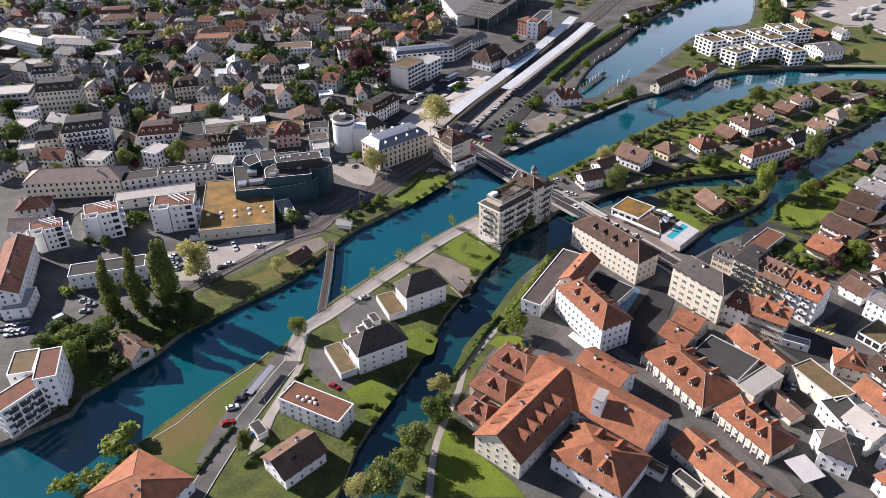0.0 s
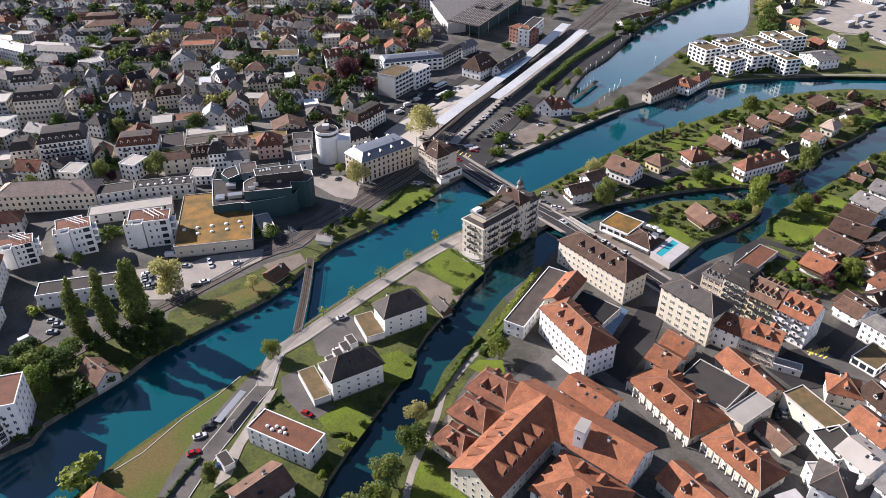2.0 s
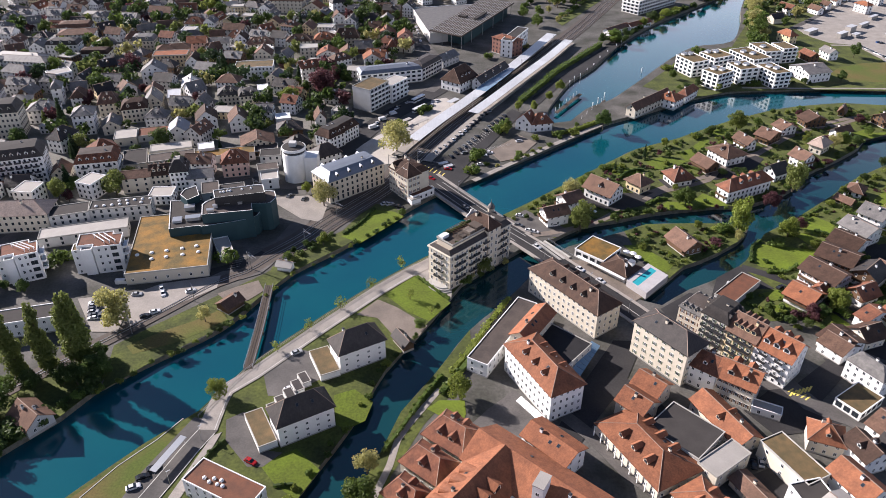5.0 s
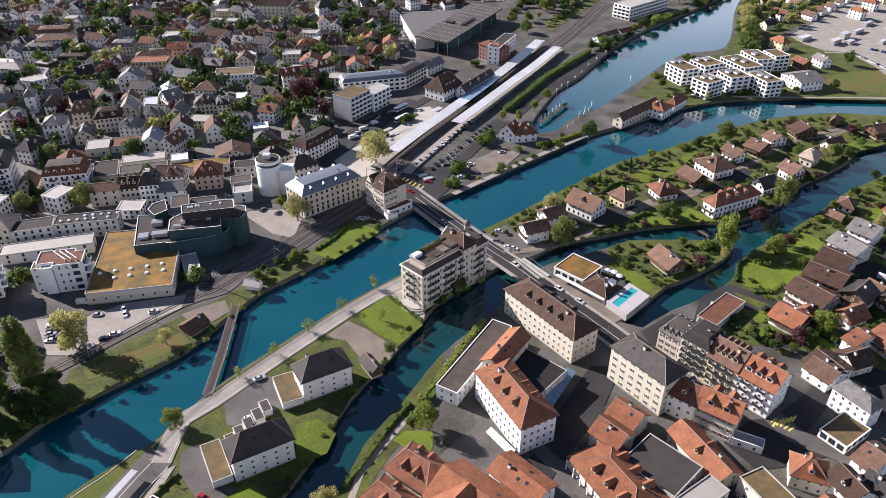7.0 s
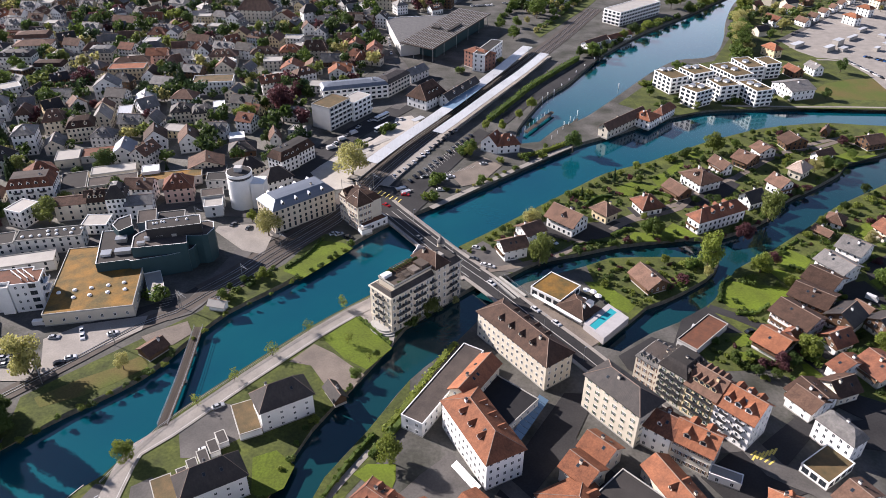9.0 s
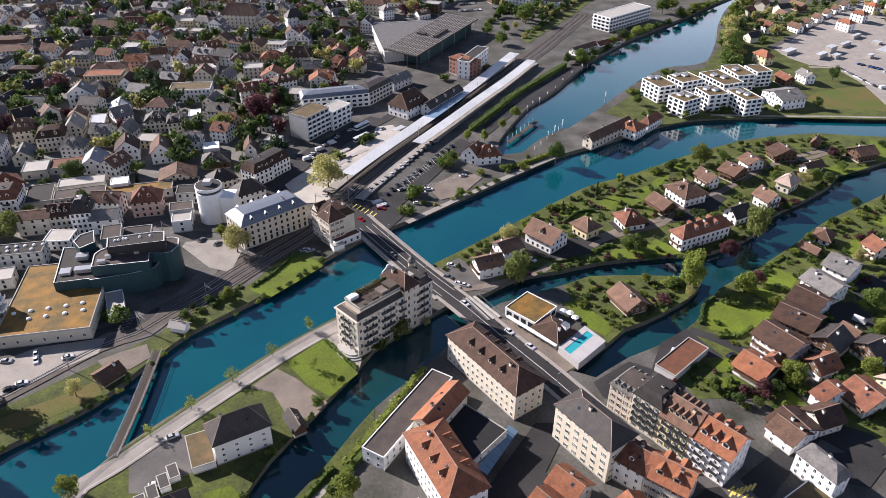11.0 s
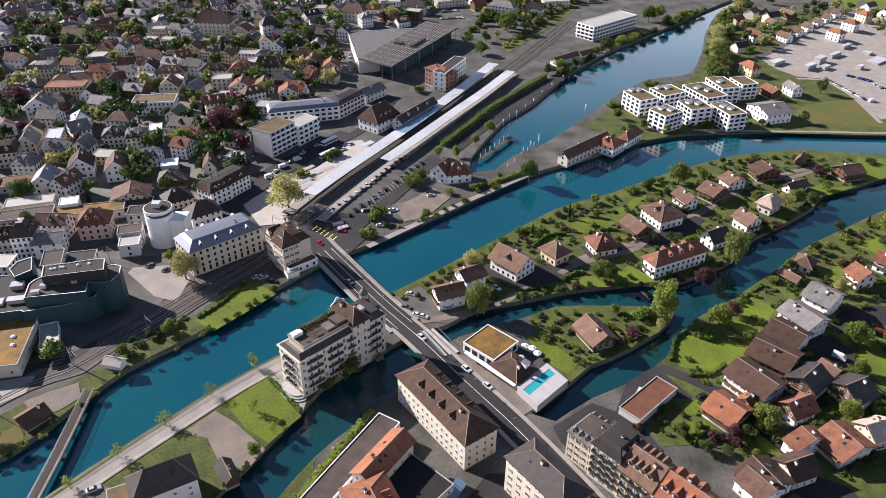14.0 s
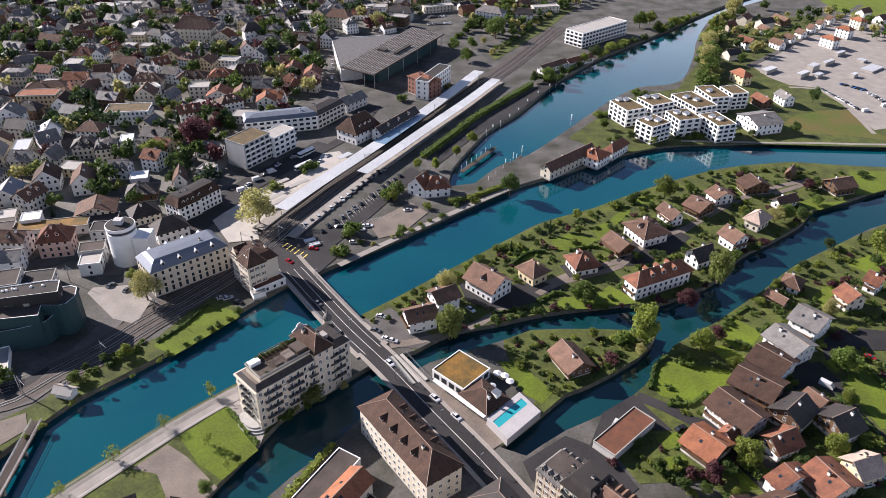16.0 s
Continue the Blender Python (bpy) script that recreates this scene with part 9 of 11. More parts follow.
house(-73.2, 395, 9, 11.1, 9, 6, "flat", 0, "grey", "felt", every=3.4, far=True, chimneys=1, label="grey rendered house with dark felt flat roof in the crowded town")
house(-42.5, 457.5, -16.9, 8.1, 8, 6, "flat", 0, "grey", "light", every=3.4, far=True, chimneys=1, label="grey rendered house with pale gravel flat roof in the crowded town")
house(-118.5, 702.4, -4.4, 29.7, 12.8, 12, "hip", 7.8, "cream", "brown", every=3.4, far=True, chimneys=0, label="cream rendered house with brown tiled hipped roof in the crowded town")
house(-93, 695.4, -18.1, 19.1, 9.8, 6, "gable", 5.2, "cream", "orange", every=3.4, far=True, chimneys=0, axis='y', label="cream rendered house with orange tiled gable roof in the crowded town")
house(-72.5, 703.3, 29.5, 14.9, 8.8, 10, "hip", 5.2, "white", "dark", every=3.4, far=True, chimneys=0, label="white rendered house with dark tiled hipped roof in the crowded town")
house(-255.5, 681.5, 2.3, 10.3, 7.8, 7, "hip", 3.9, "white", "slate", every=3.4, far=True, chimneys=0, label="white rendered house with grey slate hipped roof in the crowded town")
house(-225.9, 682.4, -15.2, 21.6, 7.8, 6, "gable", 3.9, "white", "brown", every=3.4, far=True, chimneys=0, label="white rendered house with brown tiled gable roof in the crowded town")
house(-168.8, 700.1, 21.1, 10, 6.8, 7, "gable", 2.6, "white", "light", every=3.4, far=True, chimneys=0, label="white rendered house with pale gravel gable roof in the crowded town")
house(-148.9, 696.2, -18.5, 14.9, 6.8, 7, "hip", 3.9, "white", "slate", every=3.4, far=True, chimneys=0, label="white rendered house with grey slate hipped roof in the crowded town")
house(-119.2, 646, -11.9, 11.5, 7.8, 7, "gable", 3.9, "yellow", "brown", every=3.4, far=True, chimneys=0, axis='y', label="yellow ochre rendered house with brown tiled gable roof")
house(-106.3, 602.9, -17.3, 11.8, 8.8, 8, "gable", 3.9, "white", "dark", every=3.4, far=True, chimneys=0, label="white rendered house with dark tiled gable roof in the crowded town")
house(-27.6, 564.6, -15.9, 14.1, 6.8, 6, "gable", 3.9, "white", "orange", every=3.4, far=True, chimneys=1, label="white rendered house with orange tiled gable roof in the crowded town")
house(-71.2, 553.5, -9.2, 11.8, 8, 5, "flat", 0, "grey", "light", every=3.4, far=True, chimneys=1, label="grey rendered house with pale gravel flat roof in the crowded town")
house(-222.2, 781.6, -10.2, 20.3, 10, 8, "flat", 0, "white", "light", every=3.4, far=True, chimneys=0, label="white rendered house with pale gravel flat roof in the crowded town")
house(-207.9, 796.8, 2.7, 24.6, 9, 6, "flat", 0, "grey", "light", every=3.4, far=True, chimneys=0, label="grey rendered house with pale gravel flat roof in the crowded town")
house(-68.6, 664.8, 19.7, 9.5, 7.8, 7, "gable", 3.9, "white", "brown", every=3.4, far=True, chimneys=0, axis='y', label="white rendered house with brown tiled gable roof in the crowded town")
house(-214.9, 708.9, 64.3, 19.8, 7.8, 6, "gable", 3.9, "white", "brown", every=3.4, far=True, chimneys=0, label="white rendered house with brown tiled gable roof in the crowded town")
house(-253.5, 701.7, 30.9, 6.4, 7.8, 6, "gable", 3.9, "white", "slate", every=3.4, far=True, chimneys=0, label="white rendered house with grey slate gable roof in the crowded town")
house(-157.5, 608.3, 15.2, 10.7, 7.8, 7, "gable", 3.9, "white", "brown", every=3.4, far=True, chimneys=0, label="white rendered house with brown tiled gable roof in the crowded town")
house(-27.5, 618.8, 13, 13.4, 8.8, 7, "hip", 3.9, "yellow", "red", every=3.4, far=True, chimneys=0, label="yellow ochre rendered house with red-brown tiled hipped roof")
house(-17.2, 585.7, 1.8, 5.8, 7.8, 7, "hip", 3.9, "white", "red", every=3.4, far=True, chimneys=1, label="white rendered house with red-brown tiled hipped roof in the crowded town")
house(-220.2, 627.1, 24.4, 14, 7.8, 6, "gable", 3.9, "grey", "slate", every=3.4, far=True, chimneys=0, label="grey rendered house with grey slate gable roof in the crowded town")
house(-148.8, 629.8, -15.3, 18.3, 7.8, 6, "gable", 3.9, "grey", "brown", every=3.4, far=True, chimneys=0, label="grey rendered house with brown tiled gable roof in the crowded town")
house(-207.3, 638.1, 12.9, 14.7, 7.8, 6, "gable", 3.9, "white", "brown", every=3.4, far=True, chimneys=0, label="white rendered house with brown tiled gable roof in the crowded town")
house(-57.7, 749.2, -13.9, 13.3, 7.8, 7, "hip", 3.9, "grey", "dark", every=3.4, far=True, chimneys=0, label="grey rendered house with dark tiled hipped roof in the crowded town")
house(-7, 747, -14.1, 21.8, 10.8, 10, "hip", 5.2, "cream", "brown", every=3.4, far=True, chimneys=0, label="cream rendered house with brown tiled hipped roof in the crowded town")
house(45.2, 772.9, -13.9, 23.4, 8.8, 8, "hip", 3.9, "grey", "dark", every=3.4, far=True, chimneys=0, label="grey rendered house with dark tiled hipped roof in the crowded town")
house(126.2, 764.1, -26.9, 25, 10.8, 11, "hip", 3.9, "white", "slate", every=3.4, far=True, chimneys=0, label="white rendered house with grey slate hipped roof in the crowded town")
house(157.8, 773.3, -14, 14, 6.8, 7, "gable", 3.9, "white", "dark", every=3.4, far=True, chimneys=0, label="white rendered house with dark tiled gable roof in the crowded town")
house(79.1, 800.6, 21.7, 28.4, 9, 6, "flat", 0, "cream", "light", every=3.4, far=True, chimneys=0, label="cream rendered house with pale gravel flat roof in the crowded town")
house(179.7, 803, 13.1, 25.5, 9, 6, "flat", 0, "cream", "light", every=3.4, far=True, chimneys=0, label="cream rendered house with pale gravel flat roof in the crowded town")
house(-37.4, 722.2, 22.8, 9.7, 7.8, 7, "gable", 3.9, "white", "slate", every=3.4, far=True, chimneys=0, label="white rendered house with grey slate gable roof in the crowded town")
house(-25.8, 660.7, 44.2, 8.3, 7.8, 7, "hip", 3.9, "white", "slate", every=3.4, far=True, chimneys=0, label="white rendered house with grey slate hipped roof in the crowded town")

house(-154.7, 328.7, 18.4, 17.2, 10, 8, "flat", 0, "grey", "felt", far=True, chimneys=1, name='shop_building', label="grey rendered shop building with dark felt flat roof in the town")
house(-132.5, 334.9, 11.4, 27.9, 9, 8, "flat", 0, "grey", "felt", far=True, chimneys=1, name='shop_building', label="grey rendered shop building with dark felt flat roof in the town")
house(-143.5, 316.5, 16.7, 38, 9, 5, "flat", 0, "grey", "light", every=6, far=True, chimneys=1, name='shop_building', label="grey rendered shop building with pale gravel flat roof in the town")
dome_light(-143, 331.2, 8.12, 0.75)
dome_light(-139.5, 331.9, 8.12, 0.75)
dome_light(-136, 332.6, 8.12, 0.75)
dome_light(-132.5, 333.3, 8.12, 0.75)
dome_light(-129, 334, 8.12, 0.75)
dome_light(-134, 336.4, 8.12, 0.75)
dome_light(-130.5, 337.1, 8.12, 0.75)
dome_light(-127, 337.8, 8.12, 0.75)
dome_light(-123.5, 338.5, 8.12, 0.75)
dome_light(-120, 339.2, 8.12, 0.75)
dome_light(-123, 335.2, 8.12, 0.75)

# old town, closer to the bridge street
house(113.7, 199.4, -66.5, 22.1, 9.5, 5, "gable", 2.8, "cream", "orange", every=3.0, dormers=1, label="cream rendered house with orange tiled gable roof in town")
house(128.6, 181.4, -65.0, 18.7, 9, 6.5, "flat", 0, "cream", "turf", every=4.5, name='terrace_house', label="cream rendered terrace house with brown turf flat roof in town")
house(129.3, 166.6, -77.1, 12.3, 10, 6.5, "flat", 0, "white", "felt", every=2.8, label="white rendered house with dark felt flat roof in town")
house(133.7, 160.4, -61.8, 10.3, 11, 8.5, "gable", 2.2, "white", "light", every=2.6, label="white rendered house with pale gravel gable roof in town")
house(121.1, 151.8, -36.1, 9.6, 11, 8, "hip", 4, "white", "dark", every=2.4, name='corner_house', label="white rendered corner house with dark tiled hipped roof in town")
house(119.8, 156.5, -89.7, 5.6, 7, 6, "flat", 0, "white", "light", every=2.6, label="white rendered house with pale gravel flat roof in town")
house(143.4, 192.2, -21.4, 10.1, 9, 6, "hip", 3.4, "cream", "orange", every=2.6, dormers=1, label="cream rendered house with orange tiled hipped roof in town")
house(143.7, 172.7, -65.4, 13.2, 10, 7, "gable", 3.2, "white", "orange", every=2.6, label="white rendered house with orange tiled gable roof in town")
house(152.2, 185.3, -73.1, 10.0, 9, 7, "gable", 3, "white", "umber", every=2.6, dormers=1, label="white rendered house with dark brown tiled gable roof in town")
house(113.5, 172.9, -64.9, 11.0, 6.5, 3.2, "gable", 1.4, "cream", "brown", every=4.0, skip='ne', name='shed', label="cream rendered shed with brown tiled gable roof in town")
house(160.5, 185.8, -58.5, 6, 7, 7, "gable", 3, "cream", "dark", every=3, label="cream rendered house with dark tiled gable roof in the old town")
house(132.5, 141.2, -65.9, 4.8, 10.1, 7, "hip", 3, "white", "orange", every=3, label="white rendered house with orange tiled hipped roof in the old town")
house(137.8, 149.6, -61.7, 5.5, 9.6, 8, "gable", 3, "white", "slate", every=3, label="white rendered house with grey slate gable roof in the old town")
house(164.3, 195.4, -60.7, 6.5, 12.6, 7, "gable", 3, "white", "brown", every=3, label="white rendered house with brown tiled gable roof in the old town")
house(93.7, 130.3, -54.9, 7, 10.1, 6, "gable", 3, "cream", "orange", every=3, label="cream rendered house with orange tiled gable roof in the old town")
house(189.4, 254.3, -65.8, 5.1, 13.9, 5, "gable", 2.5, "white", "red", every=3, label="white rendered house with red-brown tiled gable roof in the old town")
shelter(108.7, 146.4, -71.1, 8.9, 7.6, 3.6, 'white flat canopy on posts over a yard', 'deck')
house(63.8, 147.9, -38.1, 7.1, 4.1, 3, "flat", 0, "grey", "turf", skip='ne', every=4, name='annex', label="grey rendered annex with brown turf flat roof in a courtyard")
house(72.4, 142.4, -52.2, 8.3, 3.5, 3, "flat", 0, "cream", "felt", skip='ne', every=4, name='annex', label="cream rendered annex with dark felt flat roof in a courtyard")
house(108.1, 131.1, -54.6, 6.3, 5, 3.5, "flat", 0, "grey", "felt", skip='ne', every=4, name='annex', label="grey rendered annex with dark felt flat roof in a courtyard")
house(130.3, 205.9, -26.9, 9.4, 4.1, 3, "flat", 0, "white", "light", skip='ne', every=4, name='annex', label="white rendered annex with pale gravel flat roof in a courtyard")
house(162.9, 209.7, -56.2, 9.2, 13.7, 3.5, "flat", 0, "white", "turf", win='wide', every=2.6, floors=1, size=(2.2, 2.4), name='conservatory', label="white rendered conservatory with brown turf flat roof beside a villa")
canopy("platform_canopy", [(4.5, 416.1), (19.8, 445.4), (38.6, 479.1), (60.1, 519.4), (85.2, 569.5), (110.3, 622)], 8.0, 4.4, "long pale metal roof over the platform", "metal", (9, 14))
canopy("platform_canopy", [(40.5, 456.6), (56.9, 485.5), (79.9, 527.3), (100.6, 564.1), (121.7, 605.4)], 7.0, 4.3, "long pale metal roof over the platform", "metal")
grand_hotel(33.5, 292.9, 44.7, 37.6, 12.3, 17)
railing("bridge_railing", [(28, 365.7), (51.7, 333.4)], "steel railing along the road bridge", z=.3, gap=3)
railing("bridge_railing", [(18.8, 356.7), (37.3, 332.1)], "steel railing along the road bridge", z=.3, gap=3)
railing("promenade_railing", [(-60, 203.7), (-49.5, 226.1), (-30.2, 250.6), (-6.7, 277.8), (17.5, 301.3)], "steel railing along the promenade", gap=3)
railing("footbridge_railing", strip_outline([(-51.2, 278.7), (-49.4, 250.7), (-48.7, 227.2)], 3.2)[0], "grey railing along the footbridge", z=.35, gap=3)
railing("footbridge_railing", strip_outline([(-51.2, 278.7), (-49.4, 250.7), (-48.7, 227.2)], 3.2)[1], "grey railing along the footbridge", z=.35, gap=3)
for px, py in smooth_line([(-51.2, 278.7), (-49.4, 250.7), (-48.7, 227.2)], 12)[1:-1]:
    tagged(new("bridge_pier", Shape().box(px - 1.4, py - 0.5, -3.5, px + 1.4, py + 0.5, -0.12).mesh("bridge_pier", M["concrete"])), "concrete pier under the footbridge", "bridge pier")
house(90.6, 301.4, -42.4, 14.7, 14.5, 4.2, "flat", 0, "white", "moss", win='wide', every=3.2, size=(2.4, 2.2), floors=1, name='restaurant', label="white rendered restaurant with ochre sedum flat roof beside the pool")
house(98.2, 288.6, -47.6, 12.5, 10.4, 4.0, "hip", 2.8, "white", "umber", every=3, name='restaurant', label="white rendered restaurant with dark brown tiled hipped roof beside the pool")
pool_terrace([(98.6, 278.7), (110.6, 291.3), (117.0, 282.2), (104.8, 269.6)], 3.2)
house(-35.1, 205.6, -60, 5.6, 3.1, 2.4, "flat", 0, "white", "dark", name="garage", every=3, floors=1, skip="snew", label="white garage with dark flat roof")
house(-33.1, 209.1, -60, 5.6, 3.1, 2.4, "flat", 0, "white", "dark", name="garage", every=3, floors=1, skip="snew", label="white garage with dark flat roof")
house(-30.9, 212.7, -60, 5.6, 3.1, 2.4, "flat", 0, "white", "dark", name="garage", every=3, floors=1, skip="snew", label="white garage with dark flat roof")
house(-28.9, 216.8, -60, 5.6, 3.1, 2.4, "flat", 0, "white", "dark", name="garage", every=3, floors=1, skip="snew", label="white garage with dark flat roof")
house(-27.2, 220.6, -60, 5.6, 3.1, 2.4, "flat", 0, "white", "dark", name="garage", every=3, floors=1, skip="snew", label="white garage with dark flat roof")
house(-37.5, 196.9, -61.3, 16.3, 6.1, 3, "flat", 0, "white", "turf", skip='snew', name='garage', label="white rendered garage with brown turf flat roof by the house")
house(-21.1, 228.9, -65.1, 14.3, 7.2, 3, "flat", 0, "white", "turf", skip='snew', name='garage', label="white rendered garage with brown turf flat roof by the house")
house(6.8, 241, -57.1, 8.3, 4.3, 3, "gable", 2, "wood", "dark", skip='snew', name='shed', label="dark timber shed with dark tiled gable roof by the yard")
house(-60.1, 163.9, -51.1, 6.3, 3.5, 2.6, "flat", 0, "white", "felt", skip='snew', name='garage', label="white rendered garage with dark felt flat roof by the road")
house(-63.8, 264, -35.1, 6.8, 8.3, 3, "gable", 2, "wood", "brown", skip='snew', axis='y', name='boat_shed', label="dark timber boat shed with brown tiled gable roof by the river")
house(-46.5, 290.8, -13.9, 6.3, 3.8, 3, "gable", 1.5, "white", "light", skip='snew', name='kiosk', label="white rendered kiosk with pale gravel gable roof by the railway")
house(7.3, 349.9, 32.1, 5.3, 4, 3, "flat", 0, "white", "light", skip='snew', far=True, chimneys=1, name='kiosk', label="white rendered kiosk with pale gravel flat roof by the railway")
tower(49.3, 165.3, -31, 3.2, 5.4, 6, 15.4, "white stair tower rising above the tiled hall")
hall_dormers(27.9, 164.9, -40, 17, 37, 8, 6)
dome_light(-105, 295.1, 5.62, 0.9)
dome_light(-99, 296.7, 5.62, 0.9)
dome_light(-92.8, 298.5, 5.62, 0.9)
dome_light(-85, 295.8, 5.62, 0.9)
dome_light(-87.1, 300.5, 5.62, 0.9)
dome_light(-110.7, 293.2, 5.62, 0.9)
dome_light(-103.5, 290.1, 5.62, 0.9)
dome_light(-97.7, 291.8, 5.62, 0.9)
dome_light(-91.2, 293.7, 5.62, 0.9)
dome_light(-48.2, 172.8, 7.3, 0.6)
dome_light(-46.4, 171.3, 7.3, 0.6)
dome_light(-45.2, 172.5, 7.3, 0.6)
dome_light(-43.8, 170.4, 7.3, 0.6)
dome_light(-42.9, 171.8, 7.3, 0.6)
dome_light(-42.1, 169.8, 7.3, 0.6)
tree(-142.5, 198.4, 13.4, "broad", "leaf_dark", 1.1, "by the river bank")
tree(-136.2, 203, 12.1, "broad", "leaf", 1.1, "by the river bank")
tree(-131.2, 206.1, 10.9, "broad", "leaf_dark", 1.1, "by the river bank")
tree(-106.8, 219.3, 9.7, "broad", "leaf_dark", 1.1, "by the river bank")
tree(-101.7, 224.5, 9.8, "broad", "leaf_dark", 1.0, "by the river bank")
tree(-100.4, 156.3, 8.2, "bush", "leaf_lime", 1.4, "by the river bank")
tree(-106.3, 146.4, 4.4, "bush", "leaf_lime", 1.4, "by the river bank")
tree(-112.7, 141.2, 5.1, "bush", "leaf_lime", 1.3, "by the river bank")
roof_box(196.5, 549, 11.1, 40, 4, 3, 1.3, "white", "white stair head on a flat roof")
roof_box(200.7, 549.2, 11.1, 40, 4, 3, 1.3, "white", "white stair head on a flat roof")
roof_box(215.1, 554.1, 11.1, 40, 4, 3, 1.3, "white", "white stair head on a flat roof")
roof_box(221, 554.3, 11.1, 40, 4, 3, 1.3, "white", "white stair head on a flat roof")
roof_box(208.1, 517.7, 11.1, 40, 4, 3, 1.3, "white", "white stair head on a flat roof")
roof_box(213.1, 515.8, 11.1, 40, 4, 3, 1.3, "white", "white stair head on a flat roof")
roof_box(241.3, 554.9, 11.1, 40, 4, 3, 1.3, "white", "white stair head on a flat roof")
roof_box(246.7, 550.5, 11.1, 40, 4, 3, 1.3, "white", "white stair head on a flat roof")
roof_box(228.2, 528.4, 11.1, 40, 4, 3, 1.3, "white", "white stair head on a flat roof")
roof_box(233.3, 526.5, 11.1, 40, 4, 3, 1.3, "white", "white stair head on a flat roof")
roof_box(260.2, 567.2, 11.1, 40, 4, 3, 1.3, "white", "white stair head on a flat roof")
roof_box(248.1, 522.8, 11.1, 40, 4, 3, 1.3, "white", "white stair head on a flat roof")
roof_box(251.6, 518.9, 11.1, 40, 4, 3, 1.3, "white", "white stair head on a flat roof")
awning(51.8, 205.5, -54, 12.3, 2.2, 3.6, "trim", "white terrace awning on the hotel wall")
awning(71.5, 229.9, 58.3, 21, 3.5, 4, "bluepane", "blue-grey terrace awning beside the canal")
parasol(103.7, 302)
parasol(107.9, 297.9)
parasol(106.3, 300.8)
parasol(101.3, 295.5)

# trees and hedges
tree(-136.1, 201.5, 13, "broad", "leaf_olive", 1.15, "on the shady river bank")
tree(-144.3, 209.3, 10, "broad", "leaf_dark", 1.15, "on the shady river bank")
tree(-127.9, 205.2, 12, "broad", "leaf_dark", 1.15, "on the shady river bank")
tree(-128.7, 214.1, 9, "broad", "leaf", 1.15, "on the shady river bank")
tree(-127.6, 221.8, 30.1, "poplar", "leaf_olive", 0.95, "beside the railway")
tree(-118.8, 225.3, 32, "poplar", "leaf_olive", 0.95, "beside the railway")
tree(-110.5, 229.9, 32, "poplar", "leaf_olive", 0.95, "beside the railway")
tree(-108, 231.2, 32, "poplar", "leaf_olive", 0.95, "beside the railway")
tree(-104.9, 252.3, 19.4, "willow", "leaf_spring", 0.85, "beside the railway")
tree(-55.2, 212.7, 9.9, "broad", "leaf_lime", 0.9, "beside the promenade")
tree(-39.8, 236.5, 6, "young", "leaf_lime", 0.9, "on the promenade")
tree(-29.9, 248.7, 6.6, "young", "leaf_lime", 0.9, "on the promenade")
tree(-19.2, 262.1, 7.4, "young", "leaf_lime", 0.9, "on the promenade")
tree(-7.9, 276.1, 6.5, "young", "leaf_lime", 0.9, "on the promenade")
tree(3.6, 291, 7.1, "young", "leaf_lime", 0.9, "on the promenade")
tree(8.4, 269.1, 6.2, "young", "leaf_lime", 0.9, "on the promenade")
tree(17.1, 259, 4.7, "young", "leaf_lime", 0.9, "on the promenade")
tree(27.6, 212.4, 12.5, "broad", "leaf_lime", 0.85, "beside the restaurant")
tree(-1.6, 180.8, 11, "broad", "leaf_spring", 1, "beside the south arm")
tree(-2.1, 167.9, 12.9, "broad", "leaf", 1, "beside the south arm")
tree(-11.9, 147.3, 11.4, "broad", "leaf_lime", 1, "beside the south arm")
tree(-9.2, 156.1, 12.7, "broad", "leaf_olive", 1, "beside the south arm")
tree(-17.9, 139, 15, "broad", "leaf_olive", 1, "beside the south arm")
tree(-24.4, 137, 12.5, "broad", "leaf_spring", 0.9, "beside the south arm")
tree(-4.6, 171.7, 7.8, "broad", "leaf_lime", 1, "beside the south arm")
tree(161, 323.1, 19.6, "willow", "leaf_lime", 0.72, "in a riverside garden")
tree(202.6, 362.6, 18.2, "willow", "leaf_olive", 0.7, "in a riverside garden")
tree(199, 438.5, 13.5, "broad", "leaf_lime", 1, "in a riverside garden")
tree(213.5, 444.4, 6.9, "broad", "leaf", 1, "in a riverside garden")
tree(233.8, 420.5, 6.6, "broad", "leaf_lime", 0.9, "in a riverside garden")
tree(247.1, 414.4, 10.2, "broad", "leaf_spring", 1, "in a riverside garden")
tree(253.2, 417, 10.2, "broad", "leaf", 1, "in a riverside garden")
tree(284.4, 387.1, 12.5, "broad", "leaf_lime", 1.1, "in a riverside garden")
tree(263.5, 391.1, 6.4, "broad", "leaf_dark", 1, "in a riverside garden")
tree(281.4, 398.2, 5, "conifer", "needle", 1, "in a riverside garden")
tree(180.9, 432.6, 6, "broad", "leaf", 1, "in a riverside garden")
tree(283.6, 451.8, 5.4, "broad", "leaf", 1, "in a riverside garden")
tree(134.8, 401.3, 9, "conifer", "needle", 0.6, "near the river bank")
tree(115.1, 385.1, 6.6, "conifer", "needle", 0.8, "near the river bank")
tree(85.4, 349.9, 15, "broad", "leaf_spring", 0.75, "near the river bank")
tree(87.7, 365, 4.7, "bush", "leaf_lime", 1.2, "near the river bank")
tree(143, 352.6, 6.6, "broad", "leaf", 1, "near the river bank")
tree(143.8, 403.8, 4.3, "broad", "leaf_copper", 0.9, "near the river bank")
tree(148.6, 402.7, 4.3, "broad", "leaf", 1, "near the river bank")
tree(58.6, 431.3, 8.2, "broad", "leaf_lime", 0.9, "near the river bank")
tree(40.6, 396, 7.1, "broad", "leaf", 0.8, "near the river bank")
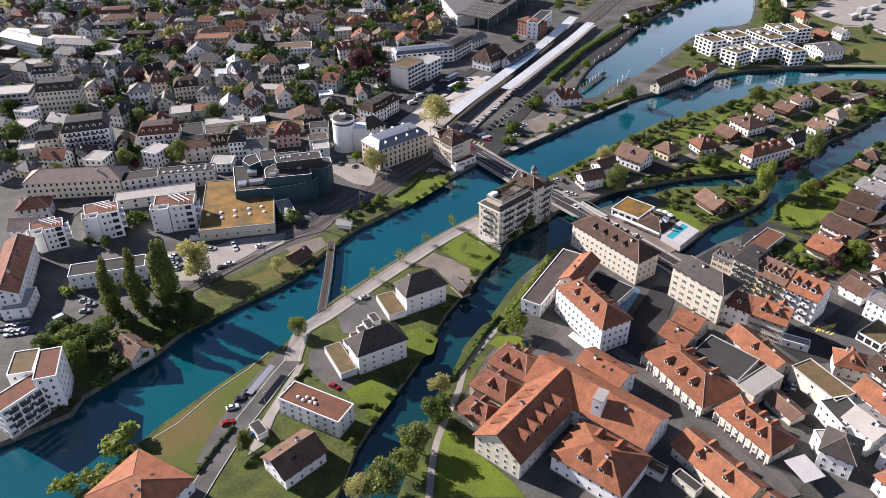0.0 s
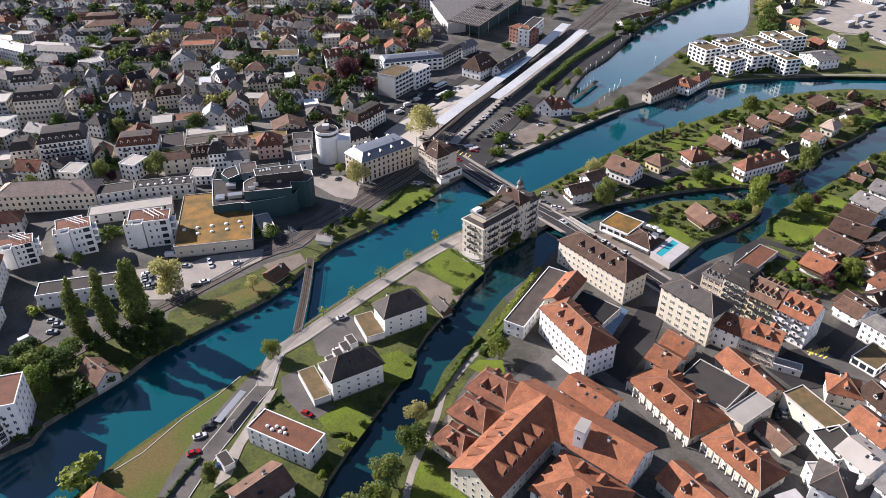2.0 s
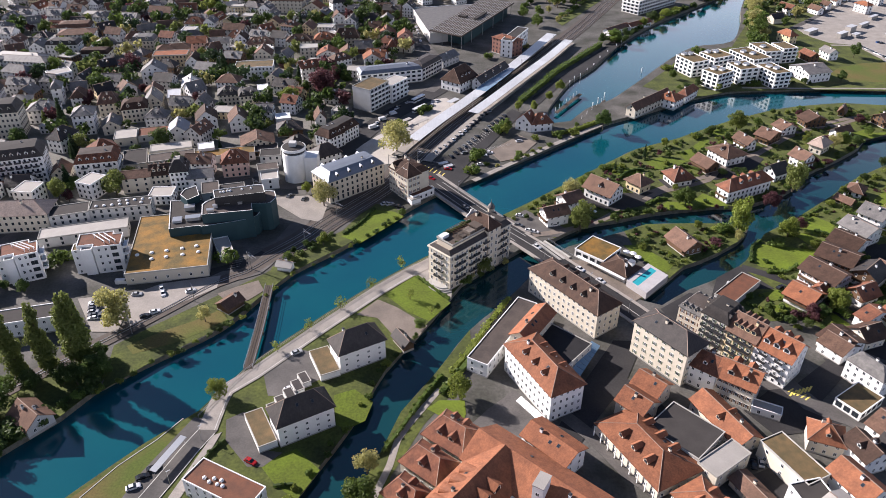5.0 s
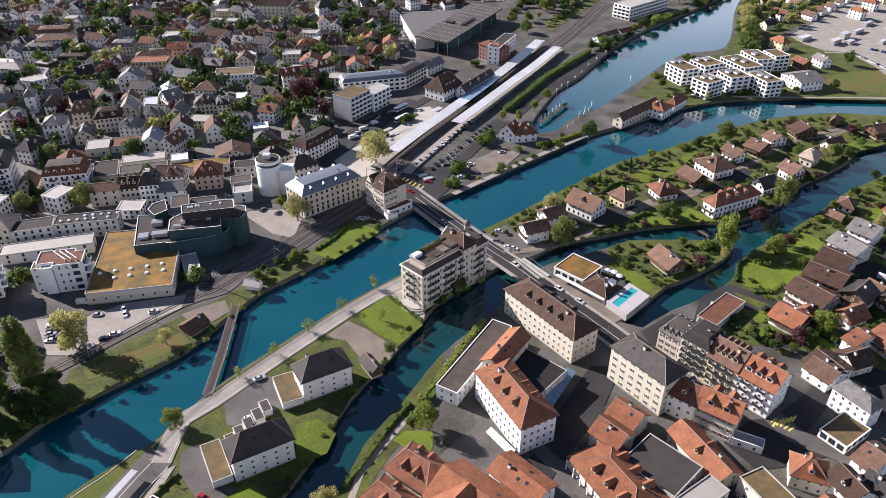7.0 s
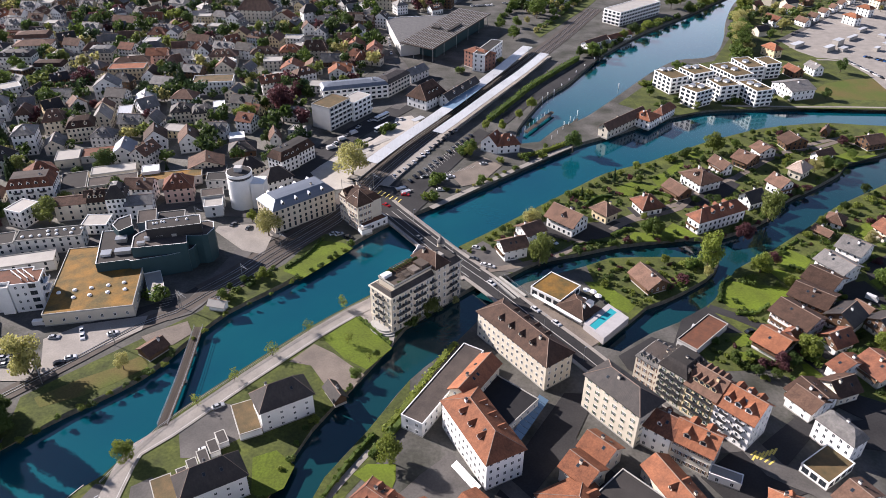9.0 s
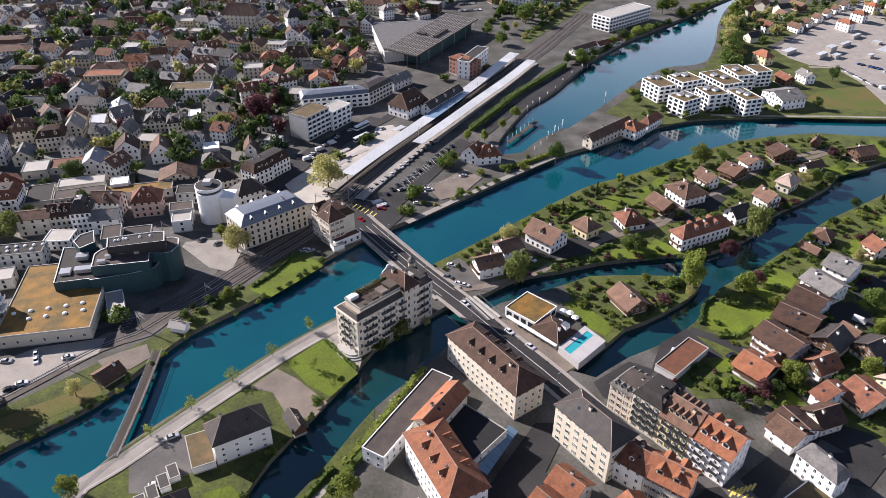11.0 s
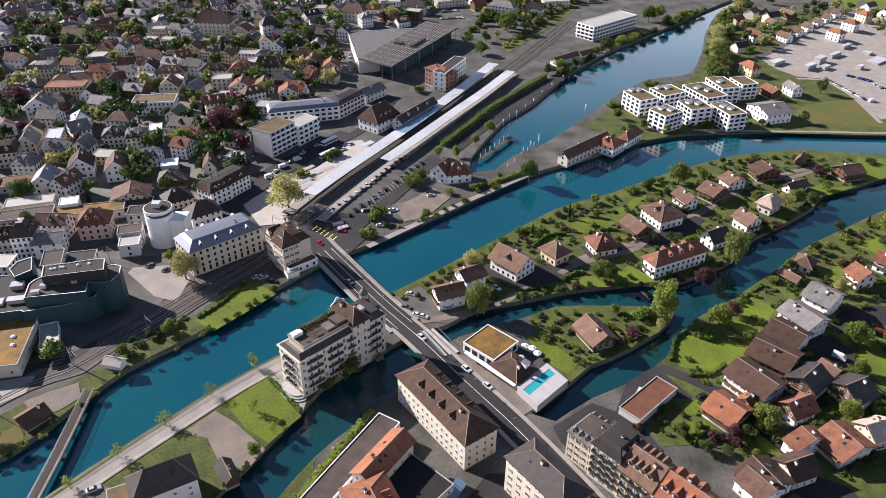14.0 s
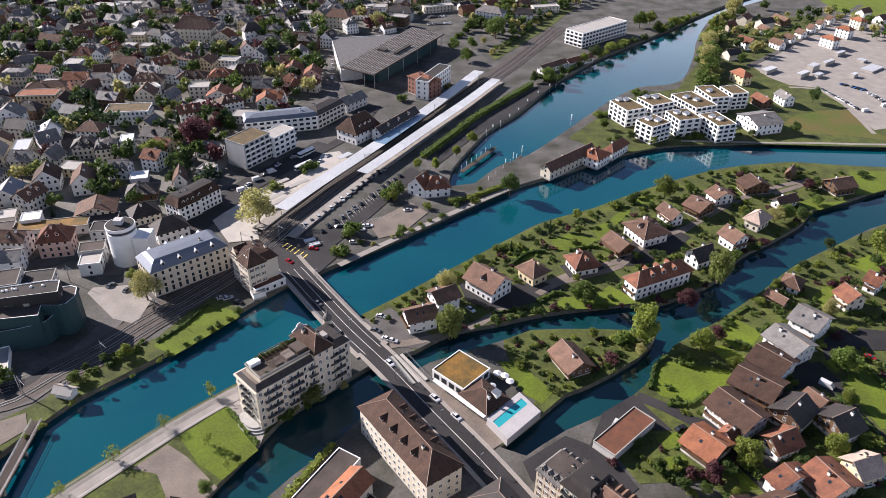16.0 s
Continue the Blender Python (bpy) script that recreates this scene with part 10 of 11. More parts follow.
tree(36.2, 382.5, 4.2, "bush", "leaf_lime", 1.2, "near the river bank")
tree(76.5, 425, 3.7, "bush", "leaf_lime", 1, "near the river bank")
tree(118.8, 440.9, 13.5, "broad", "leaf_dark", 1, "near the river bank")
tree(103.3, 443.5, 3.8, "broad", "leaf", 1, "near the river bank")
tree(90.9, 429.3, 4.5, "bush", "leaf", 1.2, "near the river bank")
tree(100.2, 432.2, 4.5, "bush", "leaf_lime", 1.2, "near the river bank")
tree(73.1, 408.5, 2.2, "bush", "leaf_lime", 1, "near the river bank")
tree(63.5, 398.7, 3.6, "bush", "leaf", 1, "near the river bank")
tree(45.9, 391.5, 2.8, "bush", "leaf", 1, "near the river bank")
tree(118.9, 388.4, 3.5, "bush", "leaf_lime", 1.2, "near the river bank")
tree(127.5, 390.8, 4.2, "broad", "leaf", 0.8, "near the river bank")
tree(179.1, 262.9, 10.5, "broad", "leaf_lime", 1, "in a crowded garden")
tree(209.9, 267.5, 8.3, "broad", "leaf_lime", 1, "in a crowded garden")
tree(223.5, 273.1, 4.8, "bush", "leaf_lime", 1.4, "in a crowded garden")
tree(181.3, 259.9, 4.7, "bush", "leaf", 1.2, "in a crowded garden")
tree(196, 260, 7.1, "broad", "leaf_dark", 1, "in a crowded garden")
tree(158, 314.4, 6.3, "broad", "leaf_spring", 0.9, "in a crowded garden")
tree(154.7, 321.9, 5.1, "bush", "leaf", 1.3, "in a crowded garden")
tree(151.1, 323.4, 3.8, "bush", "leaf_lime", 1.2, "in a crowded garden")
tree(174.6, 311, 4.4, "bush", "leaf", 1.2, "in a crowded garden")
tree(182.9, 319.2, 8.8, "broad", "leaf", 1.2, "in a crowded garden")
tree(230.6, 306.8, 6.3, "broad", "leaf_dark", 1, "in a crowded garden")
tree(237.6, 315.5, 5.1, "broad", "leaf", 1, "in a crowded garden")
tree(224.5, 289.6, 7.3, "broad", "leaf_lime", 0.9, "in a crowded garden")
tree(140.2, 349, 8.6, "broad", "leaf", 1.1, "in a crowded garden")
tree(142.3, 324.8, 5.1, "broad", "leaf_lime", 1, "in a crowded garden")
tree(-4.5, 407.8, 20.3, "broad", "leaf_spring", 1.2, "in the station forecourt")
tree(-37.4, 346.2, 15.2, "broad", "leaf_spring", 1.05, "beside the railway yard")
tree(-48, 358.9, 7, "broad", "leaf_lime", 0.9, "beside the railway yard")
tree(-57.7, 490.3, 21.9, "broad", "leaf_copper", 1.0)
tree(-53, 516.9, 13.4, "broad", "leaf_copper", 0.8)
tree(-77.8, 475.6, 14.5, "broad", "leaf_lime", 1.1)
tree(-71, 500.8, 9.4, "broad", "leaf", 0.9)
tree(-59, 447.7, 8.8, "broad", "leaf_dark", 1)
tree(-45.4, 516.8, 11.5, "broad", "leaf_dark", 1)
tree(-79.9, 528.4, 11.6, "conifer", "needle", 1)
tree(-94.5, 517.2, 7.7, "broad", "leaf_dark", 1)
tree(-90.1, 540.2, 7.9, "broad", "leaf_spring", 0.9)
tree(103.4, 658, 9, "broad", "leaf", 1)
tree(86.8, 597, 4.2, "bush", "leaf_spring", 1)
tree(-198.8, 532.3, 17.4, "broad", "leaf_copper", 1.1)
tree(-137.5, 476, 10, "broad", "leaf_copper", 1)
tree(-252.2, 532.8, 14.6, "broad", "leaf", 1.1)
tree(-261.3, 538.7, 9.8, "broad", "leaf_lime", 1)
tree(-213.5, 507.3, 12.3, "broad", "leaf", 1.1)
tree(-305.4, 630.3, 13.1, "broad", "leaf", 1)
tree(-250.2, 550.7, 12.9, "broad", "leaf_dark", 1)
tree(-220.6, 444.4, 10.5, "conifer", "leaf_lime", 1.2)
tree(-206.4, 437.9, 21.4, "conifer", "needle", 0.8)
tree(-135.8, 540.6, 17.6, "conifer", "needle", 1)
tree(-183.2, 553.2, 8, "broad", "leaf_spring", 1)
tree(-263.4, 415.8, 4.2, "bush", "leaf", 1.2)
tree(-270.1, 453.6, 2, "bush", "leaf", 1)
tree(-119.2, 490.8, 9.3, "broad", "leaf_dark", 1)
tree(-160.2, 275.1, 5.5, "broad", "leaf_dark", 1)
tree(-151.6, 274, 6.9, "broad", "leaf_dark", 1)
tree(-145, 295.2, 7.1, "bush", "leaf", 1.4)
tree(-74.7, 297.2, 6.4, "bush", "leaf", 1.4)
tree(-154.5, 240.1, 4, "bush", "leaf_lime", 1.3)
tree(-71.5, 254.5, 8, "broad", "leaf_spring", 0.9)
tree(-103.4, 233, 7.8, "broad", "leaf_dark", 1)
tree(-111.7, 219.9, 8.9, "broad", "leaf_dark", 1.1)
tree(-121.6, 216.8, 8.9, "broad", "leaf_dark", 1.1)
tree(-138.5, 214.2, 6, "broad", "leaf_lime", 1)
tree(-143.9, 215.3, 7.6, "broad", "leaf_dark", 1.1)
tree(-103.6, 223, 7.7, "broad", "leaf_dark", 1.1)
tree(-75.9, 474.5, 14.1, "broad", "leaf_lime", 1.1)
tree(-74.1, 491.6, 8.1, "broad", "leaf_lime", 1)
tree(-59.8, 499.1, 17.8, "broad", "leaf_copper", 1.1)
tree(-136.8, 531.9, 13.6, "conifer", "needle", 1.1)
tree(-98.1, 648.4, 14.8, "conifer", "needle", 1)
tree(-263.1, 747.5, 15.5, "broad", "leaf_dark", 1.1)
tree(-244.1, 740.2, 12.1, "broad", "leaf", 1.1)
tree(-234.8, 744.6, 12.1, "broad", "leaf", 1.1)
tree(-204, 758.2, 15.7, "conifer", "leaf_dark", 1.2)
tree(-166.1, 768.3, 11.4, "conifer", "leaf_dark", 1.2)
tree(-46.7, 656.4, 17.9, "broad", "leaf_dark", 1)
tree(-38.4, 682.6, 14.4, "broad", "leaf_dark", 1)
tree(-174.2, 684.2, 14.4, "broad", "leaf_dark", 1)
tree(-180.3, 670.6, 10.2, "broad", "leaf_lime", 0.9)
tree(-43.5, 621.1, 9.6, "conifer", "leaf_lime", 1.2)
tree(-62.8, 551.1, 7, "broad", "leaf", 1)
tree(-87.3, 533.3, 6.9, "broad", "leaf_dark", 1)
tree(-100.7, 520.8, 8.4, "broad", "leaf_dark", 1)
tree(-308.5, 770.6, 11.4, "broad", "leaf_dark", 1)
tree(-244.9, 668.2, 16.1, "broad", "leaf_dark", 1)
tree(-54.1, 530.1, 8.5, "broad", "leaf_dark", 1.1)
tree(-185.5, 697.6, 12.6, "broad", "leaf_lime", 1)
tree(9.6, 771.6, 12.6, "broad", "leaf_spring", 1)
tree(25.8, 743.5, 15.5, "broad", "leaf_spring", 1)
tree(127.9, 717.1, 19.3, "broad", "leaf", 1.1)
tree(92.6, 680.8, 11.4, "broad", "leaf", 1.1)
tree(107.4, 688, 10.4, "broad", "leaf", 1.1)
tree(102.3, 655.5, 12, "broad", "leaf", 1.1)
tree(56.5, 572.9, 5.5, "bush", "leaf", 1.2)
tree(141.9, 790.5, 11.7, "broad", "leaf", 1)
tree(149.5, 611.1, 8.6, "broad", "leaf_dark", 1)
tree(157.6, 616.8, 5.8, "bush", "leaf_dark", 1.4)
tree(101.2, 503.3, 9.1, "broad", "leaf_lime", 1)
tree(91.8, 487.1, 7.3, "broad", "leaf_lime", 0.9)
tree(80, 469.5, 7.4, "broad", "leaf_lime", 0.9)
tree(70, 469.3, 7.4, "broad", "leaf_lime", 0.9)
tree(117.3, 698.7, 7.4, "broad", "leaf_spring", 0.9)
tree(209.3, 506.1, 6.7, "broad", "leaf_lime", 1.1)
tree(184.1, 528.5, 7.7, "broad", "leaf", 1)
tree(236.8, 518.1, 5.1, "bush", "leaf", 1.3)
tree(184.6, 549.5, 4.4, "bush", "leaf_lime", 1.3)
tree(360.2, 791.2, 11.7, "broad", "leaf_dark", 1)
tree(257.7, 753.1, 15.7, "broad", "leaf", 1.1)
tree(269.9, 765.9, 12.5, "broad", "leaf_lime", 1.1)
tree(320, 739.8, 15.5, "conifer", "needle", 1.2)
tree(335.7, 576.6, 11.9, "broad", "leaf_dark", 0.9)
tree(301.8, 523.8, 8.5, "broad", "leaf_dark", 1)
tree(431.8, 812.4, 7.2, "broad", "leaf_dark", 1.2)
tree(392.6, 820, 9.7, "broad", "leaf_dark", 1.2)
shrubs_along([(268.2, 604.4), (287.4, 668.4), (307.4, 724.1), (330.3, 772.6), (352.5, 804.3)], 6, -4, (6, 11), ("leaf_spring", "leaf_lime", "leaf"), "on the far river bank", 3)
shrubs_along([(-98.7, 214.2), (-82.9, 229.8), (-63.4, 248.2), (-52.9, 267.4), (-42.3, 286.2), (-23.7, 305.2), (1.2, 335.8)], 4.5, 0.6, (1.3, 2.4), ("leaf", "leaf_dark", "leaf_lime"), "on the river embankment", 5)
shrubs_along([(-124.7, 172.7), (-115.1, 191.2), (-105.7, 202.6), (-98.9, 214.8)], 4.5, 4, (3, 6.5), ("leaf_dark", "leaf_dark", "leaf"), "under the trees by the river", 6)
shrubs_along([(53.7, 336.3), (64.5, 346.7), (88, 368.9), (114.7, 393.6), (132.4, 409.4), (172.9, 432.9), (197.2, 448.9), (229.6, 466.2), (281.7, 478.7)], 5, -2.5, (1.8, 3.6), ("leaf_lime", "leaf", "leaf_dark"), "along the island bank", 7)
shrubs_along([(87.6, 325.1), (105.5, 330.6), (124.2, 337.4), (143.1, 341.4), (168.9, 343.3), (187.8, 352.6), (203.1, 363.1), (219.1, 381.1), (240.3, 396), (260.3, 412)], 5.5, 2.5, (1.6, 3.4), ("leaf_dark", "leaf", "leaf_copper"), "along the island bank", 8)
shrubs_along([(193.7, 333.7), (219.8, 355.1), (238.8, 372.4), (267.7, 391.6), (301.3, 411.7)], 6, -3, (1.6, 3.4), ("leaf_dark", "leaf", "leaf_lime"), "on the river bank", 9)
shrubs_along([(107, 320.3), (118.5, 326.6), (140.8, 327.6), (156.2, 327.2)], 6, -2.5, (1.5, 3), ("leaf_dark", "leaf", "leaf_lime"), "along the garden bank", 10)
shrubs_along([(-27.6, 156.1), (-22.2, 169.2), (-16.8, 180.3), (-8.5, 198), (0.8, 224.1), (12.2, 244.7), (23.4, 265.7)], 5, 2, (1.3, 2.8), ("leaf_dark", "leaf", "leaf_lime"), "along the south arm", 11)
shrubs_along([(139.9, 259.4), (147.4, 267.9), (156.1, 259.6), (162.2, 255.7), (173.5, 255.8), (178.1, 259.8), (183.6, 266.1)], 7, 3, (2, 4), ("leaf_dark", "leaf", "leaf_copper"), "in the crowded gardens", 12)
shrubs_along([(220.6, 592.1), (200.4, 570.2), (185.3, 550.1)], 4, 3, (2, 4), ("leaf", "leaf_lime"), "on the river point", 13)
shrubs_along([(184.2, 506.1), (219, 509.5), (258, 513.8), (279.5, 516)], 7, 5, (2, 4), ("leaf", "leaf_dark"), "below the apartment blocks", 14)
hedge("hedge", [(32.2, 232.8), (26.7, 223.4), (21, 214.5)] , 3, 2.2, "leaf", "green hedge along the restaurant quay")
hedge("hedge", [(48.5, 269.3), (39.1, 252.1), (30.7, 235.4), (24.7, 225.1)], 2.6, 2.0, "leaf_lime", "green hedge along the restaurant quay")
hedge("hedge", [(72.5, 483.2), (87.5, 510.4), (104.1, 540.8), (122.4, 567.9), (146.8, 603.1)], 5, 4, "leaf", "tall green hedge along the harbour road")
hedge("hedge", [(87, 430.6), (100.4, 437.7), (114.5, 448), (121.9, 454.1)], 3, 2.5, "leaf_lime", "clipped green hedge by the river wall")
hedge("hedge", [(10.7, 285), (24.3, 268.5)], 1.6, 1.4, "leaf", "low green hedge beside the hotel lawn")

# vehicles and masts
car(-71.4, 175, 25, "white", "in a roadside bay")
car(-71.4, 168.1, 25, "red", "in a roadside bay")
car(-69.8, 178.9, 25, "black", "in a roadside bay")
car(-67.6, 182.1, 25, "black", "in a roadside bay")
car(-61.3, 163.4, 25, "blue", "beside a garage")
car(-32.5, 236.1, 30, "silver", "beside the promenade")
car(-27.3, 219.8, -65, "white", "in the garage yard")
car(-31.6, 217, 20, "white", "in the garage yard")
car(-38.3, 184.8, -30, "red", "in a driveway")
car(64.5, 308.6, -50, "white", "on the main road")
car(81.4, 290.7, -50, "white", "on the main road")
car(88.7, 281.9, -50, "white", "beside the pool restaurant")
car(15.6, 375.4, -40, "red", "at the junction")
car(32.8, 344.7, -48, "grey", "on the bridge")
car(24.7, 386.3, -10, "red", "at the junction")
car(-7.3, 348, 30, "silver", "beside the river lawn")
car(-4.7, 347.6, 30, "silver", "beside the river lawn")
car(0.1, 345, -20, "black", "beside the river lawn")
car(59.4, 336.5, -20, "white", "in the bridge car park")
car(62.6, 322.5, -20, "white", "in the bridge car park")
car(64.8, 321.5, -20, "white", "in the bridge car park")
car(57.8, 327.5, -20, "grey", "in the bridge car park")
car(-86.3, 286.7, 75, "white", "beside the sedum roofed hall")
car(-84.5, 287.8, 75, "white", "beside the sedum roofed hall")
car(-83, 274.4, 30, "white", "on the railway road")
car(-93.2, 260.4, 25, "white", "on the railway road")
car(-113.4, 280, 5, "white", "beside the railway", van=True)
car(-104.4, 271.9, 5, "silver", "beside the railway")
car(-96.1, 257.6, 25, "black", "on the railway road")
car_row(-113.5, 256.5, -120.2, 270.8, 5, 115.1, "white silver grey", "in the car park")
car_row(-54, 340.3, -48.3, 340.4, 2, 60.9, "black grey", "in the railway yard")
car(-56.4, 356, 70, "grey", "in the railway yard")
car(-48.3, 352.9, 70, "grey", "in the railway yard")
car_row(-121.0, 269.2, -115.8, 255.1, 7, 10, "white silver grey white", "in the railway car park")
car_row(16.8, 404.4, 52.2, 470.8, 15, 122, "black grey silver white", "in the station car park")
car_row(25.1, 399.5, 61.8, 462.7, 14, 119.9, "black grey", "in the station car park")
car_row(58.5, 490.6, 96.6, 561.7, 10, 61.8, "silver white grey", "beside the platform")
car(44.7, 403.8, 0, "white", "in the river car park")
car(42.6, 392.1, 0, "white", "in the river car park")
car_row(-23.4, 439.6, -3.8, 481, 7, 64.6, "white silver grey black", "in the station street")
car_row(4.1, 610.5, -1.3, 657.3, 5, 96.7, "white silver", "in a town street")
car_row(12.9, 473.5, 19.6, 488.3, 2, 65.9, "silver white", "at the station")
car(-21, 441.8, 40, "white", "in the station street", van=True)
car(-9.7, 463.3, 40, "white", "in the station street", van=True)
bus(5.5, 486.5, 54, "white", "driving along the station street")
bus(6.8, 469.5, 50, "white")
car_row(353.4, 603.1, 361.5, 564.5, 12, -78.2, "silver white grey black", "beside the building site")
car_row(372.4, 614.3, 384, 601.5, 7, 12.2, "grey black blue", "beside the building site")
car_row(384.2, 596.4, 386.9, 576.9, 5, -22.1, "silver white black", "beside the building site")
car(364.8, 562.3, 20, "white", "beside the building site", van=True)
car(382.7, 572, 20, "white", "beside the building site", van=True)
car_row(69.1, 776.6, 89.1, 786.3, 8, 115.6, "silver black white grey", "in the car park")
car_row(69.5, 755.6, 91.3, 760.7, 9, 103, "silver black white grey", "in the car park")
car_row(100.7, 769.4, 109.6, 757.3, 3, -23.7, "silver black white grey", "in the car park")
car_row(-249.8, 555.4, -212.7, 545.8, 10, 45.5, "silver white grey black", "in a town car park")
car_row(-242.1, 540.1, -211.8, 531, 8, 43.3, "silver white grey", "in a town car park")
car_row(-171.1, 216.3, -161.6, 219.4, 6, 88.1, "white silver grey", "in the railway car park")
car_row(-167.8, 213.7, -158.1, 216.3, 5, 84.9, "white silver", "in the railway car park")
car(-150.4, 222.6, 50, "white", "in the railway street", van=True)
car(-145.6, 234.2, 10, "silver", "beside the low building")
car(-142.4, 231.6, 10, "silver", "beside the low building")
car(-142.8, 227.4, 10, "silver", "beside the low building")
car(142.2, 279.7, 60, "white", "on the parking deck road")
car(163.4, 277.6, 30, "black", "in the garden lane")
car(224.1, 317.7, 20, "silver", "beside a house")
car(221.6, 298.7, -45, "white", "in the garden lane", van=True)
car(245.1, 314.3, -40, "red", "in a garden drive")
car(214.8, 254.8, 15, "white", "in the old town street")
car(219.7, 257.3, 15, "white", "in the old town street")
car(135.1, 223.5, 20, "silver", "in the old town street")
car_row(117.2, 183.5, 124.9, 186, 3, 78, "silver blue black", "in a courtyard")
car(181.1, 370.8, 30, "silver", "between the chalets")
car(185, 375, 30, "silver", "between the chalets")
car(95.4, 341.5, -50, "white", "on the island lane")
car(75.2, 327.6, 20, "white", "on the island lane")
car(48.2, 407.1, 0, "white", "in the river car park")
mast(-62.5, 291.2, -50)
mast(-79.5, 267.7, -50)
mast(-74.5, 358.4, -30)
mast(-41.2, 310.2, -40)
mast(-61.4, 290.8, -40)
mast(-7.7, 386.5, -30)
mast(7.7, 394.1, -40)
mast(-29.8, 335.8, -40)
mast(40.8, 469.8, 40)
mast(59, 505.1, 40)
mast(78.5, 544.8, 40)
mast(109, 603.9, 40)
mast(-97.7, 247.2, -50)
street_lamp(-60.5, 175.7, 40)
street_lamp(-56.1, 193.7, 40)
street_lamp(48, 326.3, 40)
street_lamp(67, 300.4, 40)
street_lamp(83.4, 278.7, 40)
street_lamp(95.8, 260.3, 40)
street_lamp(29.8, 360.2, 40)
container(350.4, 628.7, 38, 12, 4, 4)
container(364.4, 643.6, 38, 10, 5, 5)
container(362.1, 629.1, 38, 8, 4, 3)
container(383.3, 659.3, 38, 14, 3, 3)
container(402.9, 682.3, 38, 12, 3, 3)
container(412, 648.2, 38, 18, 9, 1.5)
container(413, 666.6, 38, 6, 6, 2)
container(329.5, 639.5, 38, 14, 5, 3)
container(389.5, 630, 38, 6, 3, 3)
tagged(new("mooring_post", Shape().tube((119.7, 480.5, -3.5), (119.7, 480.5, 1.6), 0.3, 0.3, 8).mesh("mooring_post", M["trim"])), "white wooden mooring post in the harbour", "mooring post", "mooring posts")
tagged(new("mooring_post", Shape().tube((124.8, 489, -3.5), (124.8, 489, 1.6), 0.3, 0.3, 8).mesh("mooring_post", M["trim"])), "white wooden mooring post in the harbour", "mooring post", "mooring posts")
tagged(new("mooring_post", Shape().tube((130.9, 498.7, -3.5), (130.9, 498.7, 1.6), 0.3, 0.3, 8).mesh("mooring_post", M["trim"])), "white wooden mooring post in the harbour", "mooring post", "mooring posts")
tagged(new("mooring_post", Shape().tube((110.7, 521.7, -3.5), (110.7, 521.7, 1.6), 0.3, 0.3, 8).mesh("mooring_post", M["trim"])), "white wooden mooring post in the harbour", "mooring post", "mooring posts")
tagged(new("mooring_post", Shape().tube((115.2, 529.8, -3.5), (115.2, 529.8, 1.6), 0.3, 0.3, 8).mesh("mooring_post", M["trim"])), "white wooden mooring post in the harbour", "mooring post", "mooring posts")
tagged(new("mooring_post", Shape().tube((120.4, 536, -3.5), (120.4, 536, 1.6), 0.3, 0.3, 8).mesh("mooring_post", M["trim"])), "white wooden mooring post in the harbour", "mooring post", "mooring posts")
tagged(new("mooring_post", Shape().tube((127, 546.7, -3.5), (127, 546.7, 1.6), 0.3, 0.3, 8).mesh("mooring_post", M["trim"])), "white wooden mooring post in the harbour", "mooring post", "mooring posts")
tagged(new("mooring_post", Shape().tube((133.8, 557.8, -3.5), (133.8, 557.8, 1.6), 0.3, 0.3, 8).mesh("mooring_post", M["trim"])), "white wooden mooring post in the harbour", "mooring post", "mooring posts")
tagged(new("mooring_post", Shape().tube((141.3, 574, -3.5), (141.3, 574, 1.6), 0.3, 0.3, 8).mesh("mooring_post", M["trim"])), "white wooden mooring post in the harbour", "mooring post", "mooring posts")
tagged(new("mooring_post", Shape().tube((150, 588.8, -3.5), (150, 588.8, 1.6), 0.3, 0.3, 8).mesh("mooring_post", M["trim"])), "white wooden mooring post in the harbour", "mooring post", "mooring posts")
tagged(new("mooring_post", Shape().tube((160, 604.3, -3.5), (160, 604.3, 1.6), 0.3, 0.3, 8).mesh("mooring_post", M["trim"])), "white wooden mooring post in the harbour", "mooring post", "mooring posts")
tagged(new("mooring_post", Shape().tube((165.6, 612.4, -3.5), (165.6, 612.4, 1.6), 0.3, 0.3, 8).mesh("mooring_post", M["trim"])), "white wooden mooring post in the harbour", "mooring post", "mooring posts")
tagged(new("mooring_post", Shape().tube((167.3, 547.8, -3.5), (167.3, 547.8, 1.6), 0.3, 0.3, 8).mesh("mooring_post", M["trim"])), "white wooden mooring post in the harbour", "mooring post", "mooring posts")

# theatre roof plant, shelters, crossings and clutter
dome_light(-80.9, 325.9, 18.65, 0.55)
dome_light(-79.6, 326.4, 18.65, 0.55)
dome_light(-77.9, 327.4, 18.65, 0.55)
dome_light(-76.7, 327.4, 18.65, 0.55)
dome_light(-71.7, 329, 18.65, 0.55)
dome_light(-67.7, 330, 18.65, 0.55)
roof_box(-96.6, 326.2, 9.65, 12, 4.5, 3.5, 1.8, "light")
roof_box(-92.4, 316.9, 9.65, 12, 6.5, 3, 1.6, "light")
roof_box(-99.2, 315.5, 9.65, 12, 4, 4, 1, "grey")
roof_box(-83.7, 316.3, 14.15, 12, 3, 1.6, 1.2, "light")
roof_box(-82.4, 320, 14.15, 12, 2, 1.6, 1.4, "grey")
roof_box(-77.8, 322.4, 14.15, 12, 2.6, 1.4, 1, "grey")
roof_box(-72, 323.9, 14.15, 12, 2, 2, 1.2, "light")
roof_box(-67.5, 327.3, 14.15, 12, 2, 1.6, 1, "light")
roof_box(-62.5, 329.3, 14.15, 12, 2, 1.6, 1.2, "light")
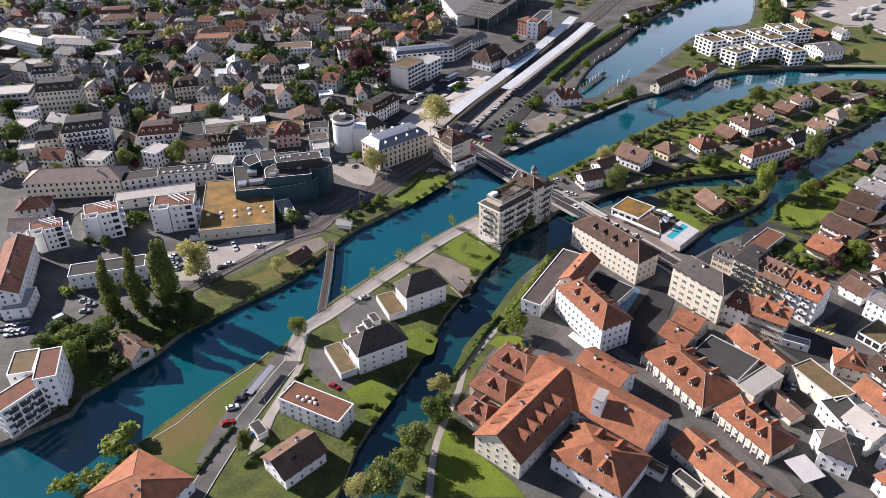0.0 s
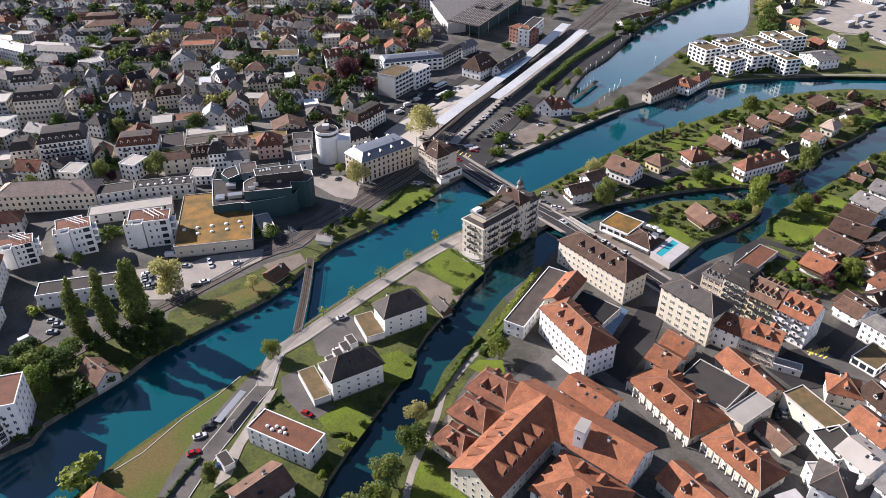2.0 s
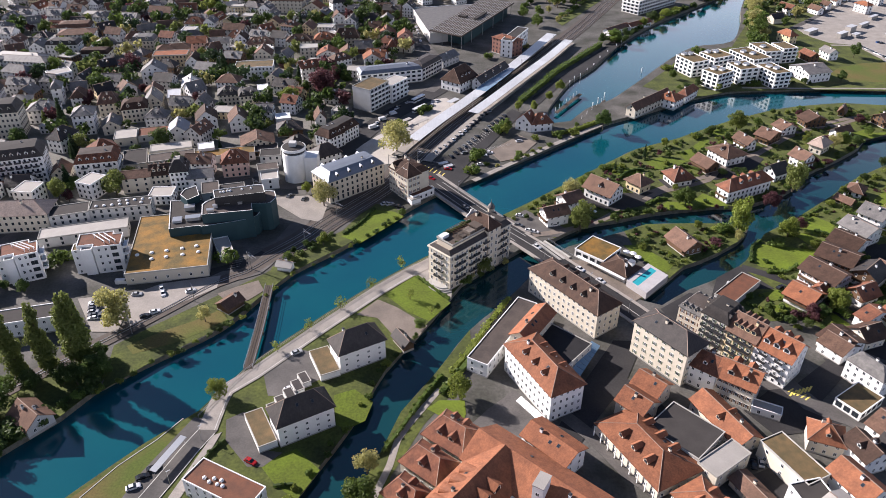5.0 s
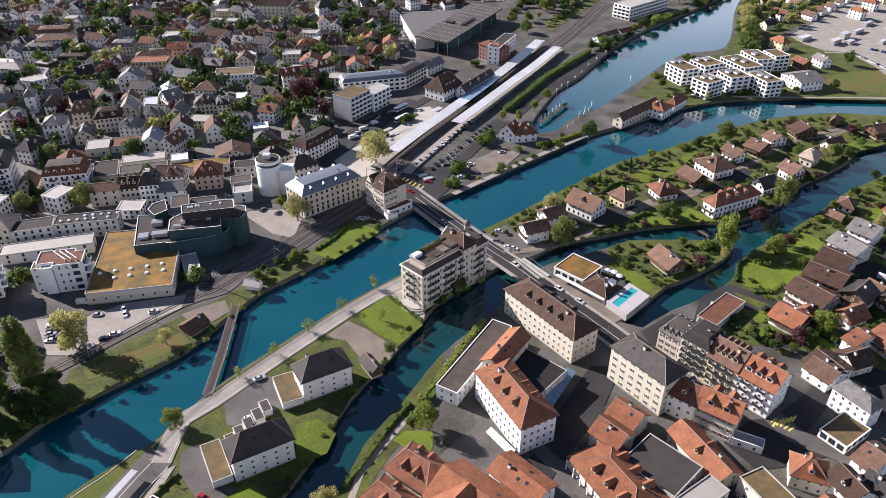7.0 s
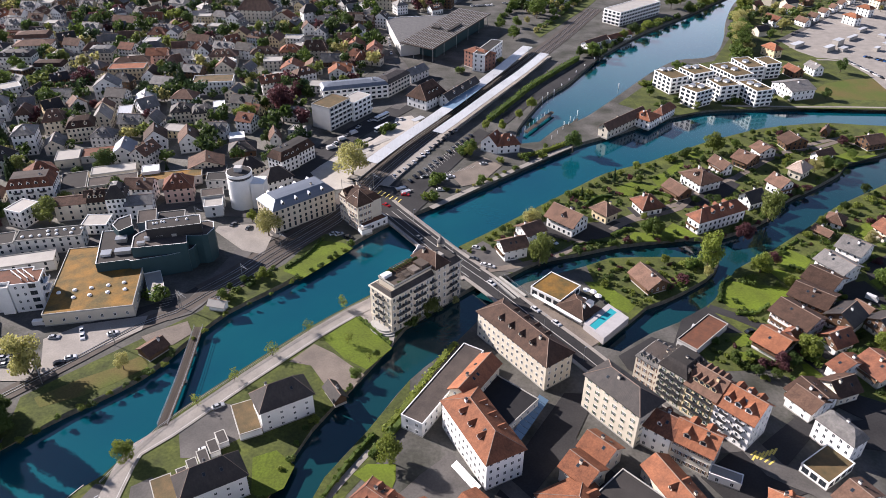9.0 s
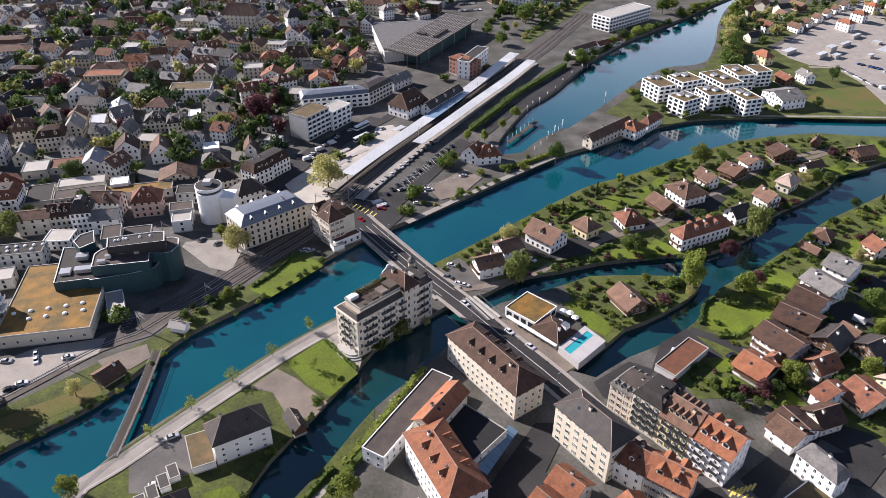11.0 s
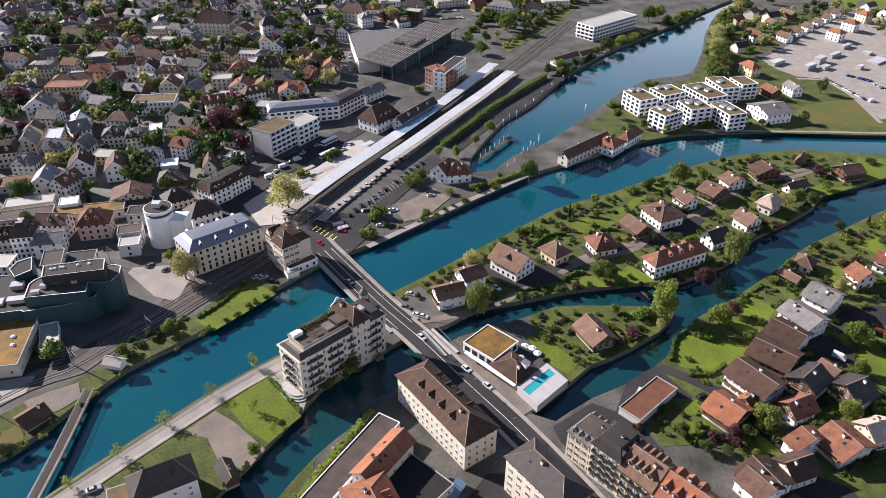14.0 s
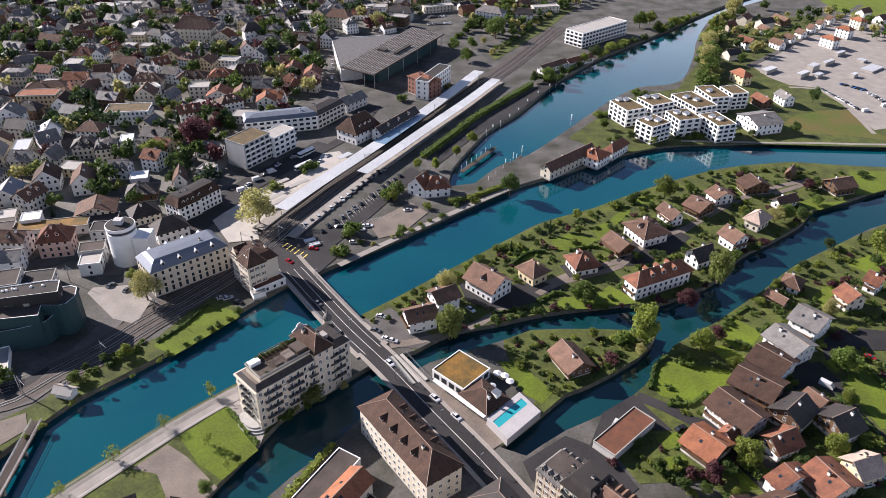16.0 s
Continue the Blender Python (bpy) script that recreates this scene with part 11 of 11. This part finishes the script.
roof_box(-81.1, 318.4, 9.65, 12, 9, 0.8, 0.5, "light")
railing("bridge_railing", [(63.9, 311.6), (72.9, 297.3)], "steel railing along the second bridge", z=.3, gap=3)
railing("bridge_railing", [(70.3, 314.2), (80.1, 299.6)], "steel railing along the second bridge", z=.3, gap=3)
bars("road_marking", [(143.3, 216.8), (147.6, 212.9)], 5, 3, 0.55, "yellow_paint", 0.26, "yellow striped zebra crossing", "road marking", 33.5)
bars("road_marking", [(11.2, 389.2), (21.8, 379.9)], 6, 4, 0.5, "yellow_paint", 0.34, "yellow striped zebra crossing", "road marking", 63.3)
bars("road_marking", [(35.6, 415.7), (58.4, 456.8)], 22, 4.8, 0.12, "paint", 0.3, "white painted parking bays", "road marking", -64.6)
bars("road_marking", [(33.7, 408.6), (58.6, 452.2)], 20, 4.8, 0.12, "paint", 0.3, "white painted parking bays", "road marking", -64.6)
bars("road_marking", [(12.5, 396.7), (25, 392.9)], 5, 7, 0.15, "paint", 0.3, "white painted traffic lanes", "road marking", -10.6)
bars("road_marking", [(44.4, 410.4), (60.5, 419)], 9, 5, 0.1, "paint", 0.3, "faded painted parking bays", "road marking", 58.6)
bars("road_marking", [(-69.5, 291.9), (-68.1, 299.9)], 5, 5, 0.12, "paint", 0.2, "white painted parking bays", "road marking", 25.9)
shelter(-2, 447, 49, 11, 2.8, 3, "pale flat bus shelter at the station", "light")
shelter(-0.8, 432.4, 52, 10, 2.8, 3, "pale flat bus shelter at the station", "light")
shelter(8.2, 446, 46, 12.5, 2.8, 3, "pale flat bus shelter at the station", "light")
shelter(28.4, 480.2, 50.7, 9, 4, 3, "pale flat bus shelter at the station", "metal")
shelter(1.2, 426.6, 52, 11, 2.8, 3, "pale flat bus shelter at the station", "light")
car(-15.8, 454.1, 38, "white", "near the station", van=True)
car(-12.6, 460.9, 38, "grey", "near the station")
car(-19.3, 443.1, 38, "white", "near the station")
car(-1, 482.5, 38, "silver", "near the station")
car(-7.6, 475, 38, "black", "near the station")
car(33.9, 406.7, 38, "grey", "near the station")
car(46.2, 406.9, 20, "white", "near the station")
car(66.5, 422.8, 20, "silver", "near the station")
container(22, 392.8, 30, 5, 2.2, 1.2)
container(24.6, 389.4, 30, 5, 2.2, 1.2)
tree(40.1, 399.8, 7.2, "bush", "leaf", 1.1, "at the station")
tree(37.4, 381.6, 6.1, "bush", "leaf", 1.1, "at the station")
tree(56.7, 435.2, 7.2, "bush", "leaf", 1.1, "at the station")
tree(59.1, 443.9, 6.7, "bush", "leaf", 1.1, "at the station")
tree(-3.3, 444.4, 5.7, "bush", "leaf_lime", 1.1, "at the station")
tree(8.3, 464.5, 5.1, "bush", "leaf", 1.1, "at the station")
tree(12.2, 469.4, 5.5, "bush", "leaf", 1.1, "at the station")
shrubs_along([(51.8, 387.6), (61.8, 395.1), (74.8, 405.6), (88.5, 416.7)], 5, 2, (1.6, 3), ("leaf", "leaf_lime", "leaf_spring"), "on the river wall", 21)
hedge("hedge", [(114.6, 374.7), (123.1, 384.1), (131, 385.7)], 1.6, 2, "leaf_dark", "garden hedge between the houses")
hedge("hedge", [(141.6, 386.8), (153.9, 390.4), (162, 384.8)], 1.4, 1.8, "leaf", "garden hedge between the houses")
hedge("hedge", [(123, 347.6), (132, 353.7), (135.5, 352.9)], 1.8, 1.8, "leaf", "garden hedge between the houses")
hedge("hedge", [(157.7, 296.3), (162.2, 308.3), (168.3, 314)], 1.6, 1.6, "leaf_dark", "garden hedge between the houses")
hedge("hedge", [(190, 327.6), (202.4, 339.3), (210.2, 345.1)], 1.2, 1.2, "leaf", "garden hedge between the houses")
hedge("hedge", [(196.9, 323), (202, 319)], 2.2, 1.8, "leaf_dark", "garden hedge between the houses")
hedge("hedge", [(208.8, 328.6), (214.7, 334)], 1.5, 1.6, "leaf", "garden hedge between the houses")
hedge("hedge", [(161.7, 288.6), (170.7, 289.2), (177.4, 295.2)], 1.6, 1.5, "leaf", "garden hedge between the houses")
hedge("hedge", [(223.3, 294.3), (226.1, 283.5), (228.7, 273.4)], 1.8, 1.8, "leaf_dark", "garden hedge between the houses")
hedge("hedge", [(235.9, 317.2), (240.7, 309.3), (242.5, 297.4)], 1.5, 1.6, "leaf", "garden hedge between the houses")
hedge("hedge", [(193, 261.3), (199.4, 265.9), (203.6, 267.1)], 2.5, 2.2, "leaf", "garden hedge between the houses")
hedge("hedge", [(103.8, 339.3), (115.4, 341.7), (124.7, 341.9)], 1.2, 1.2, "leaf_dark", "garden hedge between the houses")
tree(86.5, 323.4, 17.7, "willow", "leaf_olive", 0.75, "in a riverside garden")
tree(143, 347.9, 10.6, "broad", "leaf", 1.1, "in a riverside garden")
tree(184.4, 344.7, 9.5, "broad", "leaf_copper", 1.1, "in a riverside garden")
tree(182.3, 318.1, 11.5, "willow", "leaf_lime", 1.1, "in a riverside garden")
tree(190.3, 324.2, 7.5, "broad", "leaf_copper", 1, "in a riverside garden")
tree(181.1, 264.6, 9, "broad", "leaf_lime", 1.2, "in a riverside garden")
tree(211.1, 268.4, 7.8, "broad", "leaf_lime", 1.2, "in a riverside garden")
tree(225.3, 290.2, 8, "broad", "leaf_lime", 0.9, "in a riverside garden")
tree(231, 307.7, 10.1, "broad", "leaf", 1.3, "in a riverside garden")
tree(240.6, 339.9, 8.6, "broad", "leaf_spring", 1, "in a riverside garden")
tree(167.4, 256.6, 7.7, "broad", "leaf_copper", 1.1, "in a riverside garden")
tree(151.6, 259.8, 5.9, "broad", "leaf", 1.1, "in a riverside garden")
shrubs_along([(25.6, 278), (31.2, 280.5), (37, 286.2), (43.1, 291.5), (48.4, 295)], 3.2, 0.8, (2.2, 4.5), ("leaf_olive", "leaf", "leaf_dark", "leaf_spring"), "at the foot of the hotel", 31)
hedge("hedge", [(2.5, 188.7), (9, 200.5), (15, 213.3), (21.4, 224)], 1.6, 1.5, "leaf", "green hedge beside the river path")
shelter(-63.8, 185.9, 69.3, 15, 2.4, 3, "grey glazed shelter beside the island road", "steel")
tree(-139.4, 198.4, 12.1, "willow", "leaf", 0.9, "by the river bank")
tree(-131.3, 193.9, 14.6, "willow", "leaf", 0.9, "by the river bank")
tree(-99.5, 224.5, 10.6, "willow", "leaf_dark", 0.9, "by the river bank")
tree(-103.1, 220.3, 8.9, "willow", "leaf_dark", 0.9, "by the river bank")
car_row(103, 177.3, 108, 181.6, 3, 100.3, "silver blue white", "in a courtyard")
shrubs_along([(163.5, 606), (200, 655.8), (227.8, 686.4), (276.9, 738.8), (320.9, 789.4)], 7, 5, (4, 7), ("leaf_dark", "leaf", "leaf_dark", "leaf_lime"), "on the far river bank", 41)
shelter(89.5, 288.5, -46, 24.7, 1.6, 3.1, "white colonnade before the pool restaurant", "trim")
roof_box(102.2, 287.6, 0, -45, 2.4, 2.4, 6.8, "white", "small white service block beside the pool")
shrubs_along([(154.5, 257.6), (160.8, 261), (164.2, 257.7), (170.1, 256.6), (173, 252.4), (164.2, 251.9), (157.1, 253.9)], 3.2, 1, (1.6, 3), ("leaf_dark", "leaf", "leaf_olive", "leaf_lime"), "in a crowded garden", 51)
car_row(-118.2, 284.6, -111.2, 289.1, 3, 112.5, "white silver black", "beside the railway")
car_row(-92.8, 270.3, -96.9, 278.6, 2, 116.5, "white silver", "on the railway road")
shrubs_along([(-43.9, 295), (-35.8, 303.7), (-26.3, 313.2)], 3, 3, (2, 4), ("leaf_lime", "leaf", "leaf_dark", "leaf_olive"), "between railway and river", 61)
shrubs_along([(-47.6, 296.4), (-38.7, 305.9), (-27.6, 317.6)], 4, 3, (1.5, 2.6), ("leaf", "leaf_dark"), "beside the railway", 62)
hedge("hedge", [(-24.9, 319.4), (-17.9, 329.8), (-11.9, 343.7)], 1.2, 1.2, "leaf_dark", "low hedge between lawn and railway")
shrubs_along([(111.6, 747), (137.1, 790.3), (165.7, 838.7)], 5, 2, (3, 7), ("leaf_dark", "leaf", "leaf_lime"), "beside the far railway", 71)
shrubs_along([(123.2, 672.1), (147.6, 717.9), (176, 774.5), (205.2, 830.7)], 5, 2, (2, 5), ("leaf_dark", "leaf", "leaf_spring"), "beside the far railway", 72)
shrubs_along([(97.4, 715.9), (116.4, 755.3), (127.5, 789.8)], 6, 2, (3, 7), ("leaf_dark", "leaf"), "beside the far railway", 73)
car_row(102.2, 733.1, 116.9, 765.9, 6, 125.8, "silver white grey black", "in a far car park")
hedge("hedge", [(-75.8, 147.5), (-72.3, 158.5), (-68.9, 166.5)], 1.1, 1.4, "leaf_dark", "clipped dark hedge beside the island road")
hedge("hedge", [(-55, 181.3), (-51.2, 190), (-48.6, 193.8)], 1, 1.3, "leaf_dark", "clipped dark hedge beside the island road")
hedge("hedge", [(-62.3, 150.1), (-55.7, 154.6), (-50.1, 160.7)], 1.4, 1.5, "leaf_dark", "clipped dark hedge beside the island road")
hedge("hedge", [(-29.4, 175.5), (-23.5, 176.2)], 1.3, 1.3, "leaf_dark", "clipped dark hedge beside the island road")
tree(-62.9, 157.2, 8.4, "broad", "leaf_olive", 0.9, "beside the island road")

# ---- the rest of the crowded town, between the larger houses ----
TOWN = [(-303.9, 332.5), (-326.1, 447.8), (-397.5, 660.2), (-378.4, 710.7), (-391.3, 918.8), (-230.9, 985.3), (28.2, 1000.2), (94.6, 845.5), (40.2, 728.5), (-10.3, 726.5), (0.4, 601), (-36.6, 495.3), (-37.8, 388.3), (-73, 414.5), (-114.3, 351.2), (-150.7, 351.4), (-193.3, 339.8), (-252.1, 323.4)]
rng = random.Random(11)
xs, ys = [p[0] for p in TOWN], [p[1] for p in TOWN]
WALLS = ("white", "white", "white", "cream", "grey", "white", "wood", "yellow")
WORD = {"white": "white rendered", "cream": "cream rendered", "grey": "grey rendered", "yellow": "yellow rendered", "wood": "dark timber"}
TOPS = {"brown": "brown tiled", "slate": "grey slate", "red": "red-brown tiled", "dark": "dark tiled", "umber": "dark brown tiled", "light": "pale gravel"}


def free(x, y, r):
    return not any((x - a) ** 2 + (y - b) ** 2 < (r + c) ** 2 for a, b, c in FOOTPRINTS) and not in_water(x, y)


spots = []
for _ in range(4200):
    x, y = rng.uniform(min(xs), max(xs)), rng.uniform(min(ys), max(ys))
    if inside(x, y, TOWN):
        L, W = rng.uniform(9.5, 15), rng.uniform(8.5, 11.5)
        if free(x, y, 0.47 * math.hypot(L, W)):
            FOOTPRINTS.append((x, y, 0.5 * math.hypot(L, W)))
            spots.append((x, y, L, W))
spots.sort(key=lambda p: p[1] - 0.3 * p[0])
for j, (x, y, L, W) in enumerate(spots):
    wall, top, roof = rng.choice(WALLS), rng.choice(("brown", "slate", "slate", "slate", "red", "dark", "light")), rng.choice(("gable", "gable", "hip"))
    roof = "flat" if top == "light" else roof
    rot, h, rh = rng.choice((-12, 0, 78, 35)) + rng.uniform(-8, 8), rng.choice((5.0, 6.4, 7.8, 9.0)), rng.uniform(3.0, 4.6)
    if j < 105:
        house(x, y, rot, L, W, h, roof, rh, wall, top, far=True, every=2.4, seed=5, chimneys=1, dormers=rng.choice((0, 0, 1, 2)) if roof != "flat" else 0, label=f"{WORD[wall]} house with {TOPS[top]} roof in the crowded town")
        continue
    m = pose(x, y, 0, 0, 0, rot)
    absorb("far_houses", walls_mesh(L, W, h, M[wall], rh if roof == "gable" else 0), (wall, "concrete"), m)
    absorb("far_houses", gable_roof(L, W, h, rh, M[top]) if roof == "gable" else hip_roof(L, W, h, rh, M[top]) if roof == "hip" else flat_roof(L, W, h, M[top], M["concrete"]), (top, "ridge" if roof != "flat" else "concrete"), m)
    for sx, sy, turn, ln in ((0, -W / 2, 0, L), (L / 2, 0, 90, W), (0, W / 2, 180, L), (-L / 2, 0, 270, W)):
        for fl in range(int(h / 2.8)):
            for u in (-0.36, -0.12, 0.12, 0.36):
                q = m @ Matrix.Translation((sx, sy, 0.9 + 2.8 * fl)) @ Matrix.Rotation(radians(turn), 4, "Z") @ Matrix.Translation((u * ln, -0.07, 0))
                herd("far_houses", "pane").add([q @ Vector(p) for p in ((-0.5, 0, 0), (0.5, 0, 0), (0.5, 0, 1.4), (-0.5, 0, 1.4))], [(0, 1, 2, 3)])
    if roof != "flat":
        for u in rng.choice(((-0.2, 0.2), (0,), (-0.25, 0, 0.25))):
            absorb("far_houses", kept(("dormer", top, wall), lambda: dormer_mesh(M[top], M[wall])), (top, wall, "pane"), m @ Matrix.Translation((u * L * 0.8, -W * 0.36, h + rh * 0.28 + 0.1)))
    absorb("far_houses", kept(("chimney", "grey"), lambda: chimney_mesh(M["grey"])), ("grey", "darkmetal"), m @ Matrix.Translation((L * 0.2, 0.8, h + rh * 0.8)))
planted = 0
for _ in range(3600):
    x, y = rng.uniform(min(xs), max(xs)), rng.uniform(min(ys), max(ys))
    if inside(x, y, TOWN) and free(x, y, 1.6):
        h = rng.uniform(5, 15)
        FOOTPRINTS.append((x, y, 2.6))
        kind = rng.choice(("broad", "broad", "broad", "bush", "conifer"))
        leaf, spread = "needle" if kind == "conifer" else rng.choice(("leaf", "leaf_dark", "leaf_dark", "leaf_spring", "leaf_olive", "leaf_dark", "leaf_dark", "leaf_copper")), rng.uniform(0.8, 1.2)
        h *= 0.45 if kind == "bush" else 1
        if y < 420 and planted < 60:
            planted += 1
            tree(x, y, h, kind, leaf, spread, "between the town houses")
            continue
        s = Shape()
        rg = np.random.default_rng(int(x * 10) & 0xffff)
        cs = [(x + rg.normal(0, 0.2) * h * spread, y + rg.normal(0, 0.2) * h * spread, h * rg.uniform(0.45, 0.8)) for _ in range(6)]
        v, f = leaves(rg, cs, [(0.23 * h * spread, 0.23 * h * spread, 0.22 * h)] * 6, 170, 0.075 * h)
        herd("far_trees", leaf).add(v.tolist(), f.tolist())
        herd("far_trees", "bark").tube((x, y, 0), (x, y, h * 0.5), 0.03 * h, 0.012 * h, 5)
for zone, tries, most in (([(56.4, 331.7), (88, 365.4), (114.4, 388.7), (131.8, 404.1), (171.7, 427), (227.6, 459.4), (279.1, 472.2), (327.3, 467.1), (296.5, 441.6), (262.6, 417.5), (220.8, 385.9), (204.5, 367.4), (169.8, 347.2), (124.6, 340.7), (87.6, 328.6)], 420, 60), ([(172.6, 314.1), (192.4, 329.4), (218, 350.3), (265, 385.7), (298.6, 406.3), (371.3, 419.7), (243.4, 228.3), (184.5, 246.4), (163.9, 256.6), (145.2, 255.3), (143.5, 267.7), (162.6, 277.6), (163.6, 303.7)], 420, 45), ([(105.7, 317), (118.1, 322.8), (140.2, 324.2), (155.5, 323.7), (161.6, 321.8), (145.6, 306.5), (127.4, 295.4), (118.6, 288.9), (108.2, 307.6)], 60, 4)):
    zx, zy = [p[0] for p in zone], [p[1] for p in zone]
    made = 0
    for _ in range(tries):                   # garden shrubs and fruit trees
        x, y = rng.uniform(min(zx), max(zx)), rng.uniform(min(zy), max(zy))
        if made < most and inside(x, y, zone) and free(x, y, 0.8):
            made += 1
            FOOTPRINTS.append((x, y, 1.5))
            kind = rng.choice(("bush", "bush", "broad", "bush"))
            tree(x, y, rng.uniform(1.6, 3.4) if kind == "bush" else rng.uniform(3.5, 6.5), kind, rng.choice(("leaf", "leaf_dark", "leaf_dark", "leaf_lime", "leaf_copper")), rng.uniform(0.9, 1.5), "in a crowded garden")
for zone, tries in (([(317.7, 738.7), (353.1, 785.1), (469.4, 809.7), (540.2, 747.7), (492.8, 668.9), (455.7, 711.6), (444.8, 779.5), (387.9, 741.5), (325.1, 663), (290.3, 611.3), (270.2, 599.2), (278.6, 648)], 700), ([(89.6, 857.6), (98.7, 788.6), (111.6, 747), (123.5, 716.9), (143.2, 717.7), (185.3, 792.4), (232.4, 841.9), (246.9, 865.2)], 2500)):
    zx, zy = [p[0] for p in zone], [p[1] for p in zone]
    for _ in range(tries):                   # trees and houses at the far edge
        x, y = rng.uniform(min(zx), max(zx)), rng.uniform(min(zy), max(zy))
        if not inside(x, y, zone) or not free(x, y, 4.0):
            continue
        m = pose(x, y, 0, 0, 0, rng.uniform(20, 50))
        if rng.random() < 0.3 and free(x, y, 8):
            FOOTPRINTS.append((x, y, 9))
            L, W, h, rh = rng.uniform(10, 14), rng.uniform(8, 10), rng.choice((5.0, 6.5)), 3.0
            wall, top = rng.choice(("white", "white", "wood", "cream")), rng.choice(("brown", "red", "brown", "dark"))
            absorb("far_houses", walls_mesh(L, W, h, M[wall], rh), (wall, "concrete"), m)
            absorb("far_houses", gable_roof(L, W, h, rh, M[top]), (top, "ridge"), m)
        else:
            FOOTPRINTS.append((x, y, 3.5))
            h = rng.uniform(5, 12)
            rg = np.random.default_rng(int(x * 10) & 0xffff)
            cs = [(x + rg.normal(0, 0.16) * h, y + rg.normal(0, 0.16) * h, h * rg.uniform(0.45, 0.8)) for _ in range(6)]
            v, f = leaves(rg, cs, [(0.2 * h, 0.2 * h, 0.2 * h)] * 6, 170, 0.075 * h)
            herd("far_trees", rng.choice(("leaf", "leaf_dark", "leaf_spring"))).add(v.tolist(), f.tolist())
            herd("far_trees", "bark").tube((x, y, 0), (x, y, h * 0.5), 0.03 * h, 0.012 * h, 5)
clear = [(min(p[0] for p in c), min(p[1] for p in c), max(p[0] for p in c), max(p[1] for p in c), c) for c in CLEAR]
for zone, tries in (([(56.4, 331.7), (88, 365.4), (114.4, 388.7), (131.8, 404.1), (171.7, 427), (227.6, 459.4), (279.1, 472.2), (327.3, 467.1), (296.5, 441.6), (262.6, 417.5), (220.8, 385.9), (204.5, 367.4), (169.8, 347.2), (124.6, 340.7), (87.6, 328.6)], 1500), ([(172.6, 314.1), (192.4, 329.4), (218, 350.3), (265, 385.7), (298.6, 406.3), (371.3, 419.7), (243.4, 228.3), (184.5, 246.4), (163.9, 256.6), (145.2, 255.3), (143.5, 267.7), (162.6, 277.6), (163.6, 303.7)], 2200), ([(105.7, 317), (118.1, 322.8), (140.2, 324.2), (155.5, 323.7), (161.6, 321.8), (145.6, 306.5), (127.4, 295.4), (118.6, 288.9), (108.2, 307.6)], 160)):
    zx, zy = [p[0] for p in zone], [p[1] for p in zone]
    for _ in range(tries):                   # beds and shrubbery that fill the gardens between lawns and yards
        x, y = rng.uniform(min(zx), max(zx)), rng.uniform(min(zy), max(zy))
        if not inside(x, y, zone) or not free(x, y, -1.0) or any(a < x < c and b < y < d and inside(x, y, o) for a, b, c, d, o in clear):
            continue
        h = rng.uniform(0.7, 2.3)
        rg = np.random.default_rng(int(abs(x) * 10) & 0xffff)
        cs = [(x + rg.normal(0, 0.4) * h, y + rg.normal(0, 0.4) * h, h * rg.uniform(0.25, 0.6)) for _ in range(4)]
        v, f = leaves(rg, cs, [(0.45 * h, 0.45 * h, 0.4 * h)] * 4, 80, 0.16 + 0.07 * h)
        herd("garden_plants", rng.choice(("leaf", "leaf_dark", "leaf_dark", "leaf_dark", "leaf_lime", "leaf", "leaf_copper", "leaf_olive"))).add(v.tolist(), f.tolist())
for group, label, category in (("far_houses", "packed white and cream houses with tiled roofs", "houses"), ("far_trees", "garden trees scattered among far town houses", "trees"), ("garden_plants", "low mixed shrubbery filling the gardens", "shrubbery")):
    joined = Shape()
    keys = list(HERDS[group])
    for j, key in enumerate(keys):
        joined.add(HERDS[group][key].v, HERDS[group][key].f, j)
    tagged(new(group, joined.mesh(group, *(M[k] for k in keys))), label, category, kind="stuff")
